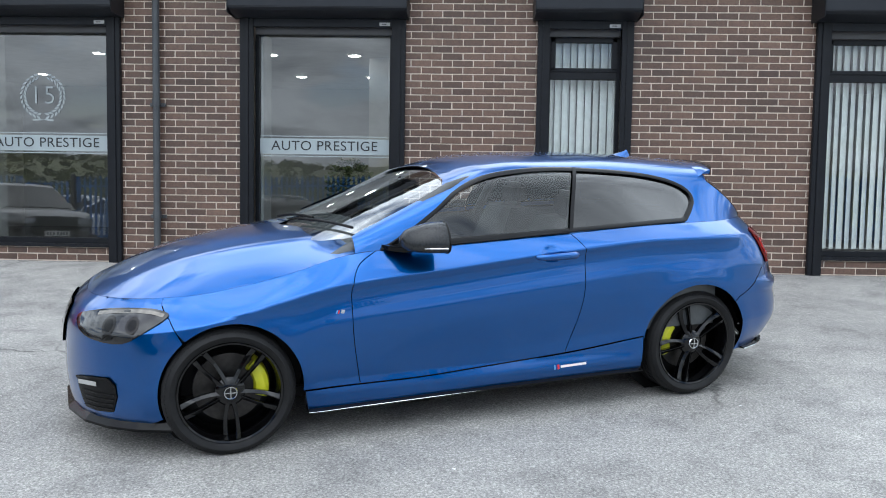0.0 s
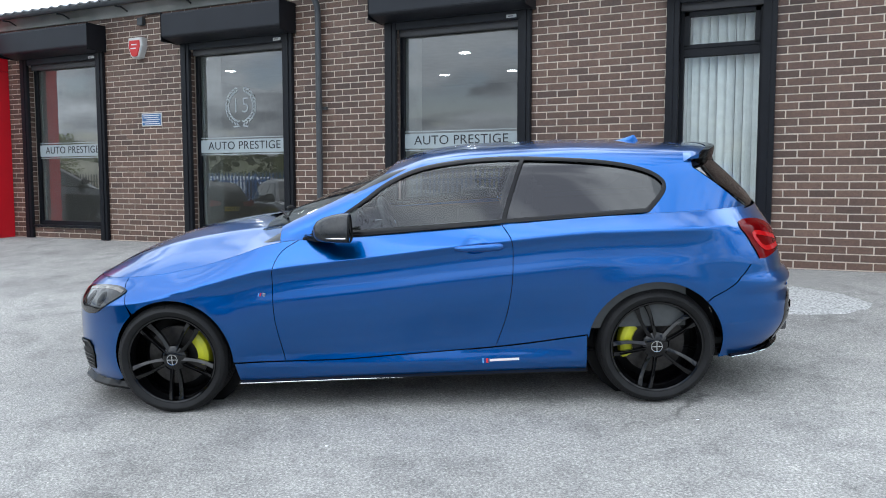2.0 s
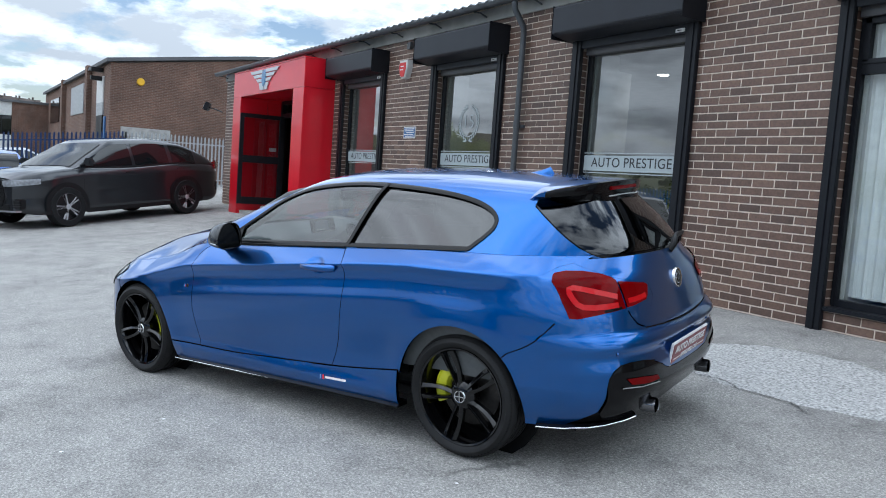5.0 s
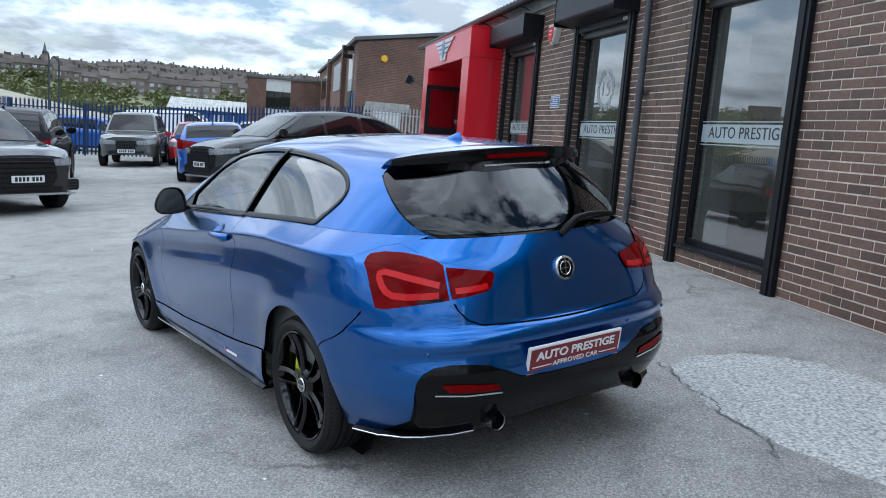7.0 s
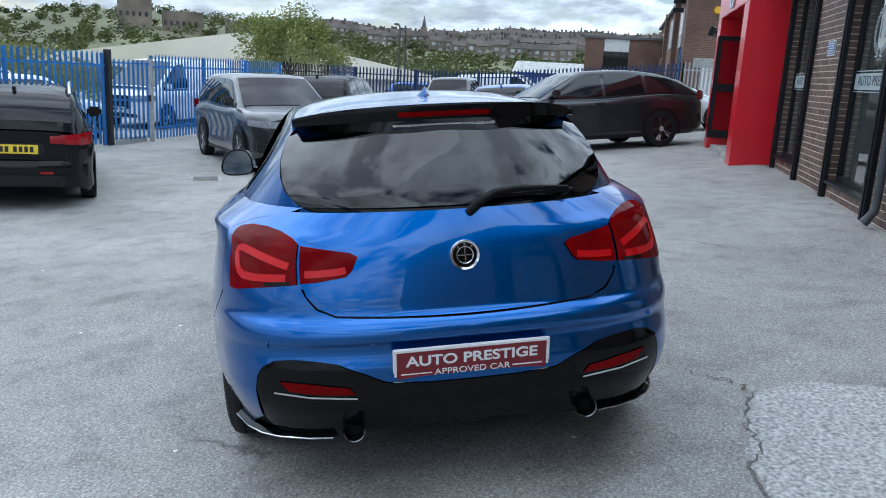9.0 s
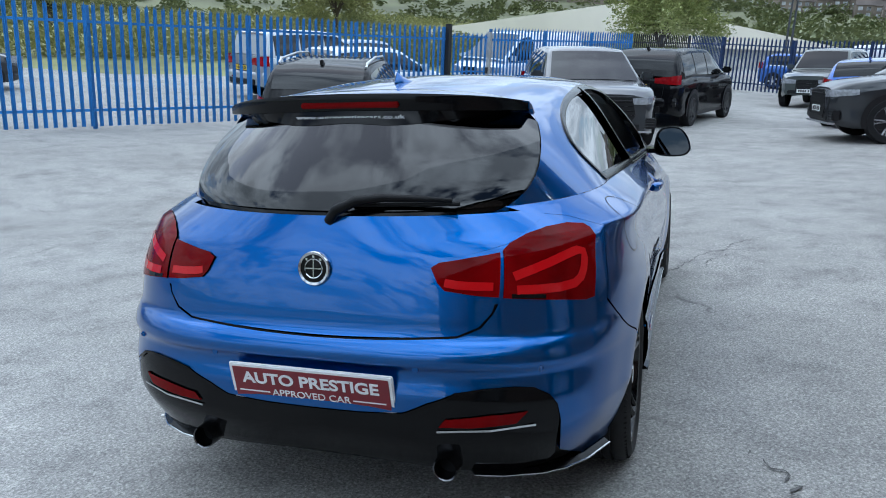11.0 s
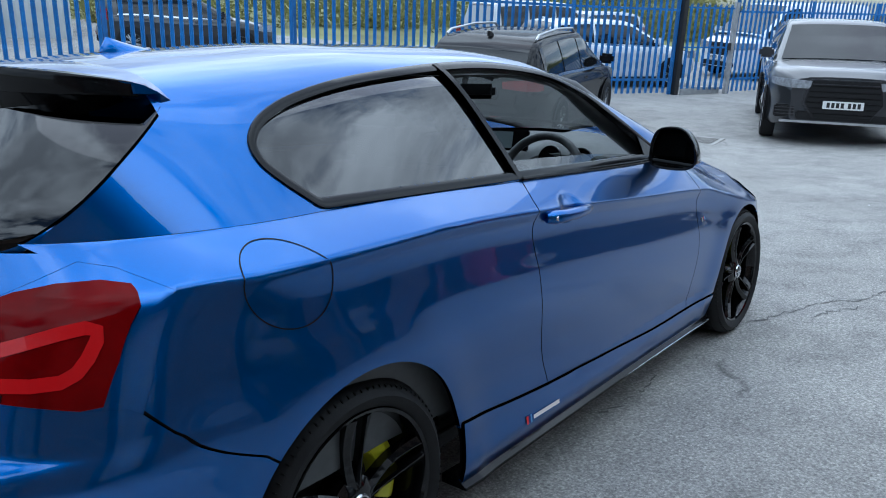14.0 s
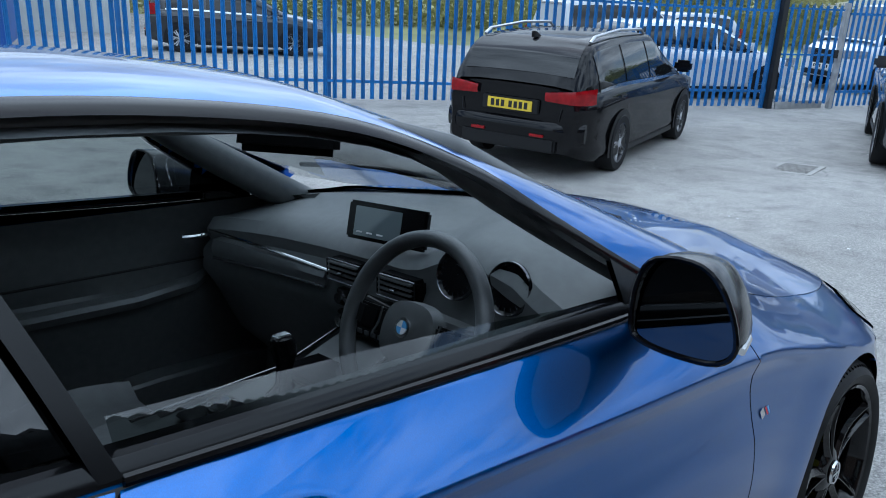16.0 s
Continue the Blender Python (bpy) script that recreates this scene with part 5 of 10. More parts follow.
    for name, poly in regions.items():
        both = name in ("front_bumper", "tailgate", "rear_bumper", "diffuser")
        lens = name in ("head_lamp", "tail_lamp", "inner_tail_lamp")
        fl = 0.007 if lens else 0.014
        off = 0.005 if lens else -0.0006 if name == "lamp_surround" else (0.007 if name == "side_skirt" else 0.0)
        if name == "front_bumper":
            made[name] = panel(name, [(p, z - float(crease(p))) for p, z in poly], lambda p, v: car_lower(p, v + crease(p)), paint[name], car, sides=(1, -1), flange=fl, centre=True, cell=(0.02, 0.0125))
        elif both:
            made[name] = panel(name, poly, car_lower, paint[name], car, sides=(1, -1), flange=fl, lift=off, label=labels.get(name, ""), centre=True)
        else:
            for s in (1, -1):
                if name in ("door", "front_wing", "rear_wing"):
                    # the sheet's rows follow the crease along the side
                    made[name, s] = panel(name, [(p, z - float(crease(p))) for p, z in poly], lambda p, v: door_skin(p, v + crease(p)), paint[name], car, sides=(s,), flange=fl, lift=off, cell=(0.012, 0.0083) if name == "door" else (0.03, 0.0125))
                else:
                    made[name, s] = panel(name, poly, car_lower, paint[name], car, sides=(s,), flange=0 if name == "lamp_surround" else fl, lift=off, label=labels.get(name, ""), inset=-0.010 if name == "lamp_surround" else 0.0021)
    # dark inner shell behind the shut lines
    inner = [(XR - C, 0.24), (XR - C, 1.0)] + xs(*[(x, 1.0) for x in (-1.95, -1.7, -1.4)]) + [(x, float(car_zt(x)) - 0.03) for x in np.linspace(-1.2, 0.7, 9)] + xs(*[(x, float(car_zt(x)) - 0.06) for x in (0.8, 1.0, 1.2, 1.4, 1.6, 1.8)]) \
        + [(XF + C, 0.60), (XF + C, 0.18)] + xs((1.75, 0.18), (1.69, 0.24)) + xs(*arc(1.33, 0.318, 0.345, -12, 186, 24)) + [(0.98, 0.2), (-0.96, 0.22)] + xs(*arc(-1.33, 0.318, 0.37, -6, 190, 24)) + xs((-1.74, 0.25))
    panel("inner_body", inner, car_lower, M_BLACKPLASTIC, car, sides=(1, -1), flange=0, lift=-0.016, centre=True, cell=(0.05, 0.05))
    # cabin shell
    dlo = [(0.56, 0.964), (0.30, 0.976), (-0.05, 0.989), (-0.50, 1.006), (-0.95, 1.024), (-1.22, 1.033), (-1.295, 1.035), (-1.325, 1.041), (-1.355, 1.066), (-1.398, 1.106), (-1.430, 1.150), (-1.425, 1.195), (-1.355, 1.241),
           (-1.215, 1.28), (-0.98, 1.315), (-0.60, 1.340), (-0.33, 1.335), (-0.08, 1.302), (0.10, 1.238), (0.24, 1.155), (0.38, 1.068), (0.50, 1.0)]
    dlo = [(x, z + 0.015 * min(1.0, max(0.0, (z - 1.15) / 0.12))) for x, z in dlo]
    dlo = smooth_loop(dlo, 5)
    hole = [(x, car_th(x, z=z)) for x, z in dlo]
    edge = [(float(car_edge(z)), car_th(float(car_edge(z)), z=z)) for z in (1.025, 1.05, 1.09, 1.13, 1.17, 1.21, 1.255)]
    ws = [(0.70, 0.70), (0.56, 0.668), (0.42, 0.640), (0.30, 0.614), (0.21, 0.594), (0.155, 0.560), (0.125, 0.48), (0.105, 0.3), (0.095, 0.15), (0.09, 0.0)]
    wsp = [(x, car_th(x, y=y) if y > 0 else math.pi / 2) for x, y in ws]
    outer = [(0.70, 0.0)] + wsp + [(-0.5, math.pi / 2), (-1.0, math.pi / 2), (-1.70, math.pi / 2)] + [(-1.69, car_th(-1.69, y=0.2)), (-1.65, car_th(-1.65, y=0.38)), (-1.60, car_th(-1.60, y=0.50))] \
        + edge[::-1] + [(-1.90, 0.0), (-1.6, 0.0), (-1.2, 0.0), (-0.6, 0.0), (0.0, 0.0), (0.4, 0.0)]
    k0 = min(range(len(hole)), key=lambda i: abs(hole[i][0] + 0.1) + hole[i][1])
    hole = hole[k0:] + hole[:k0]
    if area2(hole) * area2(outer) > 0:
        hole = hole[::-1]
    keyed = outer + [outer[-2]] + hole + [hole[0], outer[-2]]
    panel("cabin_shell", keyed, car_cabin, M_PAINT, car, sides=(1, -1), flange=0.0, inset=0, centre=True, cell=(0.03, 0.035), skip_flange=True)
    # black surrounds, glass and pillars
    inn = inset_poly([(x, z) for x, z in dlo], 0.020)
    for s in (1, -1):
        def ring_pt(q, lift, s=s):
            x, z = q
            v = car_cabin(x, car_th(x, z=z))
            return Vector((v[0], s * (v[1] + lift), v[2]))
        bm = bmesh.new()
        n = len(dlo)
        rows = []
        for i in range(n):
            rows.append([bm.verts.new(ring_pt(dlo[i], -0.006)), bm.verts.new(ring_pt(dlo[i], 0.006)), bm.verts.new(ring_pt(((dlo[i][0] + inn[i][0]) / 2, (dlo[i][1] + inn[i][1]) / 2), 0.008)),
                         bm.verts.new(ring_pt(inn[i], 0.003)), bm.verts.new(ring_pt(inn[i], -0.03))])
        for i in range(n):
            a, b = rows[i], rows[(i + 1) % n]
            for k in range(4):
                bm.faces.new((a[k], a[k + 1], b[k + 1], b[k]))
        bmesh.ops.recalc_face_normals(bm, faces=bm.faces)
        part("window_trim", bm, M_TRIMBLACK, car, "satin black window surround", smooth=True)
        # pillar between door glass and rear quarter glass
        bp = [(-0.520, 1.008), (-0.543, 1.008), (-0.673, 1.345), (-0.651, 1.347)]
        panel("pillar_trim", [(x, car_th(x, z=z)) for x, z in bp], car_cabin, M_TRIMBLACK, car, sides=(s,), flange=0.02, lift=0.007, inset=0)
        lean = [(x + (z - 1.0) * 0.385, z) for x, z in inn]
        door_glass, quarter_glass = ([(x - (z - 1.0) * 0.385, z) for x, z in half_plane(lean, 0, -0.530, k)] for k in (False, True))
        panel("quarter_glass", [(x, car_th(x, z=z)) for x, z in quarter_glass], car_cabin, M_TINT, car, sides=(s,), flange=0, lift=-0.010, inset=0, label="dark tinted quarter window")
        if s == 1:
            panel("door_glass", [(x, car_th(x, z=z)) for x, z in door_glass], car_cabin, M_GLASS_SIDE, made["door", s], sides=(s,), flange=0, lift=-0.006, inset=0, label="lightly tinted door window, closed")
        else:
            low = [(-0.515, 1.004), (0.0, 0.992), (0.52, 0.968)] + smooth_line([(0.46, 0.980), (0.30, 1.002), (0.0, 1.032), (-0.3, 1.052), (-0.515, 1.062)], 6)
            panel("door_glass", [(x, car_th(x, z=z)) for x, z in low], car_cabin, M_GLASS_SIDE, made["door", s], sides=(s,), flange=0, lift=-0.010, inset=0, label="door window wound almost fully down")
        # belt strip
        strip = [(x, float(car_zt(x)) + 0.0) for x in np.linspace(0.57, -0.52, 24)]
        tube("belt_strip", [Vector((x, s * (float(car_base(x)) + 0.001), z + 0.006)) for x, z in strip], 0.007, M_TRIMBLACK, car)
    # windscreen
    wpts = [(0.98, 0.0), (0.965, 0.2), (0.92, 0.42), (0.83, 0.58), (0.70, 0.70)] + ws[1:]
    panel("windscreen", wpts, car_screen, M_GLASS_CLEAR, car, sides=(1, -1), flange=0, inset=0, centre=True, cell=(0.05, 0.06), lift=-0.004, up=True)
    for ob in car.children_recursive:
        if ob.name.split(".")[0] in ("windscreen", "door_glass"):
            ob.visible_shadow = False
    # wiper tray
    wt = [(1.0, 0.0), (0.985, 0.2), (0.94, 0.42), (0.85, 0.59), (0.80, 0.635), (0.765, 0.63), (0.80, 0.58), (0.88, 0.40), (0.92, 0.2), (0.93, 0.0)]
    panel("wiper_tray", wt, lambda x, y: np.stack([x, y, 0.962 - 0.045 * (np.asarray(y) / 0.65) ** 2 + 0 * np.asarray(x)], -1), M_BLACKPLASTIC, car, sides=(1, -1), flange=0.02, inset=0, centre=True, cell=(0.05, 0.06), up=True)
    for x0, y0, x1, y1 in ((0.90, -0.42, 0.80, 0.20), (0.86, 0.10, 0.68, 0.64)):
        pts = []
        for i in range(9):
            f = i / 8
            x, y = x0 + (x1 - x0) * f, y0 + (y1 - y0) * f
            pts.append(Vector((x, y, float(car_screen(x, y)[2]) + 0.022)))
        w = tube("wiper_arm", pts, 0.008, M_BLACKPLASTIC, car)
    # bonnet
    panel("bonnet", [(0.69, 0.0), (XF, 0.0), (XF + C, 0.0), (XF + C, 1.0), (XF, 1.0), (0.69, 1.0)], car_bonnet, M_PAINT, car, sides=(1, -1), flange=0.008, inset=0.0012, centre=True, cell=(0.05, 0.05), up=True, vflange="t0")
    ps = np.linspace(0.72, XF + C, 40)
    panel("bonnet_shut_strip", [(p, edge_z(p) + 0.001) for p in ps] + [(p, edge_z(p) - 0.03) for p in ps[::-1]], car_lower, M_PAINT, car, sides=(1, -1), flange=0, inset=0, centre=True, lift=-0.002)
    # back window, its surround and the roof spoiler
    gl = [(0.0, 1.026), (0.5, 1.027), (0.90, 1.028), (0.955, 1.031), (0.978, 1.042), (0.990, 1.066), (0.993, 1.18), (0.993, 1.27), (0.985, 1.295), (0.95, 1.312), (0.5, 1.315), (0.0, 1.315)]
    panel("rear_window", gl, car_rear_glass, M_TINT_REAR, car, sides=(1, -1), flange=0.004, inset=0, centre=True, cell=(0.08, 0.03), lift=0.003, label="dark tinted back window", back=True)
    panel("rear_window_frame", [(0.0, 1.016), (1.0, 1.016), (1.0, 1.30), (0.92, 1.330), (0.0, 1.335)], car_rear_glass, M_GLOSSBLACK, car, sides=(1, -1), flange=0, inset=0, centre=True, cell=(0.08, 0.03), lift=-0.004, back=True)
    for s in (1, -1):
        panel("pillar_foot", [(0.93, 1.012), (1.0, 1.012), (1.0, 1.062), (0.990, 1.046), (0.970, 1.028)], car_rear_glass, M_PAINT, car, sides=(s,), flange=0, inset=0, cell=(0.03, 0.02), lift=0.001, back=True)
    nt = 41
    bm = bmesh.new()
    lip = bmesh.new()
    rows, lrows = [], []
    for i in range(nt):
        t = -1 + 2 * i / (nt - 1)
        a = abs(t)
        y = t * 0.548
        x0 = -1.60 + 0.045 * a ** 2.5
        x1 = -1.815 + 0.175 * a ** 3
        z0 = float(car_cabin(x0, car_th(x0, y=abs(y)) if a > 0.01 else math.pi / 2)[2])
        z1 = 1.352 - 0.026 * a ** 2.2
        zm = z0 + (z1 - z0) * 0.45 + 0.008
        th = 0.036 - 0.012 * a ** 3
        sec = [(x0, z0 + 0.001), ((x0 * 2 + x1) / 3, z0 * 2 / 3 + z1 / 3 + 0.006), ((x0 + 2 * x1) / 3, z0 / 3 + z1 * 2 / 3 + 0.006), (x1, z1), (x1 + 0.004, z1 - th), (x1 + 0.06, z1 - th - 0.014 + 0.012 * a ** 6), (x0 - 0.02, z0 - 0.08 + 0.055 * a ** 5)]
        rows.append([bm.verts.new((x, y, z)) for x, z in sec])
        e = 1 - 0.95 * a ** 6
        ls = [(x1 + 0.045 * e, z1 + 0.012 * e), (x1 - 0.006 * e, z1 + 0.014 * e), (x1 - 0.010 * e, z1 + 0.006 * e), (x1 - 0.006, z1 - th * 0.5), (x1 - 0.003, z1 - th - 0.003), (x1 + 0.012, z1 - th - 0.006), (x1 + 0.012, z1 - 0.008)]
        lrows.append([lip.verts.new((x, y * 0.995, z)) for x, z in ls])
    for rr, b in ((rows, bm), (lrows, lip)):
        for i in range(nt - 1):
            m = len(rr[i])
            for k in range(m):
                b.faces.new((rr[i][k], rr[i][(k + 1) % m], rr[i + 1][(k + 1) % m], rr[i + 1][k]))
        b.faces.new(rr[0])
        b.faces.new(rr[-1][::-1])
        bmesh.ops.recalc_face_normals(b, faces=b.faces)
    spoiler = part("roof_spoiler", bm, M_PAINT, car, smooth=True)
    part("spoiler_lip", lip, M_GLOSSBLACK, spoiler, "gloss black spoiler lip", smooth=True)
    under = bmesh.new()
    rows = []
    for i in range(nt):
        t = -1 + 2 * i / (nt - 1)
        a = abs(t)
        x1 = -1.815 + 0.175 * a ** 3
        z1 = 1.352 - 0.026 * a ** 2.2
        th = 0.036 - 0.012 * a ** 3
        y = t * 0.543
        zg = 1.268 + 0.005 * math.cos(t * 9) * (1 - a) + 0.032 * a ** 2.5
        g = car_rear_glass(t * 0.985, zg)
        g2 = car_rear_glass(t * 0.985, min(zg + 0.03, 1.308))
        rows.append([under.verts.new(v) for v in ((x1 + 0.002, y, z1 - th + 0.001), (x1 * 0.6 + float(g[0]) * 0.4, y * 0.6 + float(g[1]) * 0.4, (z1 - th) * 0.45 + zg * 0.55 + 0.006), (float(g[0]) - 0.006, float(g[1]), zg), (float(g2[0]) + 0.004, float(g2[1]), min(zg + 0.03, 1.308)))])
    for i in range(nt - 1):
        for k in range(3):
            under.faces.new((rows[i][k], rows[i][k + 1], rows[i + 1][k + 1], rows[i + 1][k]))
    bmesh.ops.recalc_face_normals(under, faces=under.faces)
    part("spoiler_underside", under, M_GLOSSBLACK, spoiler, smooth=True)
    bl = bmesh.new()
    cuboid(bl, (-1.826, -0.17, 1.320), (-1.80, 0.17, 1.339), 0.004)
    part("brake_light", bl, M_REDLAMP, spoiler, "red high brake light")
    lettering("window_web_lettering", "www.autoprestigecars.co.uk", 0.0125, M_WHITE, car, Matrix.Translation((-1.8235, 0, 1.292)) @ Euler((0, radians(-12), 0)).to_matrix().to_4x4() @ Euler((0, 0, radians(-90))).to_matrix().to_4x4(), 0.0006, width=0.38)
    # shark fin aerial
    bm = bmesh.new()
    ring_rows = []
    for i in range(9):
        f = i / 8
        x = -1.20 - 0.19 * f
        h = 0.058 * (f ** 1.5) * (1 - max(0, (f - 0.86) / 0.14) ** 2 * 0.85)
        w = 0.030 * math.sin(math.pi * min(1, 0.12 + f * 0.8)) + 0.004
        z = float(car_zc(x)) - 0.006
        ring_rows.append([bm.verts.new((x - 0.02 * k_, s_ * w * (1 - k_ ** 1.4), z + h * k_)) for s_, k_ in ((1, 0), (1, 0.35), (1, 0.7), (1, 0.94), (-1, 0.94), (-1, 0.7), (-1, 0.35), (-1, 0))])
    for i in range(8):
        for k in range(7):
            bm.faces.new((ring_rows[i][k], ring_rows[i][k + 1], ring_rows[i + 1][k + 1], ring_rows[i + 1][k]))
    bm.faces.new(ring_rows[-1])
    bmesh.ops.recalc_face_normals(bm, faces=bm.faces)
    part("roof_aerial", bm, M_PAINT, car, "blue shark fin aerial", smooth=True)
    return car, made




def wheel(parent, name, x, side, r, pair, caliper, w=0.225, rim_r=0.246):
    """One alloy wheel with five pairs of spokes; its outer face looks along +y before it is turned."""
    hub = new(name)
    hub.parent = parent
    hub.matrix_local = pose(x, side * 0.868, r, 0, 0, 0 if side > 0 else 180)
    h = w / 2
    c = -0.100
    bm = bmesh.new()
    prof = [(rim_r - 0.002, c + h - 0.018), (rim_r + 0.010, c + h - 0.002), (rim_r + 0.034, c + h + 0.006), (r - 0.022, c + h - 0.004), (r - 0.006, c + h - 0.020), (r, c + h - 0.036)]
    for g in (0.055, 0.02, -0.02, -0.055):
        prof += [(r, c + g + 0.006), (r - 0.008, c + g + 0.005), (r - 0.008, c + g - 0.005), (r, c + g - 0.006)]
    prof += [(r, c - h + 0.036), (r - 0.006, c - h + 0.020), (r - 0.022, c - h + 0.004), (rim_r + 0.034, c - h - 0.006), (rim_r - 0.002, c - h + 0.018)]
    revolve(bm, prof, 72)
    bmesh.ops.recalc_face_normals(bm, faces=bm.faces)
    part("tyre", bm, M_RUBBER, hub, "black low profile tyre", smooth=True)
    bm = bmesh.new()
    for k in range(90):
        a = 2 * math.pi * k / 90
        vs = cuboid(bm, (r - 0.006, c + 0.066, -0.0016), (r - 0.001, c + h - 0.006, 0.0016))
        m = Euler((0, a, 0)).to_matrix()
        for v in vs:
            v.co = m @ (v.co + Vector((-(v.co.y - c - 0.066) * 0.32, 0, 0)))
    part("tread_block", bm, M_BLACKPLASTIC, hub)
    bm = bmesh.new()
    revolve(bm, [(rim_r - 0.004, c + h - 0.020), (rim_r + 0.004, c + h - 0.010), (rim_r + 0.002, c + h - 0.004), (rim_r - 0.007, c + h - 0.008), (rim_r - 0.016, c + h - 0.03), (rim_r - 0.024, c + 0.03), (rim_r - 0.030, c - 0.06), (rim_r - 0.012, c - h + 0.02)], 72)
    bmesh.ops.recalc_face_normals(bm, faces=bm.faces)
    part("rim", bm, M_RIM, hub, smooth=True)
    # spokes
    for k in range(5):
        bm = bmesh.new()
        a0 = radians(pair + 72 * k)
        for s in (-1, 1):
            rows = []
            for i in range(9):
                f = i / 8
                rr = 0.046 + (rim_r - 0.012 - 0.046) * f
                da = s * (0.24 - 0.03 * f + 0.06 * math.sin(math.pi * f)) * (0.30 / (0.30 + 0.55 * f)) * (1 + 0.55 * f)
                wd = 0.0118 - 0.0035 * math.sin(math.pi * f) + 0.0025 * f
                y1 = -0.016 + 0.004 * f - 0.012 * math.sin(math.pi * f) + (0.012 * f)
                ring = []
                for dw, dy in ((-1, -0.003), (-0.55 * s - 0.15, 0.007), (-0.55 * s + 0.15, 0.007), (1, -0.003), (0.7, -0.032), (-0.7, -0.032)):
                    ang = a0 + da
                    px, pz = rr * math.cos(ang) - dw * wd * math.sin(ang), rr * math.sin(ang) + dw * wd * math.cos(ang)
                    ring.append(bm.verts.new((px, y1 + dy, pz)))
                rows.append(ring)
            for i in range(8):
                for q in range(6):
                    bm.faces.new((rows[i][q], rows[i][(q + 1) % 6], rows[i + 1][(q + 1) % 6], rows[i + 1][q]))
            bm.faces.new(rows[0]); bm.faces.new(rows[-1])
        bmesh.ops.recalc_face_normals(bm, faces=bm.faces)
        part("spoke", bm, M_RIM, hub)
    bm = bmesh.new()
    revolve(bm, [(0.001, -0.004), (0.030, -0.006), (0.055, -0.012), (0.072, -0.026), (0.072, -0.055), (0.001, -0.055)], 40)
    bmesh.ops.recalc_face_normals(bm, faces=bm.faces)
    centre = part("wheel_centre", bm, M_RIM, hub, smooth=True)
    bm = bmesh.new()
    revolve(bm, [(0.031, -0.008), (0.034, -0.003), (0.031, 0.002), (0.027, 0.001), (0.026, -0.006)], 40)
    bmesh.ops.recalc_face_normals(bm, faces=bm.faces)
    part("cap_ring", bm, M_CHROME, centre, "silver ring on the hub cap", smooth=True)
    bm = bmesh.new()
    cuboid(bm, (-0.026, -0.002, -0.0025), (0.026, 0.003, 0.0025)); cuboid(bm, (-0.0025, -0.002, -0.026), (0.0025, 0.003, 0.026))
    part("cap_cross", bm, M_CHROME, centre)
    for k in range(5):
        a = radians(pair + 36 + 72 * k)
        bm = bmesh.new()
        revolve(bm, [(0.001, -0.012), (0.008, -0.013), (0.010, -0.018), (0.010, -0.035)], 10)
        for v in bm.verts:
            v.co += Vector((0.056 * math.cos(a), -0.006, 0.056 * math.sin(a)))
        part("wheel_bolt", bm, M_BLACKPLASTIC, hub, smooth=True)
    bm = bmesh.new()
    revolve(bm, [(0.06, -0.10), (0.17, -0.10), (0.17, -0.122), (0.06, -0.122)], 48)
    bmesh.ops.recalc_face_normals(bm, faces=bm.faces)
    part("brake_disc", bm, M_DISC, hub, "steel brake disc")
    bm = bmesh.new()
    rows = []
    for i in range(11):
        a = radians(caliper - 33 + 66 * i / 10)
        e = 1 - 0.25 * abs(i - 5) / 5
        ring = [(0.118, -0.128), (0.118, -0.082), (0.128, -0.066 + 0.006 * e), (0.165, -0.058 + 0.008 * e), (0.188 * (0.97 + 0.03 * e), -0.066 + 0.006 * e), (0.196 * (0.97 + 0.03 * e), -0.09), (0.196, -0.128)]
        rows.append([bm.verts.new((q * math.cos(a), y, q * math.sin(a))) for q, y in ring])
    for i in range(10):
        for q in range(6):
            bm.faces.new((rows[i][q], rows[i][q + 1], rows[i + 1][q + 1], rows[i + 1][q]))
    bm.faces.new(rows[0]); bm.faces.new(rows[-1])
    bmesh.ops.recalc_face_normals(bm, faces=bm.faces)
    part("brake_caliper", bm, M_YELLOW, hub, "bright yellow brake caliper", bevel=0.002)
    # dark well behind
    bm = bmesh.new()
    revolve(bm, [(0.02, -0.20), (0.372, -0.20)], 24)
    rows = [[bm.verts.new((0.372 * math.cos(a), y, 0.372 * math.sin(a))) for y in (-0.21, -0.12, -0.055)] for a in np.linspace(radians(8), radians(172), 25)]
    for a, b in zip(rows, rows[1:]):
        for q in range(2):
            bm.faces.new((a[q], a[q + 1], b[q + 1], b[q]))
    part("arch_liner", bm, M_BLACKPLASTIC, hub)
    return hub


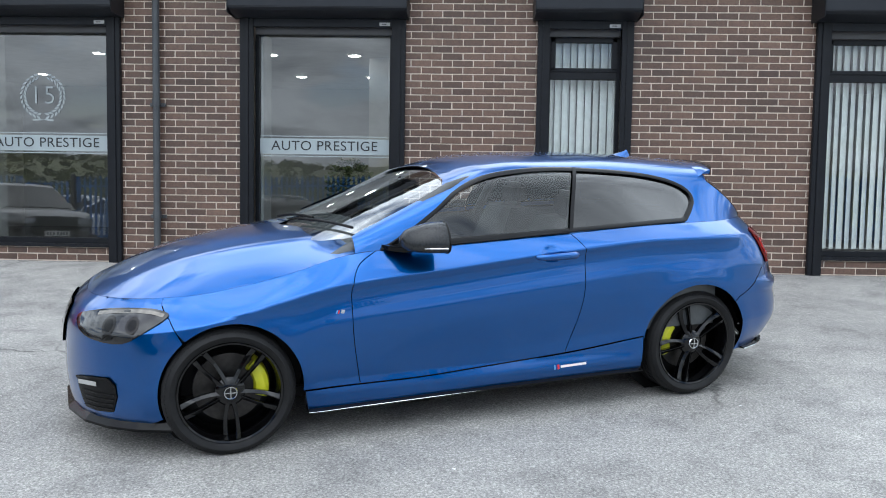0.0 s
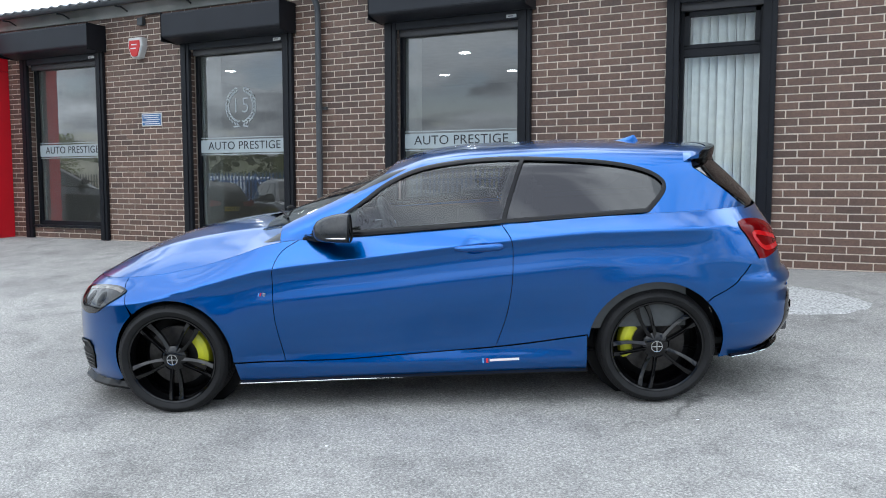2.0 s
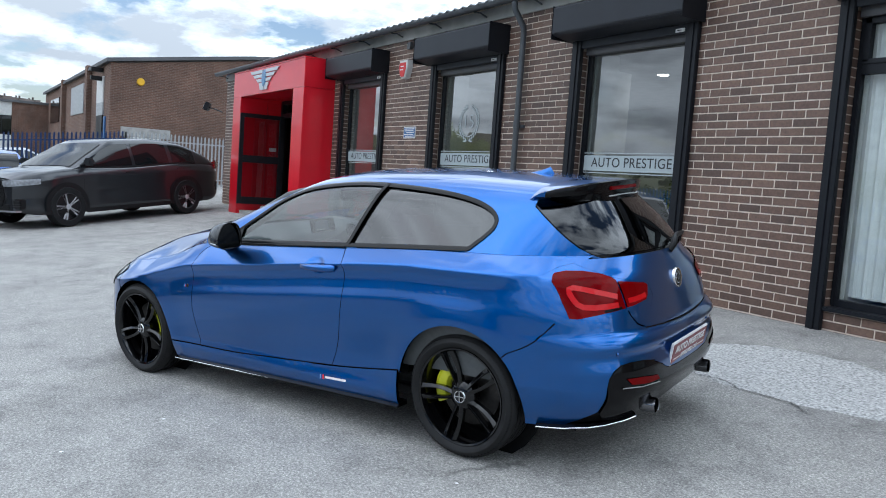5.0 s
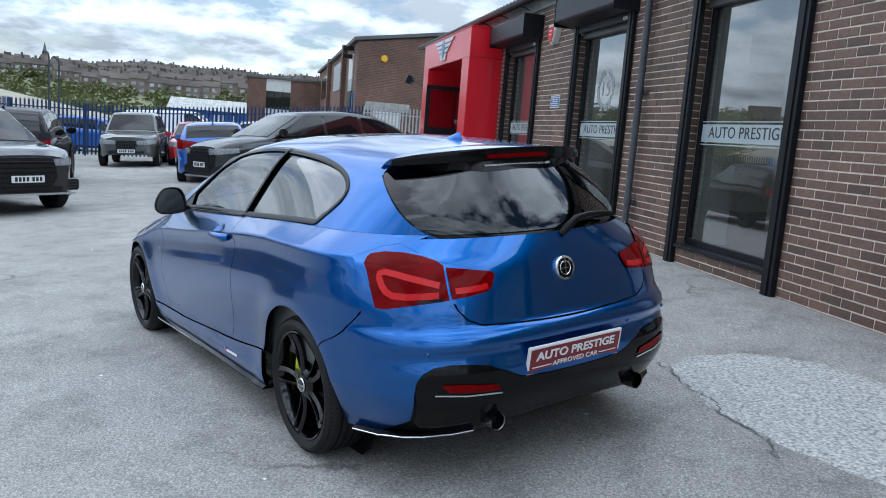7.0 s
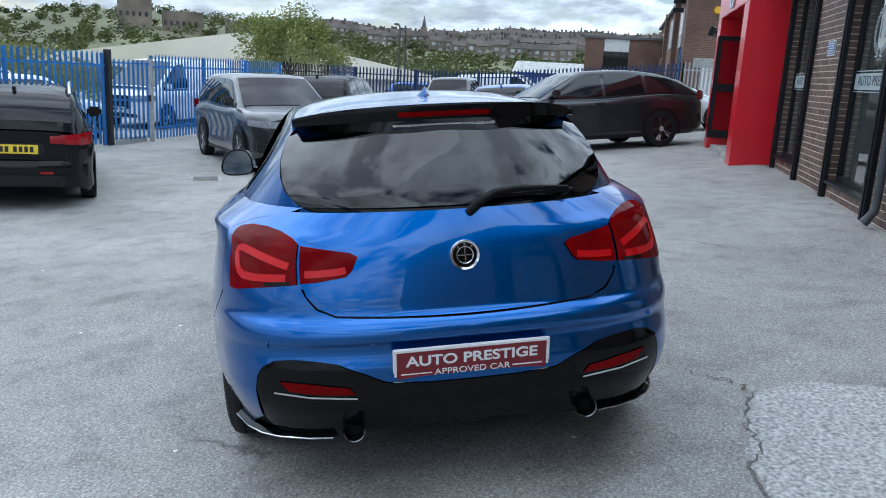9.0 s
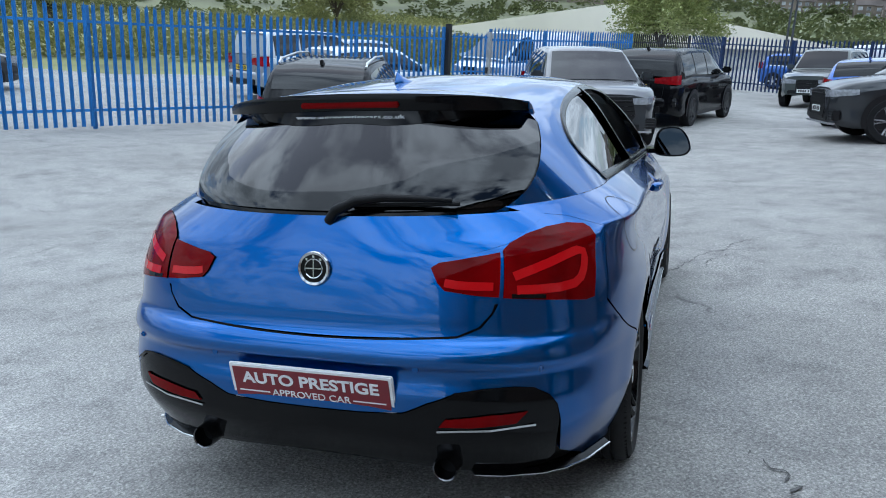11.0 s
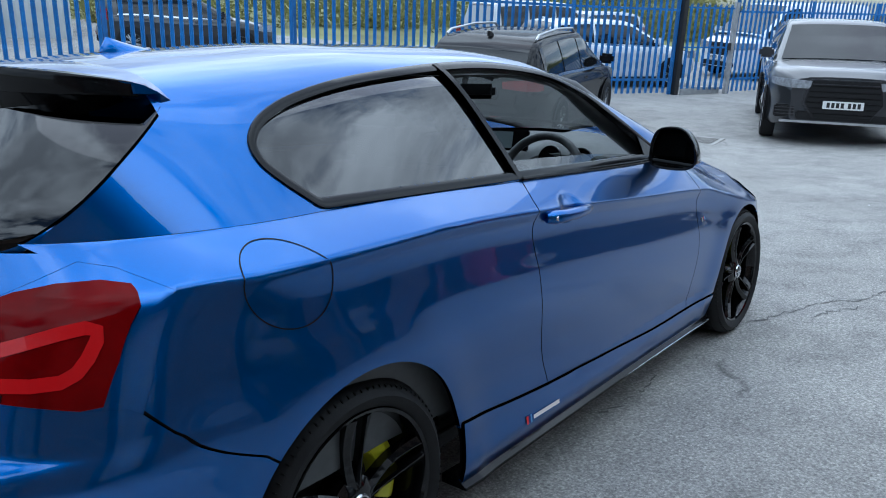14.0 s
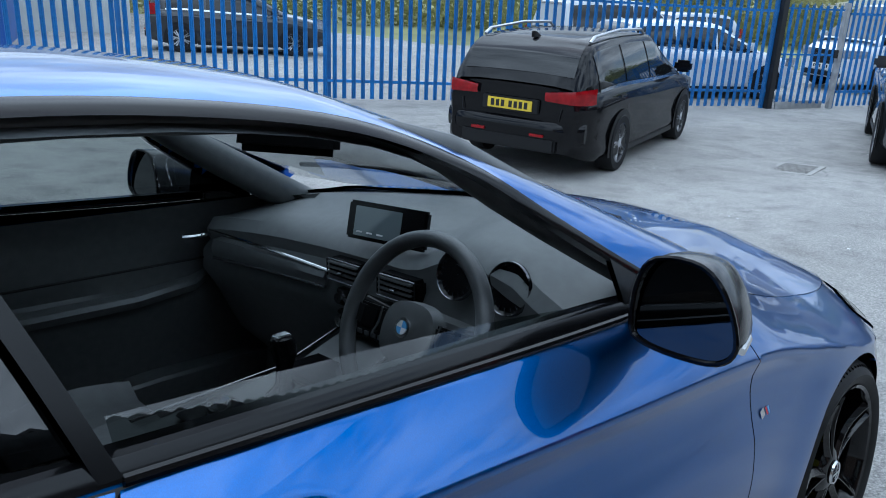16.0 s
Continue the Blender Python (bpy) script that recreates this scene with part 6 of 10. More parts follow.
def seam(name, pts, surf, width, material, parent, side, lift=0.0012, closed=False):
    bm = bmesh.new()
    n = len(pts)
    rows = []
    P = np.array(pts, float)
    A = surf(P[:, 0], P[:, 1])
    e = 2e-3
    N = np.cross(surf(P[:, 0] + e, P[:, 1]) - surf(P[:, 0] - e, P[:, 1]), surf(P[:, 0], P[:, 1] + e) - surf(P[:, 0], P[:, 1] - e))
    N /= np.linalg.norm(N, axis=1, keepdims=True) + 1e-12
    out = np.sign(A[:, 1:2] * N[:, 1:2] + 0.3 * np.sign(A[:, 0:1]) * N[:, 0:1] * (np.abs(A[:, 0:1]) > 1.5) + 0.3 * N[:, 2:3] + 1e-9)
    N = N * out
    for i in range(n):
        a, b = A[(i - 1) % n if closed else max(i - 1, 0)], A[(i + 1) % n if closed else min(i + 1, n - 1)]
        t = (b - a) / (np.linalg.norm(b - a) + 1e-9)
        w = np.cross(N[i], t) * width / 2
        rows.append([bm.verts.new(Vector((q[0], side * q[1], q[2]))) for q in (A[i] - w + N[i] * lift, A[i] + w + N[i] * lift)])
    for i in range(n if closed else n - 1):
        a, b = rows[i], rows[(i + 1) % n]
        bm.faces.new((a[0], a[1], b[1], b[0]))
    bmesh.ops.recalc_face_normals(bm, faces=bm.faces)
    return part(name, bm, material, parent)


def car_mirror(car, s):
    face = smooth_loop([(0.835, 0.985), (0.842, 1.06), (0.875, 1.104), (0.955, 1.106), (1.0, 1.06), (1.018, 0.995), (0.99, 0.962), (0.92, 0.955), (0.855, 0.962)], 4)
    cy, cz = 0.925, 1.03
    top = new("wing_mirror")
    top.parent = car
    bm = bmesh.new()
    rows = []
    for x, k, dz, dy in ((0.266, 0.93, 0, 0), (0.258, 0.975, 0, 0), (0.266, 1.0, 0, 0), (0.30, 0.99, 0, -0.004), (0.35, 0.93, -0.003, -0.013), (0.40, 0.82, -0.008, -0.026), (0.44, 0.64, -0.014, -0.04), (0.462, 0.35, -0.018, -0.05), (0.468, 0.03, -0.018, -0.052)):
        rows.append([bm.verts.new((x - 0.05 * (y - 0.835) + 0.03, s * (cy + dy + (y - cy) * k), cz + dz + (z - cz) * k)) for y, z in face])
    n = len(face)
    for i in range(len(rows) - 1):
        for q in range(n):
            bm.faces.new((rows[i][q], rows[i][(q + 1) % n], rows[i + 1][(q + 1) % n], rows[i + 1][q]))
    bmesh.ops.recalc_face_normals(bm, faces=bm.faces)
    part("mirror_housing", bm, M_CARBON, top, "dark carbon mirror cap", smooth=True)
    tube("mirror_bezel", [Vector((0.286 - 0.05 * (y - 0.835), s * (cy + (y - cy) * 0.985), cz + (z - cz) * 0.985)) for y, z in face + face[:1]], 0.0045, M_GLOSSBLACK, top, "gloss black mirror bezel", sides=6, caps=False)
    bm = bmesh.new()
    bm.faces.new([bm.verts.new((0.296 - 0.05 * (y - 0.835) + 0.10 * (z - cz), s * (cy + (y - cy) * 0.935), cz + (z - cz) * 0.935)) for y, z in face])
    part("mirror_glass", bm, M_MIRROR, top, "mirror glass")
    tube("indicator", [Vector((x, s * y, 0.985 + 0.02 * (y - 0.86))) for x, y in ((0.475, 0.86), (0.455, 0.925), (0.41, 0.972), (0.35, 1.003), (0.29, 1.020))], 0.006, M_CHROME, top, "silver strip on the mirror")
    bm = bmesh.new()
    rows = []
    for y, x0, x1, z0, z1 in ((0.76, 0.57, 0.40, 0.958, 0.985), (0.82, 0.54, 0.40, 0.958, 0.983), (0.89, 0.48, 0.36, 0.957, 0.985)):
        rows.append([bm.verts.new((a, s * y, b)) for a, b in ((x0, z0), (x0, z1), (x1, z1), (x1, z0))])
    for i in range(2):
        for q in range(4):
            bm.faces.new((rows[i][q], rows[i][(q + 1) % 4], rows[i + 1][(q + 1) % 4], rows[i + 1][q]))
    bm.faces.new(rows[0]); bm.faces.new(rows[-1])
    bmesh.ops.recalc_face_normals(bm, faces=bm.faces)
    part("mirror_arm", bm, M_GLOSSBLACK, top, bevel=0.004)
    # triangle in the corner of the window
    tri = [(0.56, 0.966), (0.36, 0.976), (0.355, 1.072), (0.42, 1.042), (0.50, 0.998)]
    panel("corner_trim", [(x, car_th(x, z=z)) for x, z in tri], car_cabin, M_GLOSSBLACK, top, sides=(s,), flange=0.01, lift=0.005, inset=0)


def red_plate(car):
    top = new("dealer_plate")
    top.parent = car
    top.matrix_local = Matrix.Translation((-2.196, 0, 0.520)) @ Euler((0, radians(-11), 0)).to_matrix().to_4x4() @ Euler((0, 0, radians(-90))).to_matrix().to_4x4()
    box_part("plate_back", (-0.268, -0.004, -0.062), (0.268, 0.008, 0.062), M_WHITE, top, 0.003, "white plate edge")
    box_part("plate_face", (-0.256, -0.0065, -0.051), (0.256, -0.003, 0.051), M_MAROON, top, 0.001, "maroon plate face")
    lettering("plate_lettering", "AUTO PRESTIGE", 0.036, M_WHITE, top, pose(0, -0.0075, 0.016), width=0.45, bold=0.0012)
    lettering("plate_lettering", "APPROVED CAR", 0.022, M_WHITE, top, pose(0, -0.0075, -0.029), width=0.26, bold=0.0)
    for x in (-0.19, 0.19):
        box_part("plate_line", (x - 0.052, -0.0078, -0.031), (x + 0.052, -0.0066, -0.027), M_WHITE, top, 0)
    return top


def roundel(car, m, r):
    top = new("badge")
    top.parent = car
    top.matrix_local = m
    bm = bmesh.new()
    revolve(bm, [(0.001, 0.004), (r * 0.80, 0.004), (r * 0.80, 0.009), (r * 0.93, 0.011), (r, 0.006), (r, -0.006)], 48)
    part("badge_rim", bm, M_CHROME, top, "chrome ring", smooth=True)
    bm = bmesh.new()
    revolve(bm, [(0.001, 0.0085), (r * 0.78, 0.0075), (r * 0.80, 0.002)], 48)
    part("badge_disc", bm, M_GLOSSBLACK, top, "black disc", smooth=True)
    bm = bmesh.new()
    revolve(bm, [(r * 0.50, 0.0085), (r * 0.55, 0.010), (r * 0.57, 0.0085)], 40)
    cuboid(bm, (-r * 0.5, 0.006, -r * 0.03), (r * 0.5, 0.010, r * 0.03)); cuboid(bm, (-r * 0.03, 0.006, -r * 0.5), (r * 0.03, 0.010, r * 0.5))
    for a in (50, 90, 130):
        cuboid(bm, (r * 0.67 * math.cos(radians(a)) - r * 0.06, 0.006, r * 0.67 * math.sin(radians(a)) - r * 0.07), (r * 0.67 * math.cos(radians(a)) + r * 0.06, 0.0095, r * 0.67 * math.sin(radians(a)) + r * 0.07))
    part("badge_lines", bm, M_CHROME, top)


def car_outside(car, made):
    wheel(car, "front_wheel", 1.340, 1, 0.316, -90, 165)
    wheel(car, "front_wheel", 1.340, -1, 0.316, -66, 15)
    wheel(car, "rear_wheel", -1.340, 1, 0.316, 142, 10)
    wheel(car, "rear_wheel", -1.340, -1, 0.316, 20, 170)
    for s in (1, -1):
        car_mirror(car, s)
        door = made["door", s]
        # handle
        def hp(x, dz, lift):
            z = 0.892 + 0.012 * (-x - 0.28) + dz
            v = car_lower(x, z)
            return Vector((v[0], s * (v[1] + lift), v[2]))
        pts = [hp(x, 0, l) for x, l in ((-0.272, 0.004), (-0.285, 0.016), (-0.33, 0.027), (-0.39, 0.030), (-0.45, 0.027), (-0.50, 0.018), (-0.520, 0.004))]
        h = tube("door_handle", pts, [0.010, 0.014, 0.017, 0.0195, 0.0195, 0.022, 0.016], M_PAINT, door, sides=12)
        if s == -1:
            bm = bmesh.new()
            revolve(bm, [(0.001, 0.004), (0.008, 0.004), (0.0095, 0.0)], 16)
            k = part("door_lock", bm, M_CHROME, door, "silver key lock")
            k.matrix_local = Matrix.Translation(hp(-0.503, 0, 0.034)) @ pose(0, 0, 0, 0, 0, 180)
        # black side blade with its bright edge
        bm = bmesh.new()
        rows = []
        for i in range(25):
            x = 0.965 - 1.93 * i / 24
            z = 0.172 - 0.001 + 0.030 * (i / 24)
            y = float(car_lower(x, z + 0.01)[1])
            rows.append([bm.verts.new((x, s * yy, zz)) for yy, zz in ((y - 0.06, z + 0.02), (y + 0.004, z + 0.014), (y + 0.026, z + 0.002), (y + 0.027, z - 0.006), (y - 0.06, z - 0.006))])
        for i in range(24):
            for q in range(5):
                bm.faces.new((rows[i][q], rows[i][(q + 1) % 5], rows[i + 1][(q + 1) % 5], rows[i + 1][q]))
        bm.faces.new(rows[0]); bm.faces.new(rows[-1])
        bmesh.ops.recalc_face_normals(bm, faces=bm.faces)
        blade = part("skirt_blade", bm, M_GLOSSBLACK, made["side_skirt", s], "gloss black skirt blade")
        # thin chrome-coloured bar along the blade's outer edge
        tube("blade_edge", [Vector((0.965 - 1.93 * i / 24, s * (float(car_lower(0.965 - 1.93 * i / 24, 0.19)[1]) + 0.026), 0.170 + 0.030 * (i / 24))) for i in range(25)], 0.0022, M_CHROME, blade, "thin bright edge", sides=5)
        # bars in place of the sticker on the skirt
        for k, (mm, w) in enumerate(((M_STRIPE_B, 0.008), (M_STRIPE_D, 0.008), (M_STRIPE_R, 0.012), (M_WHITE, 0.16))):
            x0 = (-0.395 if s > 0 else -0.605) - 0.010 * k if k < 3 else -0.435
            pts = [(x0 - w * i / 6, 0.268 + 0.03 * (-(x0 - w * i / 6) - 0.4)) for i in range(7)]
            seam("skirt_sticker", pts, car_lower, 0.026 if k < 3 else 0.013, mm, made["side_skirt", s], s, 0.0095)
        # small wing badge
        for k, mm in enumerate((M_STRIPE_B, M_STRIPE_R, M_CHROME)):
            seam("wing_badge", [(0.822 - 0.010 * k - 0.010 * (k == 2), 0.664), (0.816 - 0.010 * k - 0.010 * (k == 2), 0.682)], car_lower, 0.006 + 0.012 * (k == 2), mm, made["front_wing", s], s, 0.0025)
        # rear corner lip, exhaust, reflector
        lip = rear((0.74, 0.24), (0.70, 0.24), (0.64, 0.245), (0.54, 0.25), (0.46, 0.255))
        lp = [car_lower(car_p(-1.74, 0.235), 0.235), car_lower(car_p(-1.86, 0.235), 0.235)] + [car_lower(p, z) for p, z in lip]
        bm = bmesh.new()
        rows = []
        for v in lp:
            o = Vector((v[0] + 0.0, s * v[1], v[2]))
            d = Vector((v[0] + 1.5, s * v[1] * 0.9, 0)).normalized()
            rows.append([bm.verts.new(q) for q in (o - d * 0.10 + Vector((0, 0, 0.012)), o + d * 0.012 + Vector((0, 0, 0.012)), o + d * 0.030, o - d * 0.10 - Vector((0, 0, 0.01)))])
        for i in range(len(rows) - 1):
            for q in range(4):
                bm.faces.new((rows[i][q], rows[i][(q + 1) % 4], rows[i + 1][(q + 1) % 4], rows[i + 1][q]))
        bm.faces.new(rows[0]); bm.faces.new(rows[-1])
        bmesh.ops.recalc_face_normals(bm, faces=bm.faces)
        part("bumper_lip", bm, M_GLOSSBLACK, made["rear_bumper"], "gloss black corner lip")
        # the same chrome-coloured bar round the corner lip
        tube("lip_edge", [r_ for r_ in [Vector((v[0], s * v[1], v[2])) + Vector((v[0] + 1.5, s * v[1] * 0.9, 0)).normalized() * 0.030 for v in lp]], 0.003, M_CHROME, made["rear_bumper"], "thin bright edge", sides=5)
        bm = bmesh.new()
        revolve(bm, [(0.033, 0.0), (0.036, -0.003), (0.038, 0.01), (0.037, 0.16), (0.033, 0.16), (0.033, 0.0)], 32)
        bmesh.ops.recalc_face_normals(bm, faces=bm.faces)
        pipe = part("exhaust_tip", bm, M_DARKCHROME, car, "dark chrome exhaust tip", smooth=True)
        pipe.matrix_local = pose(-2.180, s * 0.408, 0.300, 0, 0, -90)
        bm = bmesh.new()
        revolve(bm, [(0.001, 0.05), (0.0335, 0.05)], 24)
        ex = part("exhaust_inside", bm, M_BLACKPLASTIC, pipe)
        ref = rear((0.64, 0.482), (0.54, 0.475), (0.415, 0.458), (0.395, 0.434), (0.49, 0.436), (0.61, 0.449))
        panel("reflector", ref, car_lower, M_REDLAMP, made["diffuser"], sides=(s,), flange=0.01, lift=0.006, inset=0, label="red bumper reflector")
        seam("reflector_trim", rear((0.66, 0.440), (0.54, 0.428), (0.39, 0.419)), car_lower, 0.006, M_CHROME, made["diffuser"], s, 0.006)
        seam("diffuser_edge", rear((0.70, 0.512), (0.655, 0.543), (0.60, 0.550), (0.52, 0.545), (0.44, 0.532)), car_lower, 0.007, M_GLOSSBLACK, made["diffuser"], s, 0.008)
        # light guides in the tail lamps
        seam("light_guide", [(-2.215, 0.850), (-2.13, 0.866), (-2.05, 0.880), (-1.97, 0.894), (-1.915, 0.901), (-1.885, 0.895), (-1.880, 0.878), (-1.893, 0.850), (-1.915, 0.828), (-1.953, 0.815), (-2.03, 0.811), (-2.12, 0.812), (-2.215, 0.814)], car_lower, 0.026, M_REDBRIGHT, made["tail_lamp", s], s, 0.0065)
        seam("light_guide", [(-2.30, 0.826), (-2.36, 0.828), (-2.42, 0.832), (-2.455, 0.838)], car_lower, 0.024, M_REDBRIGHT, made["inner_tail_lamp", s], s, 0.0065)
        seam("smoked_strip", [(-2.10, 0.791), (-2.17, 0.795), (-2.24, 0.799)], car_lower, 0.012, M_GLOSSBLACK, made["tail_lamp", s], s, 0.0068)
        # fog lamp intake and headlamp insides
        fog = [(2.248, 0.368), (2.10, 0.390), (1.945, 0.402), (1.890, 0.370), (1.883, 0.310), (1.925, 0.228), (2.06, 0.216), (2.178, 0.218), (2.215, 0.29)]
        fg = panel("fog_intake", fog, car_lower, M_BLACKPLASTIC, made["front_bumper"], sides=(s,), flange=0.008, lift=0.005, inset=0, label="black intake grille")
        seam("fog_lamp", [(2.215, 0.347), (2.15, 0.354), (2.08, 0.360), (2.03, 0.362)], car_lower, 0.022, M_LENSBRIGHT, fg, s, 0.010)
        seam("intake_brow", [(2.24, 0.366), (2.10, 0.386), (1.945, 0.397), (1.893, 0.366)], car_lower, 0.010, M_GLOSSBLACK, fg, s, 0.012)
        for k in range(4):
            seam("intake_slat", [(1.925 - 0.01 * k, 0.245 + 0.025 * k), (2.05, 0.238 + 0.026 * k), (2.18, 0.236 + 0.026 * k)], car_lower, 0.007, M_GLOSSBLACK, fg, s, 0.010)
        for cx, cz, rr in ((1.965, 0.640, 0.040), (1.80, 0.650, 0.034)):
            disc = [(cx + rr * 1.25 * math.cos(a), cz + rr * math.sin(a)) for a in np.linspace(0, 6.28, 17)[:-1]]
            panel("projector", disc, car_lower, M_PROJECTOR, made["head_lamp", s], sides=(s,), flange=0, lift=0.0062, inset=0)
            disc = [(cx + rr * 0.8 * math.cos(a), cz + rr * 0.65 * math.sin(a)) for a in np.linspace(0, 6.28, 17)[:-1]]
            panel("lamp_lens", disc, car_lower, M_GLOSSBLACK, made["head_lamp", s], sides=(s,), flange=0, lift=0.0072, inset=0)
        seam("lamp_brow", [(1.625, 0.692), (1.70, 0.702), (1.80, 0.704), (1.96, 0.694), (2.10, 0.678)], car_lower, 0.022, M_LAMPINNER, made["head_lamp", s], s, 0.0065)
        # front lip
        pts = [car_lower(p[0], 0.17) for p in front((0.0, 0.17), (0.3, 0.17), (0.5, 0.17), (0.62, 0.17), (0.70, 0.17), (0.76, 0.17))] + [car_lower(car_p(x, 0.17), 0.17) for x in (1.82, 1.74, 1.68)]
        bm = bmesh.new()
        rows = []
        for i, v in enumerate(pts):
            o = Vector((v[0], s * v[1], 0.155))
            d = Vector((v[0] - 1.2, s * v[1] * 0.8, 0)).normalized()
            k = 0.02 * (1 - i / 8) + 0.02
            rows.append([bm.verts.new(q) for q in (o - d * 0.08 + Vector((0, 0, 0.03)), o + d * 0.004 + Vector((0, 0, 0.03)), o + d * k, o + d * k - Vector((0, 0, 0.012)), o - d * 0.08 - Vector((0, 0, 0.012)))])
        for i in range(len(rows) - 1):
            for q in range(5):
                bm.faces.new((rows[i][q], rows[i][(q + 1) % 5], rows[i + 1][(q + 1) % 5], rows[i + 1][q]))
        bm.faces.new(rows[0]); bm.faces.new(rows[-1])
        bmesh.ops.recalc_face_normals(bm, faces=bm.faces)
        part("front_lip", bm, M_GLOSSBLACK, made["front_bumper"], "gloss black front splitter")
        # kidney grille half with its bars
        kid = front((0.03, 0.66), (0.18, 0.665), (0.225, 0.62), (0.21, 0.50), (0.16, 0.46), (0.035, 0.46))
        kd = panel("kidney_grille", kid, car_lower, M_GLOSSBLACK, made["front_bumper"], sides=(s,), flange=0.02, lift=0.012, inset=0)
        for k in range(6):
            y = 0.055 + 0.026 * k
            seam("grille_bar", front((y, 0.64), (y, 0.56), (y, 0.48)), car_lower, 0.008, M_DARKCHROME, kd, s, 0.02)
    # filler flap on the right
    fl = [(-1.515 + 0.108 * math.cos(a) - 0.012 * math.sin(a), 0.915 + 0.090 * math.sin(a)) for a in np.linspace(0, 2 * math.pi, 49)[:-1]]
    seam("filler_flap", [(car_p(x, z), z) for x, z in fl], car_lower, 0.003, M_BLACKPLASTIC, made["rear_wing", -1], -1, 0.001, closed=True)
    red_plate(car)
    roundel(car, pose(-2.122, 0, 0.866, 0, 0, 90) @ pose(0, 0, 0, 8, 0, 0), 0.053)
    # rear wiper
    top = new("rear_wiper")
    top.parent = car
    pts = [Vector((-2.07, -0.03, 1.0)), Vector((-2.085, -0.06, 1.035)), Vector((-2.068, -0.12, 1.062)), Vector((-2.05, -0.20, 1.07)), Vector((-2.035, -0.30, 1.067)), Vector((-2.015, -0.40, 1.061))]
    tube("wiper_arm", pts, [0.016, 0.017, 0.015, 0.012, 0.010, 0.006], M_BLACKPLASTIC, top, sides=10)
    tube("wiper_blade", [Vector((-2.045, -0.10, 1.046)), Vector((-2.032, -0.25, 1.05)), Vector((-2.005, -0.42, 1.05))], 0.007, M_BLACKPLASTIC, top)
    for y in (-0.67, -0.33, 0.33, 0.67):
        p = car_py(abs(y), 0.60)
        v = car_lower(p, 0.60)
        bm = bmesh.new()
        revolve(bm, [(0.001, 0.002), (0.009, 0.002), (0.010, -0.004)], 16)
        k = part("parking_sensor", bm, M_PAINT, made["rear_bumper"])
        k.matrix_local = Matrix.Translation((v[0] - 0.001, math.copysign(v[1], y), v[2])) @ pose(0, 0, 0, 0, 0, 90 + (25 if abs(y) > 0.5 else 0) * (1 if y > 0 else -1))
    # underside
    box_part("underbody", (-1.9, -0.70, 0.20), (1.85, 0.70, 0.26), M_BLACKPLASTIC, car, 0.01)


M_CARBON = mat("carbon_cap", (0.018, 0.019, 0.020), 0.25, coat=0.25, spec=0.35, var=0.35, scale=120)
M_MIRROR = mat("mirror_glass", (0.07, 0.075, 0.08), 0.01, 1.0)
M_MAROON = mat("maroon_plate", (0.17, 0.006, 0.014), 0.4, coat=0.2, var=0.1, scale=20)
M_STRIPE_B = mat("light_blue_stripe", (0.10, 0.35, 0.70), 0.5)
M_STRIPE_D = mat("dark_blue_stripe", (0.01, 0.03, 0.20), 0.5)
M_STRIPE_R = mat("red_stripe", (0.60, 0.02, 0.03), 0.5)
M_PROJECTOR = mat("smoked_projector", (0.020, 0.019, 0.018), 0.12, 0.5)
M_LAMPINNER = mat("bronze_lamp_inside", (0.16, 0.145, 0.125), 0.25, 0.5, coat=0.5, var=0.4, scale=30)
M_DARKCHROME = mat("dark_chrome", (0.18, 0.18, 0.19), 0.15, 1.0)
M_REDBRIGHT = mat("bright_red_guide", (0.46, 0.003, 0.005), 0.15, spec=0.3)
M_LENSBRIGHT = mat("pale_lamp_insert", (0.45, 0.45, 0.43), 0.2, 0.2, coat=0.5)
M_TRIM_DARK = mat("dark_soft_trim", (0.065, 0.070, 0.072), 0.42, var=0.12, scale=40, bump=0.06, bscale=500)
M_LEATHER = mat("black_leather", (0.080, 0.085, 0.088), 0.36, var=0.15, scale=25, bump=0.12, bscale=220)
M_DASH = mat("grained_dashboard", (0.095, 0.102, 0.104), 0.45, var=0.10, scale=40, bump=0.06, bscale=500)
# the grey that the dark screen reflects, put into its base colour
M_SCREEN = mat("screen_reflection_grey", (0.14, 0.17, 0.18), 0.08, coat=0.7)


def loft(bm, rows, closed=True, ends=True):
    R = [[bm.verts.new(v) for v in r] for r in rows]
    n = len(R[0])
    for i in range(len(R) - 1):
        for q in range(n if closed else n - 1):
            bm.faces.new((R[i][q], R[i][(q + 1) % n], R[i + 1][(q + 1) % n], R[i + 1][q]))
    if ends and closed:
        bm.faces.new(R[0]); bm.faces.new(R[-1])
    bmesh.ops.recalc_face_normals(bm, faces=bm.faces)
    return R


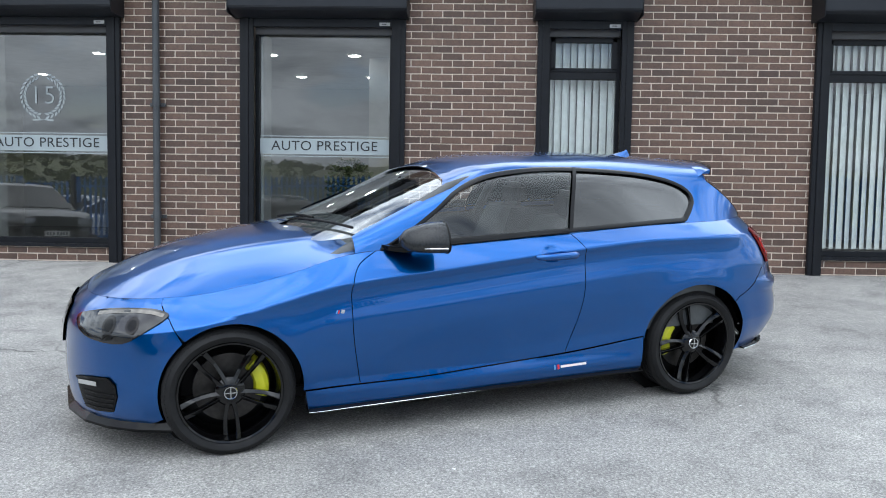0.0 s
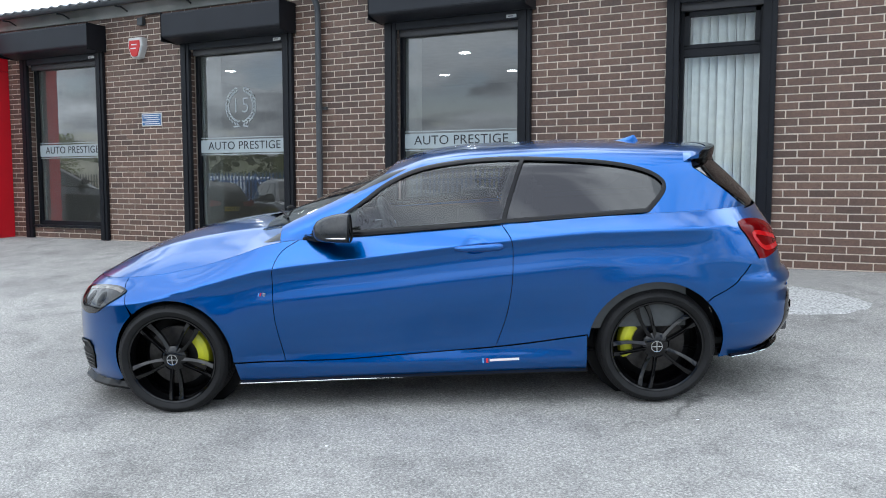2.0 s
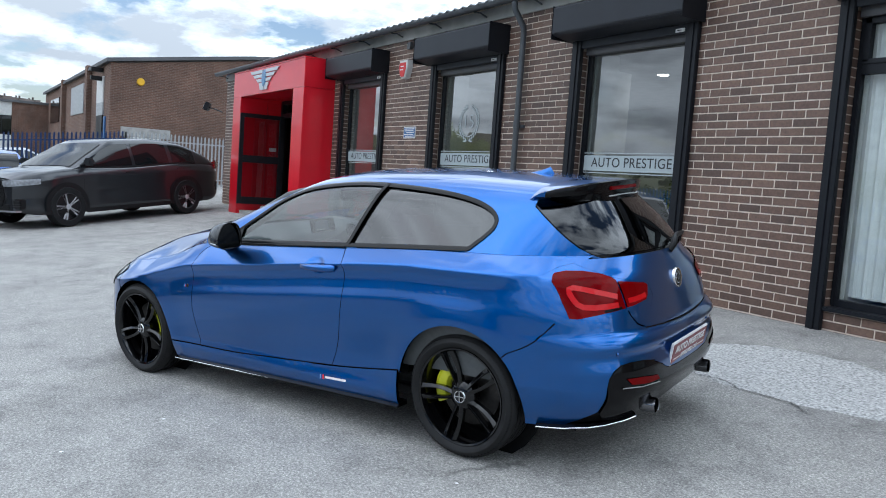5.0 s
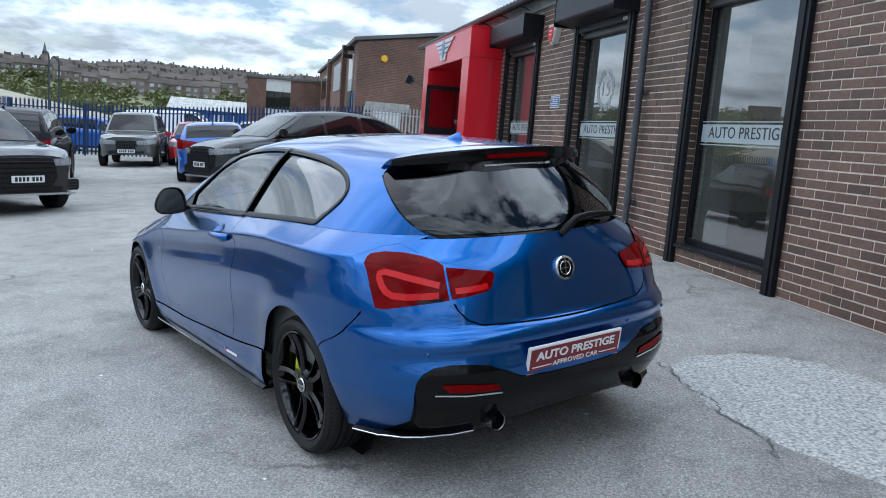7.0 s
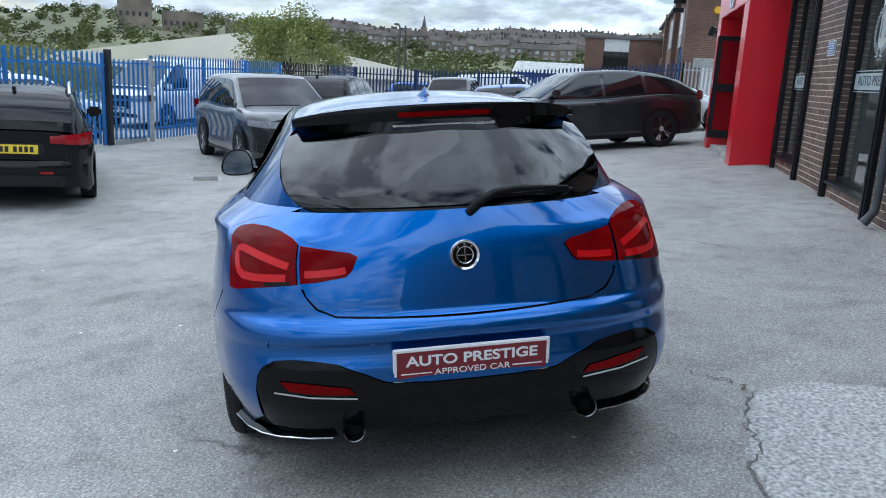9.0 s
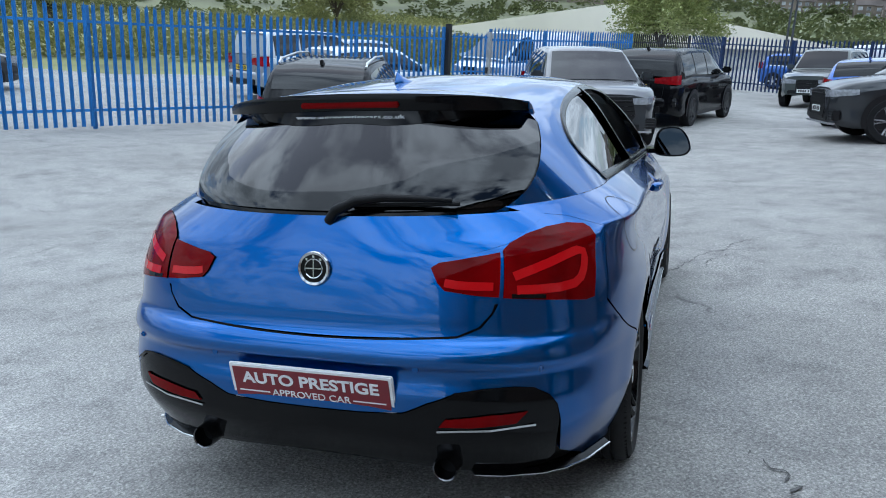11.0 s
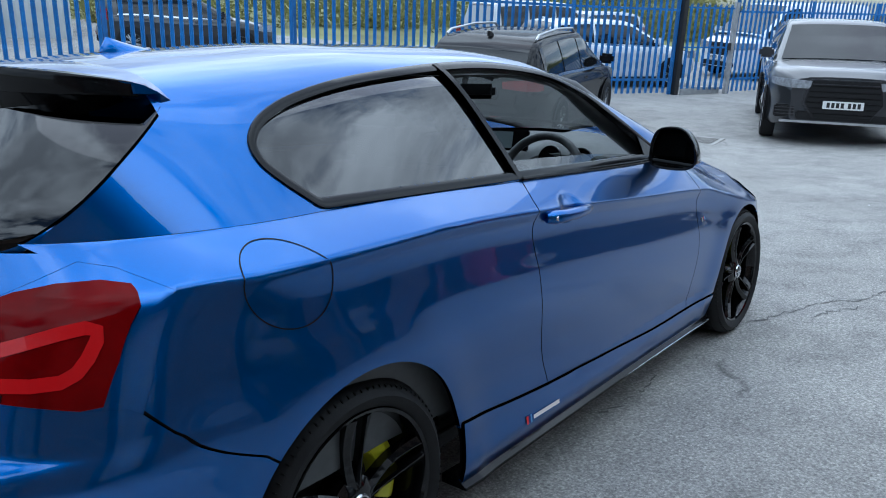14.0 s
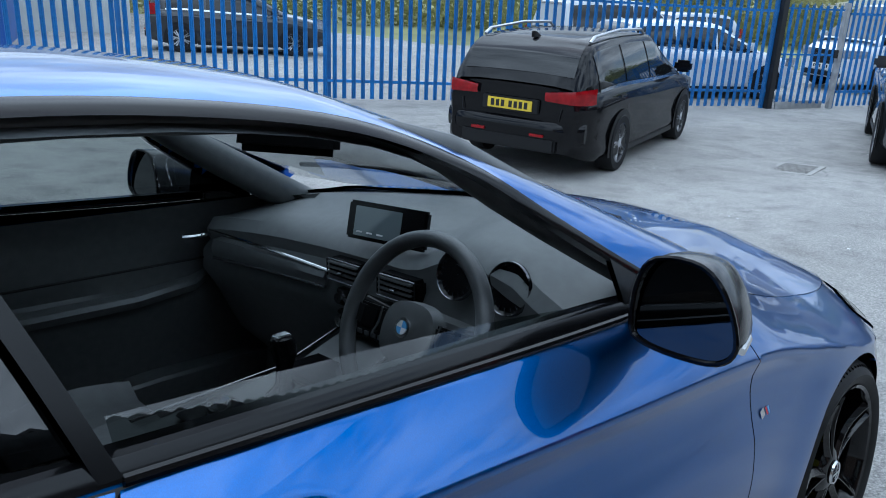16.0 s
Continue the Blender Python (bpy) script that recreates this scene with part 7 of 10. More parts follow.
def car_seat(parent, x, y, bench=False):
    top = new("rear_bench" if bench else "front_seat")
    top.parent = parent
    w = 0.58 if bench else 0.25
    bm = bmesh.new()
    rows = []
    for i in range(9):
        f = i / 8
        xx = x + 0.26 - 0.52 * f
        h = 0.48 + 0.05 * math.sin(math.pi * min(1, f * 1.1)) - 0.07 * f
        rows.append([(xx, y - w, 0.30), (xx, y - w, h + 0.015), (xx, y - w + 0.06, h + 0.04), (xx, y - w + 0.11, h), (xx, y, h - 0.008), (xx, y + w - 0.11, h), (xx, y + w - 0.06, h + 0.04), (xx, y + w, h + 0.015), (xx, y + w, 0.30)])
    loft(bm, rows)
    part("seat_cushion", bm, M_LEATHER, top, smooth=True, bevel=0.0)
    bm = bmesh.new()
    rows = []
    for i in range(11):
        f = i / 10
        zz = 0.44 + 0.60 * f
        xx = x - 0.24 - 0.24 * f
        ww = w * (1 - 0.22 * f ** 2)
        d = 0.07 - 0.02 * f
        rows.append([(xx - d, y - ww, zz), (xx + d + 0.03, y - ww, zz), (xx + d, y - ww + 0.10, zz), (xx + d - 0.01, y, zz), (xx + d, y + ww - 0.10, zz), (xx + d + 0.03, y + ww, zz), (xx - d, y + ww, zz)])
    loft(bm, rows)
    part("seat_back", bm, M_LEATHER, top, smooth=True)
    for yy in ((y,) if not bench else (-0.3, 0.3)):
        bm = bmesh.new()
        cuboid(bm, (x - 0.56, yy - 0.12, 1.04), (x - 0.46, yy + 0.12, 1.20), 0.035)
        part("headrest", bm, M_LEATHER, top, smooth=True)


def car_inside(car):
    """Cabin: floor, dashboard, wheel, screen, console, seats, door cards."""
    box_part("cabin_floor", (-1.75, -0.66, 0.26), (0.85, 0.66, 0.30), M_TRIM_DARK, car, 0)
    box_part("parcel_shelf", (-1.92, -0.58, 0.95), (-1.25, 0.58, 0.965), M_TRIM_DARK, car, 0.003)
    box_part("firewall", (0.80, -0.66, 0.26), (0.84, 0.66, 0.93), M_TRIM_DARK, car, 0)
    car_seat(car, -0.22, 0.38)
    car_seat(car, -0.22, -0.38)
    car_seat(car, -1.05, 0.0, True)
    for s in (1, -1):
        bm = bmesh.new()
        rows = []
        for z, d in ((0.28, 0.02), (0.45, 0.055), (0.60, 0.085), (0.64, 0.10), (0.68, 0.095), (0.72, 0.06), (0.80, 0.055), (0.87, 0.06), (0.91, 0.045), (0.945, 0.03)):
            rows.append([(x, s * (float(car_lower(x, min(z, float(car_zt(x)) - 0.02))[1]) - 0.025 - d), z + (0.012 if z > 0.9 else 0)) for x in np.linspace(0.66, -0.58, 14)])
        loft(bm, rows, closed=False, ends=False)
        card = part("door_card", bm, M_TRIM_DARK, car, "dark door card", smooth=True)
        tube("door_pull", [Vector((0.42 - 0.12 * i / 4, s * (0.725 - 0.012 * math.sin(math.pi * i / 4)), 0.862)) for i in range(5)], 0.008, M_CHROME, card, "silver inside door handle")
        bm = bmesh.new()
        rows = []
        for x, z, d in ((0.40, 0.735, 0.02), (0.34, 0.715, 0.055), (0.15, 0.70, 0.075), (-0.15, 0.70, 0.08), (-0.36, 0.71, 0.06), (-0.42, 0.725, 0.02)):
            y = float(car_lower(x, 0.70)[1]) - 0.085
            rows.append([(x, s * q, zz) for q, zz in ((y + 0.02, z - 0.045), (y - d * 0.8, z - 0.03), (y - d, z - 0.006), (y - d * 0.85, z + 0.006), (y + 0.02, z + 0.010))])
        loft(bm, rows)
        part("door_armrest", bm, M_LEATHER, card, "padded dark armrest", smooth=True)
        bm = bmesh.new()
        rows = []
        for x, z, d in ((0.62, 0.40, 0.01), (0.50, 0.43, 0.06), (0.20, 0.44, 0.075), (-0.20, 0.42, 0.06), (-0.40, 0.40, 0.01)):
            y = float(car_lower(x, 0.45)[1]) - 0.075
            rows.append([(x, s * q, zz) for q, zz in ((y + 0.02, 0.30), (y - d, 0.31), (y - d - 0.008, z - 0.01), (y - d, z), (y + 0.02, z + 0.004))])
        loft(bm, rows)
        part("door_pocket", bm, M_TRIM_DARK, card, smooth=True)
        tube("armrest_line", [Vector((0.40 - 0.9 * i / 8, s * 0.722, 0.79)) for i in range(9)], 0.004, M_BLACKPLASTIC, card)
        bm = bmesh.new()
        rows = []
        for z in (0.42, 0.70, 0.90, 0.97):
            rows.append([(x, s * (float(car_lower(x, min(z, 1.0))[1]) - 0.05), z) for x in np.linspace(-0.56, -1.5, 10)])
        loft(bm, rows, closed=False, ends=False)
        part("side_lining", bm, M_TRIM_DARK, car, smooth=True)
    # dashboard: a profile carried across the car
    prof = [(0.82, 0.30), (0.90, 1.000), (0.79, 1.004), (0.66, 0.990), (0.53, 0.965), (0.465, 0.938), (0.44, 0.905), (0.45, 0.87), (0.425, 0.82), (0.42, 0.76), (0.47, 0.68), (0.54, 0.54), (0.62, 0.40)]
    bm = bmesh.new()
    rows = []
    for i in range(25):
        y = 0.72 - 1.44 * i / 24
        hood = 0.055 * math.exp(-((y + 0.37) / 0.17) ** 4)
        rows.append([(x - 0.05 * (abs(y) / 0.66) ** 2 * (x < 0.6) - 0.20 * (abs(y) / 0.66) ** 3 * (x > 0.75), y, z - 0.022 * (abs(y) / 0.66) ** 2 * (z > 0.95) + hood * (0.40 < x < 0.75 and z > 0.90) - 0.02 * (abs(y) / 0.66) ** 3 * (z > 0.85)) for x, z in prof])
    loft(bm, rows)
    dash = part("dashboard", bm, M_DASH, car, "dark soft-touch dashboard", smooth=True)
    # screen, the pale grey it reflects painted on as a thin sheet
    bm = bmesh.new()
    cuboid(bm, (-0.010, -0.130, -0.048), (0.012, 0.130, 0.048), 0.006)
    scr = part("centre_screen", bm, M_GLOSSBLACK, dash, "black centre screen")
    scr.matrix_local = pose(0.455, -0.045, 1.0, 0, -12, 180 + 6)
    bm = bmesh.new()
    cuboid(bm, (0.0125, -0.10, -0.038), (0.0135, 0.055, 0.036))
    part("screen_sheen", bm, M_SCREEN, scr, "grey reflection painted on the unlit screen")
    bm = bmesh.new()
    for k in range(3):
        cuboid(bm, (0.0134, -0.09 + 0.035 * k, -0.030), (0.0142, -0.07 + 0.035 * k, -0.026))
    part("screen_marks", bm, M_WHITE, scr)
    # instrument dials under the hood
    for y, r in ((-0.315, 0.055), (-0.465, 0.055)):
        bm = bmesh.new()
        revolve(bm, [(0.001, 0.0), (r * 0.9, 0.002), (r, 0.008), (r * 1.06, 0.0)], 32)
        d = part("dial", bm, M_GLOSSBLACK, dash, "round dial with a silver rim", smooth=True)
        d.matrix_local = pose(0.425, y, 0.935, 0, 0, 90) @ pose(0, 0, 0, 14, 0, 0)
        bm = bmesh.new()
        revolve(bm, [(r * 0.97, 0.006), (r * 1.03, 0.010), (r * 1.06, 0.004)], 32)
        for a in range(-30, 215, 20):
            vs = cuboid(bm, (r * 0.74, 0.003, -0.0012), (r * 0.88, 0.005, 0.0012))
            mm = Euler((0, radians(a), 0)).to_matrix()
            for v in vs:
                v.co = mm @ v.co
        part("dial_rim", bm, M_DARKCHROME, d, smooth=True)
    # trim line, vents, radio and climate panels
    for y0, y1 in ((0.68, 0.14), (-0.60, -0.70)):
        tube("trim_line", [Vector((0.422 - 0.05 * ((y0 + (y1 - y0) * i / 8) / 0.66) ** 2, y0 + (y1 - y0) * i / 8, 0.88 - 0.03 * (i / 8))) for i in range(9)], 0.005, M_CHROME, dash, "silver trim line")
    # satin panel before the passenger, with a silver line under it
    bm = bmesh.new()
    rows = []
    for i in range(13):
        y = 0.66 - 0.50 * i / 12
        x = 0.424 - 0.05 * (y / 0.66) ** 2
        rows.append([(x + 0.03, y, 0.862 - 0.012 * i / 12), (x - 0.006, y, 0.858 - 0.012 * i / 12), (x - 0.014, y, 0.832), (x - 0.008, y, 0.806 + 0.006 * i / 12), (x + 0.03, y, 0.802 + 0.006 * i / 12)])
    loft(bm, rows)
    part("dash_panel", bm, M_DASH, dash, "dark satin trim panel", smooth=True)
    tube("trim_line", [Vector((0.416 - 0.05 * ((0.66 - 0.5 * i / 8) / 0.66) ** 2, 0.66 - 0.5 * i / 8, 0.800 + 0.006 * i / 8)) for i in range(9)], 0.005, M_CHROME, dash, "silver trim line")
    for y in (0.07, -0.13, -0.62):
        bm = bmesh.new()
        cuboid(bm, (0.405, y - 0.066, 0.835), (0.45, y + 0.066, 0.895), 0.008)
        v = part("air_vent", bm, M_GLOSSBLACK, dash)
        for k in range(4):
            box_part("vent_slat", (0.397, y - 0.058, 0.844 + 0.013 * k), (0.41, y + 0.058, 0.849 + 0.013 * k), M_DASH, v, 0.001)
        box_part("vent_tab", (0.390, y - 0.010, 0.860), (0.402, y + 0.010, 0.867), M_CHROME, v, 0.002)
        tube("vent_rim", [Vector((0.404, y + a, b)) for a, b in ((-0.066, 0.838), (0.066, 0.838), (0.066, 0.892), (-0.066, 0.892), (-0.066, 0.838))], 0.0028, M_DARKCHROME, v, "dark silver vent rim")
    for z0, z1, nm in ((0.775, 0.82, "radio_panel"), (0.71, 0.762, "climate_panel")):
        bm = bmesh.new()
        cuboid(bm, (0.402, -0.13, z0), (0.45, 0.10, z1), 0.005)
        rp = part(nm, bm, M_GLOSSBLACK, dash, "black panel with knobs")
        for y in (-0.11, 0.078):
            bm = bmesh.new()
            revolve(bm, [(0.001, -0.012), (0.014, -0.012), (0.016, 0.0)], 20)
            kb = part("knob", bm, M_CHROME, rp, smooth=True)
            kb.matrix_local = pose(0.402, y, (z0 + z1) / 2, 0, 0, -90)
        bm = bmesh.new()
        for k in range(6):
            cuboid(bm, (0.399, -0.085 + 0.026 * k, z0 + 0.012), (0.403, -0.067 + 0.026 * k, z0 + 0.024), 0.001)
        part("panel_buttons", bm, M_TRIM_DARK, rp)
    # steering wheel
    sw = new("steering_wheel")
    sw.parent = car
    sw.matrix_local = pose(0.215, -0.390, 0.878, 0, 22, 0)
    bm = bmesh.new()
    R = []
    for k in range(48):
        a = 2 * math.pi * k / 48
        flat = 0.93 if -2.0 < math.atan2(math.sin(a), math.cos(a)) < -1.1 else 1.0
        c = Vector((0, 0.185 * math.cos(a), 0.185 * math.sin(a) * flat))
        n_ = Vector((0, math.cos(a), math.sin(a)))
        R.append([bm.verts.new(c + n_ * 0.0175 * math.cos(b) + Vector((0.0185 * math.sin(b), 0, 0))) for b in np.linspace(0, 2 * math.pi, 11)[:-1]])
    for k in range(48):
        for q in range(10):
            bm.faces.new((R[k][q], R[k][(q + 1) % 10], R[(k + 1) % 48][(q + 1) % 10], R[(k + 1) % 48][q]))
    bmesh.ops.recalc_face_normals(bm, faces=bm.faces)
    part("wheel_rim", bm, M_LEATHER, sw, smooth=True)
    bm = bmesh.new()
    rows = []
    for x, k in ((0.04, 0.8), (0.02, 1.0), (-0.012, 0.95), (-0.022, 0.6), (-0.024, 0.1)):
        rows.append([(x, 0.075 * k * math.copysign(abs(math.cos(a)) ** 0.7, math.cos(a)), -0.01 + 0.066 * k * math.copysign(abs(math.sin(a)) ** 0.8, math.sin(a))) for a in np.linspace(0, 2 * math.pi, 25)[:-1]])
    loft(bm, rows)
    part("airbag_cover", bm, M_TRIM_DARK, sw, smooth=True)
    bm = bmesh.new()
    for y0, y1, z0, z1, w in ((0.06, 0.165, 0.0, 0.005, 0.024), (-0.06, -0.165, 0.0, 0.005, 0.024), (0.0, 0.0, -0.06, -0.16, 0.03)):
        if y0 == y1:
            cuboid(bm, (-0.006, -w, z1), (0.012, w, z0), 0.006)
        else:
            cuboid(bm, (-0.006, min(y0, y1), -w), (0.012, max(y0, y1), w), 0.006)
    part("wheel_spokes", bm, M_BLACKPLASTIC, sw)
    bm = bmesh.new()
    revolve(bm, [(0.001, -0.003), (0.020, -0.002), (0.021, 0.002)], 28)
    bd = part("wheel_badge", bm, M_CHROME, sw, "round badge", smooth=True)
    bd.matrix_local = pose(-0.024, 0, 0.0, 0, 0, -90)
    for a0, mm in ((0, M_STRIPE_B), (180, M_STRIPE_B), (90, M_WHITE), (270, M_WHITE)):
        bm = bmesh.new()
        vs = [bm.verts.new((0, -0.004, 0))] + [bm.verts.new((0.014 * math.cos(radians(a0 + 90 * i / 6)), -0.004, 0.014 * math.sin(radians(a0 + 90 * i / 6)))) for i in range(7)]
        bm.faces.new(vs)
        part("badge_quarter", bm, mm, bd)
    for s in (1, -1):
        bm = bmesh.new()
        cuboid(bm, (-0.012, s * 0.115 - 0.026, -0.028), (0.0, s * 0.115 + 0.026, 0.022), 0.006)
        part("wheel_buttons", bm, M_GLOSSBLACK, sw)
        tube("button_edge", [Vector((-0.010, s * 0.085, 0.026)), Vector((-0.012, s * 0.082, -0.005)), Vector((-0.010, s * 0.095, -0.034))], 0.003, M_CHROME, sw)
        tube("column_stalk", [Vector((0.05, s * 0.05, 0.01)), Vector((0.045, s * 0.13, 0.02)), Vector((0.04, s * 0.19, 0.025))], [0.008, 0.007, 0.010], M_BLACKPLASTIC, sw)
    tube("steering_column", [Vector((0.02, 0, 0)), Vector((0.22, 0, -0.02))], 0.05, M_TRIM_DARK, sw)
    # centre console
    con = new("centre_console")
    con.parent = car
    bm = bmesh.new()
    rows = []
    for x, w, z in ((0.49, 0.10, 0.73), (0.40, 0.115, 0.69), (0.29, 0.12, 0.65), (0.09, 0.12, 0.625), (-0.12, 0.115, 0.615), (-0.45, 0.11, 0.60)):
        rows.append([(x, -w, 0.30), (x, -w, z - 0.015), (x, -w + 0.015, z), (x, w - 0.015, z), (x, w, z - 0.015), (x, w, 0.30)])
    loft(bm, rows)
    part("console_body", bm, M_TRIM_DARK, con)
    box_part("console_tray", (0.20, -0.085, 0.648), (0.38, 0.085, 0.664), M_GLOSSBLACK, con, 0.004)
    for s in (1, -1):
        tube("console_trim", [Vector((0.44, s * 0.112, 0.712)), Vector((0.24, s * 0.118, 0.643)), Vector((-0.2, s * 0.114, 0.622))], 0.004, M_DARKCHROME, con, "dark silver console trim")
    bm = bmesh.new()
    rows = []
    for z, w, l, dx in ((0.56, 0.035, 0.06, 0), (0.58, 0.028, 0.045, 0), (0.60, 0.014, 0.022, 0.005), (0.64, 0.014, 0.022, 0.01), (0.665, 0.022, 0.03, 0.012), (0.69, 0.024, 0.033, 0.010), (0.712, 0.020, 0.028, 0.004), (0.720, 0.008, 0.012, 0.0)):
        rows.append([(0.17 + dx + l * math.cos(a), 0.01 + w * math.sin(a), z + 0.05) for a in np.linspace(0, 2 * math.pi, 17)[:-1]])
    loft(bm, rows)
    part("gear_selector", bm, M_GLOSSBLACK, con, "black gear selector", smooth=True)
    box_part("selector_face", (0.155, -0.004, 0.762), (0.195, 0.024, 0.7725), M_CHROME, con, 0.003)
    bm = bmesh.new()
    revolve(bm, [(0.001, 0.036), (0.024, 0.036), (0.027, 0.030), (0.026, 0.010), (0.034, 0.0)], 32, axis="Z")
    kn = part("control_knob", bm, M_CHROME, con, "round control knob", smooth=True)
    kn.matrix_local = pose(0.0, 0.0, 0.632)
    box_part("knob_panel", (-0.07, -0.07, 0.622), (0.07, 0.07, 0.636), M_GLOSSBLACK, con, 0.006)
    box_part("arm_rest", (-0.46, -0.085, 0.58), (-0.16, 0.085, 0.66), M_LEATHER, con, 0.02)
    # inside mirror and visors
    bm = bmesh.new()
    cuboid(bm, (-0.02, -0.135, -0.032), (0.014, 0.135, 0.032), 0.016)
    im = part("inside_mirror", bm, M_BLACKPLASTIC, car, "black inside mirror", smooth=True)
    im.matrix_local = pose(0.185, -0.03, 1.226, 0, 10, 20)
    tube("mirror_stem", [Vector((0.225, 0, 1.270)), Vector((0.195, -0.02, 1.232))], 0.012, M_BLACKPLASTIC, car)
    # headlining and pillar covers
    bm = bmesh.new()
    for s in (1, -1):
        rows = []
        for x in np.linspace(0.05, -1.62, 18):
            row = []
            for a in np.linspace(0, 1, 9):
                y0 = float(car_ytop(x)) - 0.035
                y = y0 * (1 - a)
                row.append((x, s * y, float(car_zc(x)) - 0.055 * (y / 0.6) ** 2 - 0.040 - 0.010 * (1 - a) ** 6))
            rows.append(row)
        loft(bm, rows, closed=False, ends=False)
    part("headlining", bm, M_TRIM_DARK, car, smooth=True)
    for s in (1, -1):
        pts = [(0.80, 0.70, 0.885), (0.66, 0.675, 0.955), (0.50, 0.645, 1.04), (0.36, 0.62, 1.115), (0.24, 0.60, 1.18), (0.12, 0.578, 1.25), (0.02, 0.550, 1.287), (-0.15, 0.535, 1.315), (-0.45, 0.53, 1.325), (-0.75, 0.52, 1.32), (-1.1, 0.49, 1.29), (-1.35, 0.455, 1.225)]
        tube("pillar_cover", [Vector((x, s * y, z)) for x, y, z in pts], [0.055, 0.055, 0.052, 0.048, 0.042, 0.034, 0.022, 0.018, 0.018, 0.018, 0.022, 0.030], M_TRIM_DARK, car, sides=10)
        tube("middle_pillar_cover", [Vector((-0.575, s * 0.69, 0.95)), Vector((-0.63, s * 0.62, 1.12)), Vector((-0.69, s * 0.54, 1.30))], 0.032, M_TRIM_DARK, car)


blue, blue_parts = blue_car()
blue.matrix_world = CAR
car_outside(blue, blue_parts)
car_inside(blue)

# ---------------- parked cars ----------------
M_DARKGLASS = mat("dark_car_glass", (0.008, 0.009, 0.010), 0.02, spec=0.45)
M_CARTYRE = mat("car_tyre", (0.011, 0.011, 0.012), 0.8, spec=0.25)
M_ALLOY = mat("silver_alloy", (0.55, 0.56, 0.58), 0.35, 0.3)
M_DARKALLOY = mat("dark_alloy", (0.05, 0.05, 0.055), 0.3, 0.6)
M_BLACKTRIM = mat("black_trim", (0.007, 0.007, 0.008), 0.45, spec=0.3)
M_HEADLAMP = mat("clear_headlamp", (0.26, 0.27, 0.29), 0.08, coat=1.0, var=0.3, scale=20)
M_TAILLAMP = mat("red_tail_lamp", (0.24, 0.003, 0.006), 0.12, coat=0.4, spec=0.2, var=0.3, scale=14)
M_PLATEYELLOW = mat("yellow_plate", (0.72, 0.52, 0.03), 0.4)
M_PLATEWHITE = mat("white_plate", (0.72, 0.72, 0.70), 0.4)
M_PLATEINK = mat("plate_ink", (0.01, 0.01, 0.01), 0.5)


def car_paint(name, c, metal=0.4):
    return mat(name, c, 0.32, metal, 1.0, coat_rough=0.03, var=0.03, scale=3)


def skin(name, grid, material, parent, label="", close_ends=False):
    """A smooth sheet through rows of points."""
    n, m = len(grid), len(grid[0])
    V = [tuple(map(float, p)) for r in grid for p in r]
    F = [(i * m + j, i * m + j + 1, (i + 1) * m + j + 1, (i + 1) * m + j) for i in range(n - 1) for j in range(m - 1)]
    if close_ends:
        F += [tuple(range(m))[::-1], tuple((n - 1) * m + j for j in range(m))]
    bm = bmesh.new()
    vs = [bm.verts.new(p) for p in V]
    for f in F:
        bm.faces.new([vs[k] for k in f])
    bmesh.ops.remove_doubles(bm, verts=bm.verts, dist=0.0005)
    bmesh.ops.recalc_face_normals(bm, faces=bm.faces)
    return part(name, bm, material, parent, label, smooth=True)


def parked_wheel(car, x, y, r, s, material, spokes):
    h = new("wheel")
    h.parent = car
    bm = bmesh.new()
    rr = r * 0.70
    revolve(bm, [(rr, 0.0), (r - 0.02, 0.006), (r, -0.02), (r, -0.19), (rr, -0.20)], 28)
    bmesh.ops.recalc_face_normals(bm, faces=bm.faces)
    part("tyre", bm, M_CARTYRE, h, smooth=True)
    bm = bmesh.new()
    revolve(bm, [(rr + 0.004, -0.004), (rr - 0.012, 0.0), (rr - 0.03, -0.05), (rr - 0.03, -0.10), (0.001, -0.10)], 28)
    part("rim", bm, M_DARKALLOY, h)
    bm = bmesh.new()
    for k in range(spokes):
        a = 2 * math.pi * k / spokes
        for d in (-0.13, 0.13):
            vs = cuboid(bm, (0.03, -0.03, -0.014), (rr - 0.01, -0.008, 0.014))
            m = Euler((0, a + d, 0)).to_matrix()
            for v in vs:
                v.co = m @ v.co
    revolve(bm, [(0.001, -0.002), (0.055, -0.006), (0.06, -0.04)], 16)
    part("spokes", bm, material, h)
    h.matrix_local = pose(x, s * y, r, 0, 0, 0 if s > 0 else 180)
    return h


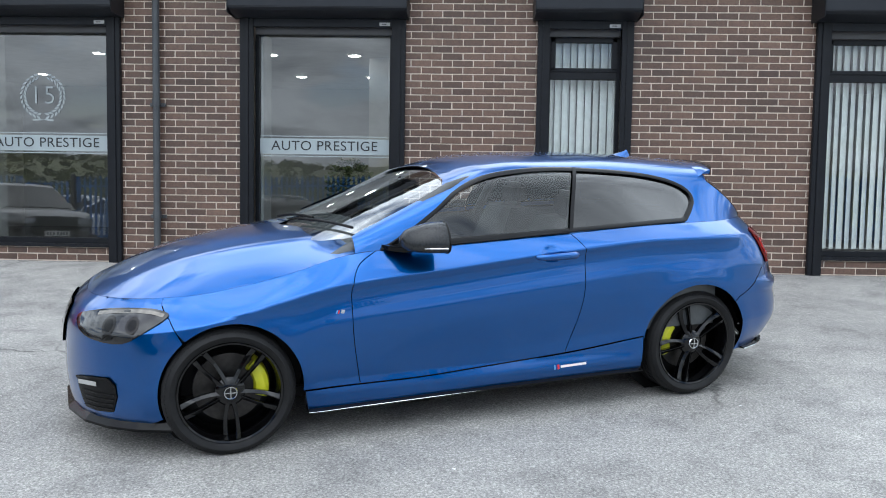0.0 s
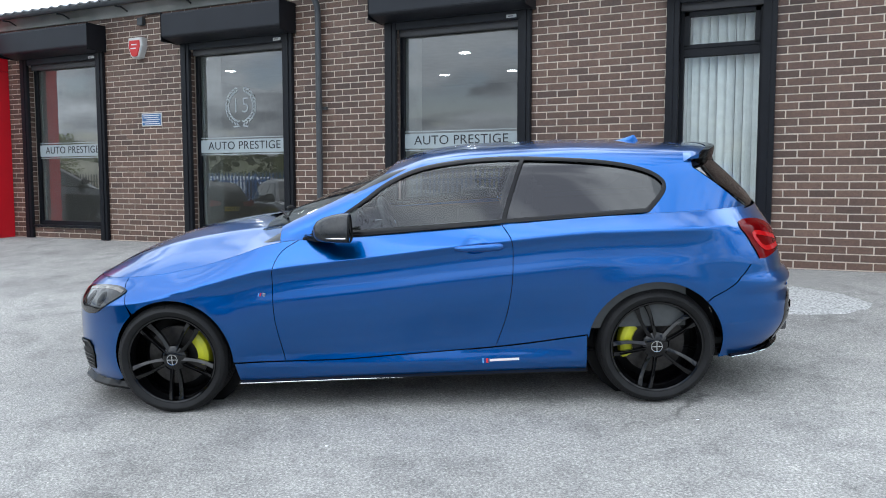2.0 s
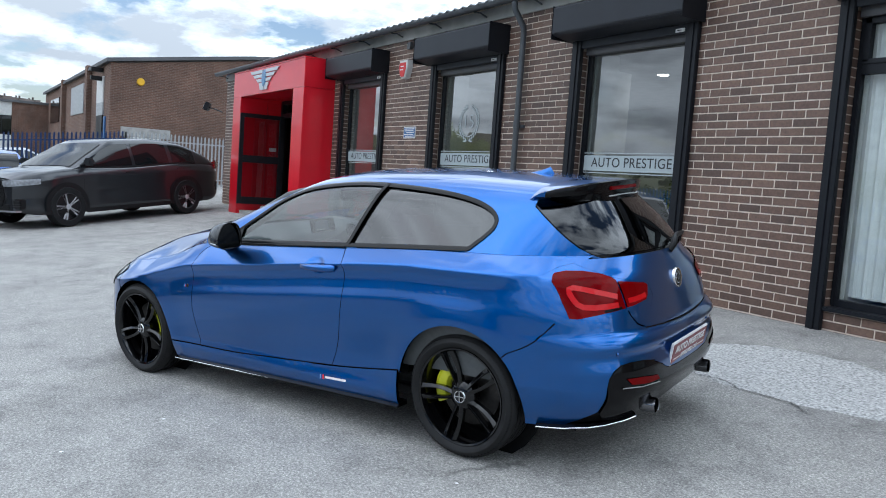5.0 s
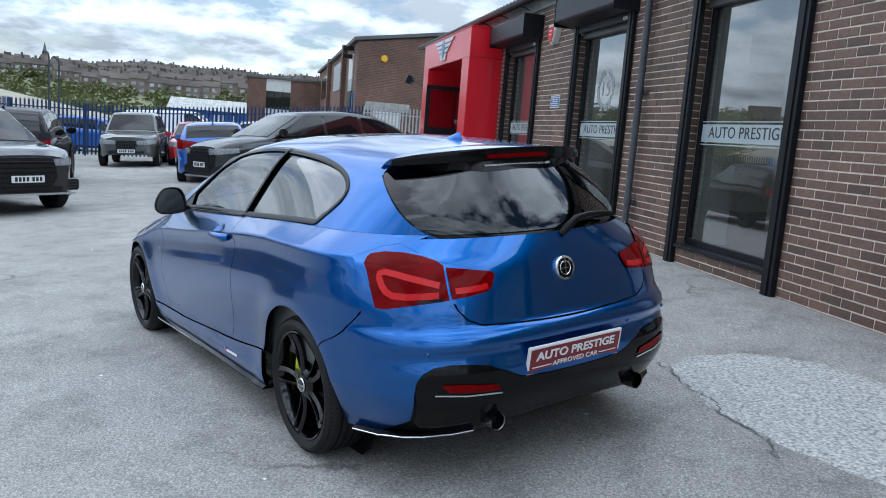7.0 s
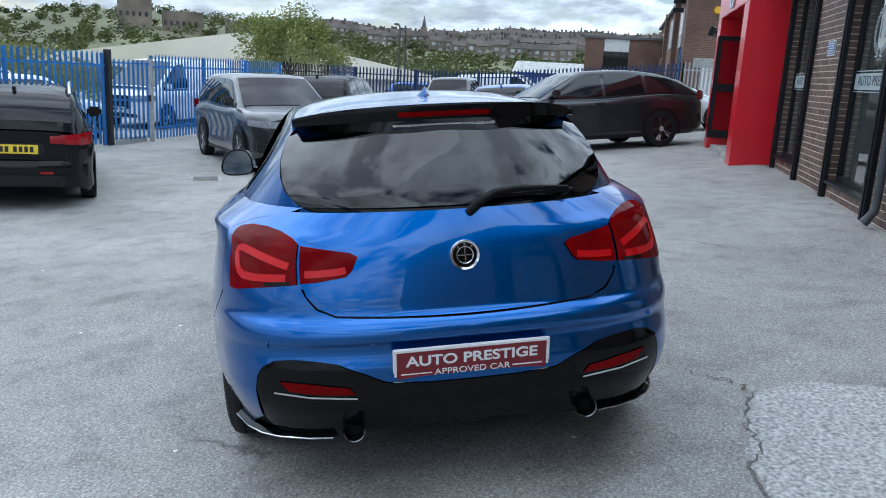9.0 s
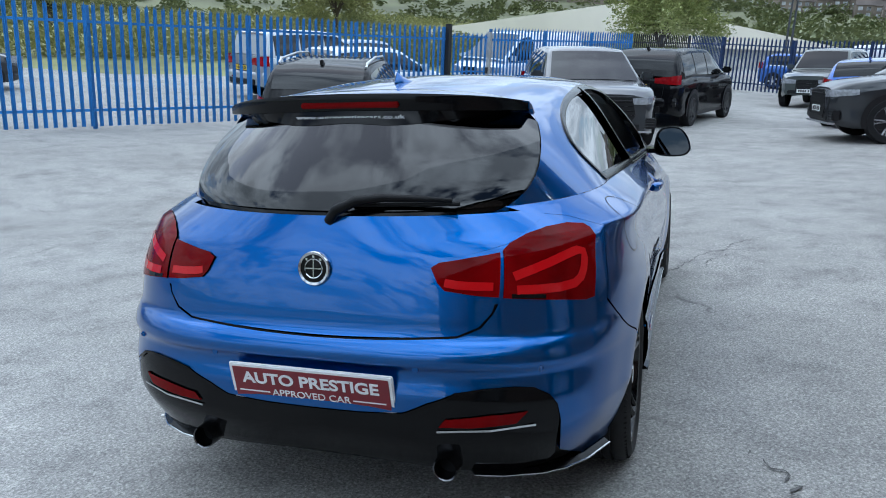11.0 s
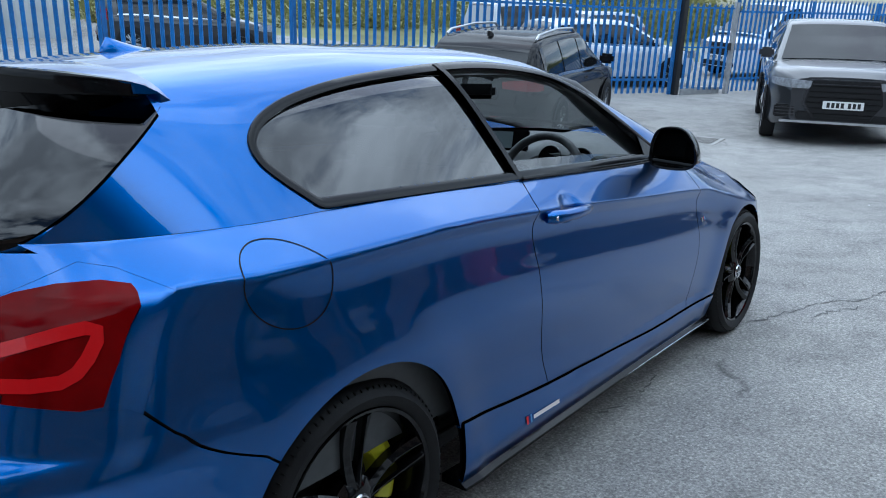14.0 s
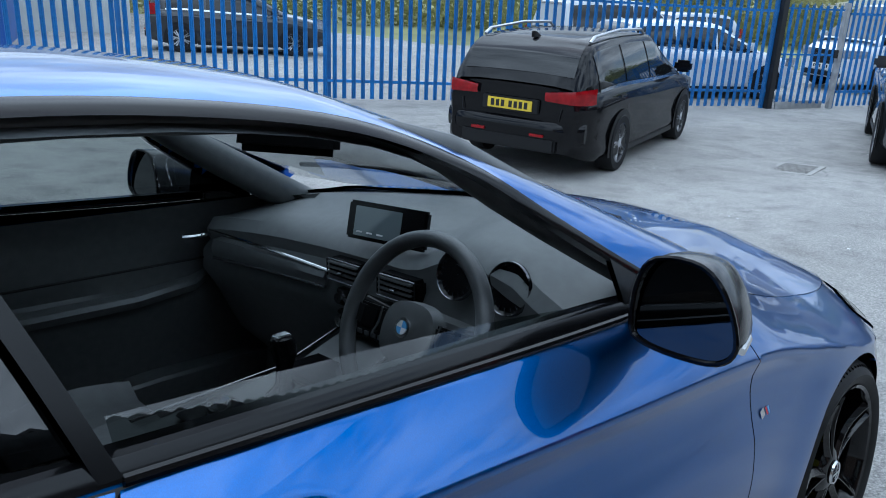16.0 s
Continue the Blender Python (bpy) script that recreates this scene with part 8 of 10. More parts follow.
def parked_car(name, label, category, paint, L, W, H, wb, r, front, roof_pts, belt_pts, panes, m, rear_plate=True, rim=None, spokes=5, rails=False, lamp_f=(0.62, 0.80), lamp_r=(0.80, 1.05), cladding=False, ground_clear=0.2, grille=0.5, roof_mat=None, big_grille=False):
    """A parked car: nose along +x, origin on the ground midway between the axles."""
    rim = rim or M_ALLOY
    car = thing(name, label, category)
    x1 = wb / 2 + front
    x0 = x1 - L
    hw = W / 2
    roof, belt = spl(*roof_pts), spl(*belt_pts)
    g0, g1 = roof_pts[0][0], roof_pts[-1][0]

    def plan(x):
        k = max(0.0, 1 - (x - x0) / 0.55, 1 - (x1 - x) / 0.85)
        return hw * (1 - (0.30 if x > 0 else 0.20) * k ** 2.6)

    def zb(x):
        e = min(x - x0, x1 - x)
        return ground_clear + 0.10 * max(0, 1 - e / 0.5) ** 2

    def sect(x):
        w, b = plan(x), float(belt(x))
        z = zb(x)
        mid = z + (b - z) * 0.5
        pts = [(w * 0.93, z), (w * 0.985, z + 0.06), (w * 0.99, z + 0.12), (w * 0.972, mid - 0.10), (w * 0.978, mid + 0.02), (w, b - 0.17), (w * 0.998, b - 0.15), (w * 0.975, b - 0.10), (w * 0.955, b - 0.04), (w * 0.925, b - 0.008),
               (w * 0.84, b + 0.012), (w * 0.72, b + 0.022), (w * 0.68, b + 0.034), (w * 0.35, b + 0.044), (0, b + 0.047)]
        k = max(0.0, 1 - min(x - x0, x1 - x) / 0.5) ** 2
        sg = -1 if x > 0 else 1
        zc = 0.56 if x > 0 else 0.62
        pts = [(x + sg * k * 0.30 * (q - zc) ** 2 + sg * k * 0.06 * (1 - y / hw) * 0, y, q) for y, q in pts]
        return pts + [(u, -y, q) for u, y, q in pts[-2::-1]]
    xs = sorted(set(list(np.linspace(x0, x0 + 0.5, 12)) + list(np.linspace(x0 + 0.5, x1 - 0.8, 16)) + list(np.linspace(x1 - 0.8, x1, 14))))
    body = skin("body", [sect(x) for x in xs], paint, car, close_ends=True)

    def hb(x):
        return plan(x) * 0.925

    def hr(x):
        b = float(belt(x))
        return hb(x) * (1 - 0.21 * max(0.0, float(roof(x)) - b) / (H - b))

    def shell(x, f, s=1, off=0.0):
        b, t = float(belt(x)), float(roof(x))
        y = hb(x) + (hr(x) - hb(x)) * f - 0.018 * (f * (1 - f)) * -4
        return (x, s * (y + off), b - 0.01 + (t - 0.045 - b) * f)
    gx = list(np.linspace(g0, g1, 30))
    rows = []
    for x in gx:
        t = float(roof(x))
        a = [shell(x, f) for f in (0, 0.25, 0.5, 0.75, 1.0)]
        a += [(x, hr(x) * 0.93, t - 0.012), (x, hr(x) * 0.6, t + 0.008), (x, 0, t + 0.014)]
        rows.append(a + [(p[0], -p[1], p[2]) for p in a[-2::-1]])
    skin("cabin", rows, roof_mat or paint, car)
    # side windows
    for s in (1, -1):
        for a, b in panes:
            qx = np.linspace(a, b, 12)
            skin("side_window", [[shell(x, f, s, 0.006) for f in (0.08, 0.3, 0.55, 0.8, 0.93)] for x in qx], M_DARKGLASS, car, "dark side window")
        a, b = panes[0][0], panes[-1][1]
        for f0, f1, nm in ((-0.02, 0.06, "waist_trim"),):
            skin(nm, [[shell(x, f, s, 0.009) for f in (f0, f1)] for x in np.linspace(a, b, 12)], M_CHROME if not cladding else M_BLACKTRIM, car)
    # screen and back window: the sloping ends of the cabin

    def end_pane(nm, xa, xb):
        g = []
        for x in np.linspace(xa, xb, 9):
            t = float(roof(x))
            g.append([(x, q * hr(x) * 0.90, t - 0.006 + 0.018 * (1 - q * q) + 0.012) for q in np.linspace(-1, 1, 9)])
        skin(nm, g, M_DARKGLASS, car)
    top = max(t for x, t in roof_pts)
    fa = [x for x in np.linspace(g0, g1, 200) if float(roof(x)) < top - 0.09]
    fr = [x for x in fa if x > 0]
    bk = [x for x in fa if x < 0]
    end_pane("windscreen", min(fr), max(fr) - 0.04)
    if bk:
        end_pane("back_window", min(bk) + 0.06, max(bk))
    # wheels in their arches
    for x in (wb / 2, -wb / 2):
        for s in (1, -1):
            bm = bmesh.new()
            ro = r + (0.085 if cladding else 0.055)
            pts = [(ro * math.cos(t), r + ro * math.sin(t)) for t in np.linspace(-0.35, math.pi + 0.35, 26)]
            bm.faces.new([bm.verts.new((x + u, s * (plan(x) + 0.004), max(v, ground_clear))) for u, v in pts])
            part("wheel_arch", bm, M_BLACKTRIM, car)
            parked_wheel(car, x, plan(x) + 0.012, r, s, rim, spokes)
    # sills, bumpers, lamps, grille, plates
    for s in (1, -1):
        box_part("sill", (-wb / 2 + r + 0.06, s * (hw * 0.955) - 0.03, ground_clear - 0.02), (wb / 2 - r - 0.06, s * (hw * 0.955) + 0.03, ground_clear + (0.13 if cladding else 0.06)), M_BLACKTRIM, car, bevel=0.01)
        for x in ((panes[0][1] - 0.02), (panes[-1][0] + 0.25)):
            z = float(belt(x)) - 0.13
            box_part("door_handle", (x - 0.24, s * (plan(x) * 0.975) - 0.012, z), (x - 0.04, s * (plan(x) * 0.975) + 0.022, z + 0.035), paint, car, bevel=0.008)
        # door shut lines
        for x in {panes[0][1] + 0.01, panes[-1][1] - 0.02}:
            b = float(belt(x))
            zs = np.linspace(ground_clear + 0.1, b - 0.03, 8)
            bm = bmesh.new()
            rw = []
            for z in zs:
                sc = sect(x)[:10]
                y = np.interp(z, [p[2] for p in sc], [p[1] for p in sc])
                rw.append([bm.verts.new((x - 0.004, s * (y + 0.003), z)), bm.verts.new((x + 0.004, s * (y + 0.003), z))])
            for i in range(7):
                bm.faces.new((rw[i][0], rw[i][1], rw[i + 1][1], rw[i + 1][0]))
            part("door_gap", bm, M_BLACKTRIM, car)
        # mirrors
        mx = panes[-1][1] - 0.18
        mz = float(belt(mx)) + 0.06
        mi = box_part("wing_mirror", (mx, s * (hw * 0.95) - 0.02 if s > 0 else -hw * 0.95 - 0.20, mz - 0.02), (mx + 0.13, s * (hw * 0.95) + 0.20 if s > 0 else -hw * 0.95 + 0.02, mz + 0.13), paint, car, bevel=0.035)

        def face_x(y, z, sgn):
            e = [q for q in np.linspace(0, 0.6, 40) if plan(x1 - q if sgn > 0 else x0 + q) >= abs(y) - 1e-6]
            return (x1 - e[0] if sgn > 0 else x0 + e[0]) if e else (x1 - 0.5 if sgn > 0 else x0 + 0.5)
        for nm, (za, zz), sgn, mt, y0, y1 in (("headlamp", lamp_f, 1, M_HEADLAMP, 0.50, 0.965), ("tail_lamp", lamp_r, -1, M_TAILLAMP, 0.55, 0.965)):
            g = []
            for k in np.linspace(0, 1, 9):
                if k < 0.5:
                    x = (x1 if sgn > 0 else x0) + sgn * 0.012
                    y = plan(x1 if sgn > 0 else x0) * (y0 + (1.0 - y0) * k * 2)
                else:
                    q = (k - 0.5) * 2 * (0.42 if sgn > 0 else 0.24)
                    x = (x1 - q if sgn > 0 else x0 + q)
                    y = plan(x) + 0.006
                ht = (zz - za) * ((0.75 + 0.25 * math.sin(math.pi * k)) if sgn > 0 else (0.55 + 0.45 * min(1, 1.4 * k))) / 2
                cz = (za + zz) / 2 + 0.03 * k
                g.append([(x, s * y, cz - ht), (x + sgn * 0.01, s * y, cz), (x, s * y * 0.995, cz + ht)])
            skin(nm, g, mt, car)
    w1 = plan(x1)
    if big_grille:
        za, zz = lamp_f[0] - 0.38, lamp_f[1] + 0.01
        hexa = [(-0.36, za), (0.36, za), (0.50, za + 0.2), (0.44, zz - 0.03), (0.40, zz), (-0.40, zz), (-0.44, zz - 0.03), (-0.50, za + 0.2)]
        for nm, k, dx, mt in (("grille_frame", 1.06, 0.0, M_DARKALLOY), ("grille", 1.0, 0.012, M_BLACKTRIM)):
            bm = bmesh.new()
            rw = [[bm.verts.new((x1 + d, y * k, (za + zz) / 2 + (z - (za + zz) / 2) * k)) for y, z in hexa] for d in (-0.12, 0.012 + dx)]
            for q in range(8):
                bm.faces.new((rw[0][q], rw[0][(q + 1) % 8], rw[1][(q + 1) % 8], rw[1][q]))
            bm.faces.new(rw[1])
            bmesh.ops.recalc_face_normals(bm, faces=bm.faces)
            gp = part(nm, bm, mt, car, bevel=0.008)
        for k in range(6):
            z = za + 0.05 + k * 0.075
            w = np.interp(z, [za, za + 0.2, zz], [0.35, 0.48, 0.40])
            box_part("grille_bar", (x1 + 0.02, -w, z), (x1 + 0.034, w, z + 0.014), M_BLACKPLASTIC, gp, bevel=0.003)
        box_part("bumper_blade", (x1 - 0.10, -0.80, za - 0.085), (x1 + 0.03, 0.80, za - 0.055), M_SILVER, car, bevel=0.012, label="bright bumper edge")
        box_part("grille_bar", (x1 + 0.02, -0.42, zz - 0.06), (x1 + 0.040, 0.42, zz - 0.045), M_DARKALLOY, gp, bevel=0.003)
        for s in (1, -1):
            for k in range(3):
                box_part("intake_slat", (x1 - 0.12, s * 0.74 - 0.13, za + 0.02 + k * 0.045), (x1 - 0.004, s * 0.74 + 0.13, za + 0.034 + k * 0.045), M_DARKALLOY, car, bevel=0.004)
            box_part("side_intake", (x1 - 0.14, s * 0.74 - 0.14, za - 0.02), (x1 - 0.012, s * 0.74 + 0.14, za + 0.16), M_BLACKTRIM, car, bevel=0.02)
    else:
        box_part("grille", (x1 - 0.06, -w1 * grille, lamp_f[0] - 0.22), (x1 + 0.018, w1 * grille, lamp_f[1] - 0.01), M_BLACKTRIM, car, bevel=0.03)
        for k in range(4):
            z = lamp_f[0] - 0.17 + k * (lamp_f[1] - lamp_f[0] + 0.12) / 4
            box_part("grille_bar", (x1 + 0.012, -w1 * grille * 0.92, z), (x1 + 0.026, w1 * grille * 0.92, z + 0.012), M_CHROME if k in (0, 3) else M_BLACKTRIM, car, bevel=0.003)
    # bumper and tailgate seams of the tail
    bm = bmesh.new()
    rows = []
    for q in np.linspace(-1, 1, 17):
        x = x0 + 0.16 * abs(q) ** 5
        y = q * plan(x0 + 0.14) * 1.0
        rows.append([(x + 0.05, y, zb(x0) + 0.10), (x - 0.03, y, zb(x0) + 0.13), (x - 0.045, y, zb(x0) + 0.22), (x - 0.035, y, zb(x0) + 0.30), (x - 0.012, y, zb(x0) + 0.325), (x + 0.05, y, zb(x0) + 0.335)])
    loft(bm, rows)
    part("rear_bumper", bm, paint, car, smooth=True)
    for s in (1, -1):
        tube("tailgate_gap", [(x0 - 0.004, s * w1 * 0.90, zb(x0) + 0.34), (x0 - 0.004, s * w1 * 0.93, lamp_r[0] - 0.03)], 0.005, M_BLACKTRIM, car, sides=5)
    box_part("plate_recess", (x0 - 0.012, -0.33, lamp_r[0] - 0.115), (x0 + 0.02, 0.33, lamp_r[0] + 0.035), M_BLACKTRIM, car, bevel=0.01)
    box_part("lower_intake", (x1 - 0.1, -w1 * 0.86, zb(x1) + 0.02), (x1 + 0.012, w1 * 0.86, zb(x1) + 0.14), M_BLACKTRIM, car, bevel=0.02)
    box_part("rear_valance", (x0 - 0.035, -w1 * 0.88, zb(x0) + 0.0), (x0 + 0.1, w1 * 0.88, zb(x0) + 0.16), M_BLACKTRIM, car, bevel=0.02)
    for sgn, x, z, mt in ((1, x1 + 0.036, lamp_f[0] - 0.20, M_PLATEWHITE), (-1, x0 - 0.014, lamp_r[0] - 0.04, M_PLATEYELLOW)):
        pl = box_part("number_plate", (min(x, x + sgn * 0.012), -0.26, z - 0.055), (max(x, x + sgn * 0.012), 0.26, z + 0.055), mt, car, bevel=0.003, label="number plate")
        for y in (-0.19, -0.13, -0.07, -0.01, 0.08, 0.14, 0.20):
            bars("plate_bar", [(x + sgn * 0.013 + 0.001, y, z)], (0.002, 0.04, 0.07), M_PLATEINK, pl)
    box_part("rear_wiper", (x0 + 0.10, -0.02, float(belt(x0 + 0.2)) + 0.02), (x0 + 0.13, 0.33, float(belt(x0 + 0.2)) + 0.04), M_BLACKTRIM, car, bevel=0.004) if bk else None
    for k, (y, wdt) in enumerate(((-0.55 * w1, 0.16), (0.55 * w1, 0.16))):
        box_part("rear_reflector", (x0 - 0.055, y - wdt / 2, zb(x0) + 0.16), (x0 + 0.02, y + wdt / 2, zb(x0) + 0.19), M_TAILLAMP, car, bevel=0.004)
        if not rails:
            box_part("exhaust", (x0 - 0.05, y - 0.05, zb(x0) - 0.01), (x0 + 0.1, y + 0.05, zb(x0) + 0.05), M_CHROME, car, bevel=0.012)
    if rails:
        for s in (1, -1):
            xa, xb = max(bk) + 0.1 if bk else g0 + 0.3, min(fr) - 0.35
            tube("roof_rail", [(x, s * hr(x) * 0.92, float(roof(x)) + d) for x, d in ((xa, 0.0), (xa + 0.12, 0.045), ((xa + xb) / 2, 0.055), (xb - 0.12, 0.045), (xb, 0.0))], 0.018, M_SILVER, car, "silver roof rail", sides=6)
    bm = bmesh.new()
    xa = (max(bk) if bk else g0) + 0.12
    t = float(roof(xa))
    fin = [(xa - 0.10, t + 0.005), (xa + 0.08, t + 0.012), (xa - 0.06, t + 0.07), (xa - 0.10, t + 0.072)]
    a = [bm.verts.new((u, 0.02, v)) for u, v in fin]
    b = [bm.verts.new((u, -0.02, v)) for u, v in fin]
    bm.faces.new(a); bm.faces.new(b[::-1])
    for i in range(4):
        bm.faces.new((a[i], a[(i + 1) % 4], b[(i + 1) % 4], b[i]))
    bmesh.ops.recalc_face_normals(bm, faces=bm.faces)
    part("aerial_fin", bm, paint, car)
    car.matrix_world = m
    return car


def on_ground(x, y, hx, hy):
    """Pose of a car whose axle middle is at x, y and whose nose points along hx, hy."""
    f = Vector((hx, hy, 0)).normalized()
    l = Vector((-f.y, f.x, 0))
    e = 1.2
    fz = (ground_z(x + f.x * e, y + f.y * e) - ground_z(x - f.x * e, y - f.y * e)) / (2 * e)
    lz = (ground_z(x + l.x * 0.7, y + l.y * 0.7) - ground_z(x - l.x * 0.7, y - l.y * 0.7)) / 1.4
    F = Vector((f.x, f.y, fz)).normalized()
    Lv = Vector((l.x, l.y, lz))
    U = F.cross(Lv).normalized()
    Lv = U.cross(F)
    z = (ground_z(x + f.x * e, y + f.y * e) + ground_z(x - f.x * e, y - f.y * e)) / 2
    m = Matrix((F, Lv, U)).transposed().to_4x4()
    m.translation = (x, y, z + 0.004)
    return m


HATCH = dict(L=4.25, W=1.79, H=1.46, wb=2.62, r=0.315, front=0.86, roof_pts=[(-2.02, 0.98), (-1.78, 1.32), (-1.5, 1.425), (-0.5, 1.46), (0.15, 1.44), (0.55, 1.25), (1.12, 0.98)], belt_pts=[(-2.1, 0.92), (-1.3, 0.97), (0, 0.93), (1.0, 0.92), (1.7, 0.82), (2.17, 0.66)], panes=[(-1.62, -0.78), (-0.72, 0.12), (0.16, 0.95)])
ESTATE = dict(L=4.55, W=1.80, H=1.48, wb=2.63, r=0.325, front=0.87, roof_pts=[(-2.30, 0.98), (-2.08, 1.30), (-1.85, 1.42), (-0.5, 1.48), (0.15, 1.46), (0.55, 1.27), (1.15, 0.98)], belt_pts=[(-2.36, 0.93), (-1.3, 0.97), (0, 0.94), (1.0, 0.93), (1.7, 0.83), (2.18, 0.66)], panes=[(-1.95, -1.15), (-1.08, -0.24), (-0.18, 0.98)])
BIGSUV = dict(L=5.05, W=1.97, H=1.74, wb=2.99, r=0.385, front=0.92, roof_pts=[(-2.45, 1.13), (-2.25, 1.50), (-1.95, 1.68), (-0.6, 1.74), (0.2, 1.71), (0.7, 1.46), (1.28, 1.13)], belt_pts=[(-2.6, 1.05), (-1.4, 1.14), (0, 1.10), (1.1, 1.12), (1.8, 1.07), (2.2, 1.01), (2.41, 0.93)], panes=[(-2.05, -1.25), (-1.18, -0.28), (-0.2, 1.1)], lamp_f=(0.80, 0.92), lamp_r=(0.95, 1.15), ground_clear=0.26, grille=0.46, big_grille=True)
COUPESUV = dict(BIGSUV, H=1.68, roof_pts=[(-2.50, 1.15), (-2.1, 1.36), (-1.5, 1.57), (-0.6, 1.67), (0.2, 1.66), (0.7, 1.45), (1.32, 1.13)], panes=[(-1.85, -1.2), (-1.1, -0.2), (-0.12, 1.12)])
BOXY = dict(L=4.45, W=1.81, H=1.76, wb=2.56, r=0.36, front=0.82, roof_pts=[(-2.16, 1.13), (-2.10, 1.62), (-1.9, 1.72), (-0.6, 1.76), (0.15, 1.73), (0.45, 1.50), (0.82, 1.12)], belt_pts=[(-2.35, 1.08), (-1.3, 1.11), (0, 1.09), (0.8, 1.08), (1.5, 1.02), (2.1, 0.92)], panes=[(-1.9, -1.15), (-1.08, -0.35), (-0.28, 0.66)], lamp_f=(0.72, 0.86), lamp_r=(0.85, 1.1), ground_clear=0.3)
VAN = dict(L=4.9, W=1.9, H=1.95, wb=3.0, r=0.33, front=0.85, roof_pts=[(-2.52, 1.13), (-2.48, 1.85), (-2.2, 1.94), (-0.6, 1.95), (0.7, 1.90), (1.2, 1.55), (1.78, 1.13)], belt_pts=[(-2.55, 1.05), (-1.3, 1.08), (0, 1.08), (1.4, 1.08), (1.9, 1.0), (2.35, 0.8)], panes=[(0.35, 1.6)], lamp_f=(0.74, 0.92), lamp_r=(0.9, 1.2))

P_BLACK = mat("black_paint", (0.003, 0.003, 0.004), 0.6, 0.0, 0.5, spec=0.03)
P_GREY = car_paint("grey_metallic_paint", (0.042, 0.045, 0.050), 0.5)
P_DARKGREY = mat("dark_grey_metallic_paint", (0.022, 0.024, 0.028), 0.3, 0.4, 0.7)
P_WHITECAR = car_paint("white_paint", (0.68, 0.70, 0.72), 0.0)
P_SILVERCAR = car_paint("silver_paint", (0.36, 0.38, 0.40), 0.6)
P_BLUECAR = car_paint("mid_blue_paint", (0.015, 0.10, 0.42), 0.2)
P_REDCAR = car_paint("red_paint", (0.42, 0.012, 0.02), 0.1)
P_GREENGREY = car_paint("green_grey_paint", (0.06, 0.07, 0.065), 0.3)

parked_car("estate_car", "black estate car with silver roof rails and yellow rear plate", "car", P_BLACK, m=on_ground(-5.62, -7.38, -0.80, -0.60), rails=True, lamp_r=(0.80, 0.96), **{k: v for k, v in ESTATE.items()})
parked_car("large_suv", "grey metallic large off-roader with black grille", "car", P_GREY, m=on_ground(-10.50, -5.76, 0.75, 0.66), **BIGSUV)
parked_car("black_suv", "black off-roader parked by the fence, tail to the yard", "car", P_BLACK, m=on_ground(-15.55, -6.15, -0.99, -0.12), cladding=True, rim=M_DARKALLOY, **BIGSUV)
parked_car("coupe_suv", "dark grey sloping-roofed off-roader parked near the porch", "car", P_DARKGREY, m=on_ground(-13.5, 0.35, 0.49, -0.87), cladding=True, **COUPESUV)
parked_car("small_off_roader", "green-grey boxy off-roader facing the yard", "car", P_GREENGREY, m=on_ground(-23.9, -4.8, 1.0, 0.02), cladding=True, **BOXY)
parked_car("blue_hatchback", "mid blue hatchback parked tail to the yard", "car", P_BLUECAR, m=on_ground(-17.1, -1.75, -1.0, -0.05), **HATCH)
parked_car("red_hatchback", "red hatchback parked nose to the yard", "car", P_REDCAR, m=on_ground(-24.6, -2.75, 1.0, 0.0), **HATCH)
parked_car("white_hatchback", "white hatchback near the porch", "car", P_WHITECAR, m=on_ground(-18.3, 2.15, -0.55, 0.84), **HATCH)
parked_car("dark_hatchback", "dark hatchback with silver alloys behind the blue fence", "car", P_DARKGREY, m=on_ground(-2.8, -19.0, -1.0, 0.1), spokes=7, **HATCH)
parked_car("pale_hatchback", "silvery white hatchback behind the blue fence", "car", P_WHITECAR, m=on_ground(-10.9, -12.0, -1.0, 0.12), **HATCH)
parked_car("silver_off_roader", "silver off-roader behind the blue fence", "car", P_SILVERCAR, m=on_ground(-11.3, -14.75, -1.0, 0.05), **BOXY)
parked_car("silver_hatchback", "silver hatchback behind the blue fence", "car", P_SILVERCAR, m=on_ground(-14.6, -17.5, 1.0, 0.0), **HATCH)
parked_car("pale_van", "white van standing behind the blue fence", "van", P_WHITECAR, m=on_ground(-17.4, -12.2, 1.0, -0.05), **VAN)
parked_car("distant_hatchback", "pale hatchback behind the far blue fence", "car", P_SILVERCAR, m=on_ground(-32.5, 0.2, 0.1, 1.0), **HATCH)
parked_car("distant_saloon", "dark blue hatchback behind the far blue fence", "car", P_BLUECAR, m=on_ground(-32.0, -7.5, 0.1, 1.0), **HATCH)
parked_car("distant_van", "white van behind the far blue fence", "van", P_WHITECAR, m=on_ground(-36.0, -4.5, 0.1, 1.0), **VAN)

# ---------------- blue palisade fence ----------------
M_FENCE = mat("blue_fence_paint", (0.018, 0.140, 0.39), 0.5, var=0.25, scale=5, rand=0.15, bump=0.05, bscale=60)
M_FENCEDARK = mat("dark_blue_fence_paint", (0.012, 0.035, 0.11), 0.5, var=0.25, scale=5)
M_GALV = mat("galvanised_steel", (0.42, 0.43, 0.44), 0.5, 0.6, var=0.2, scale=8)
M_BLACKSTEEL = mat("black_steel", (0.012, 0.013, 0.016), 0.5)


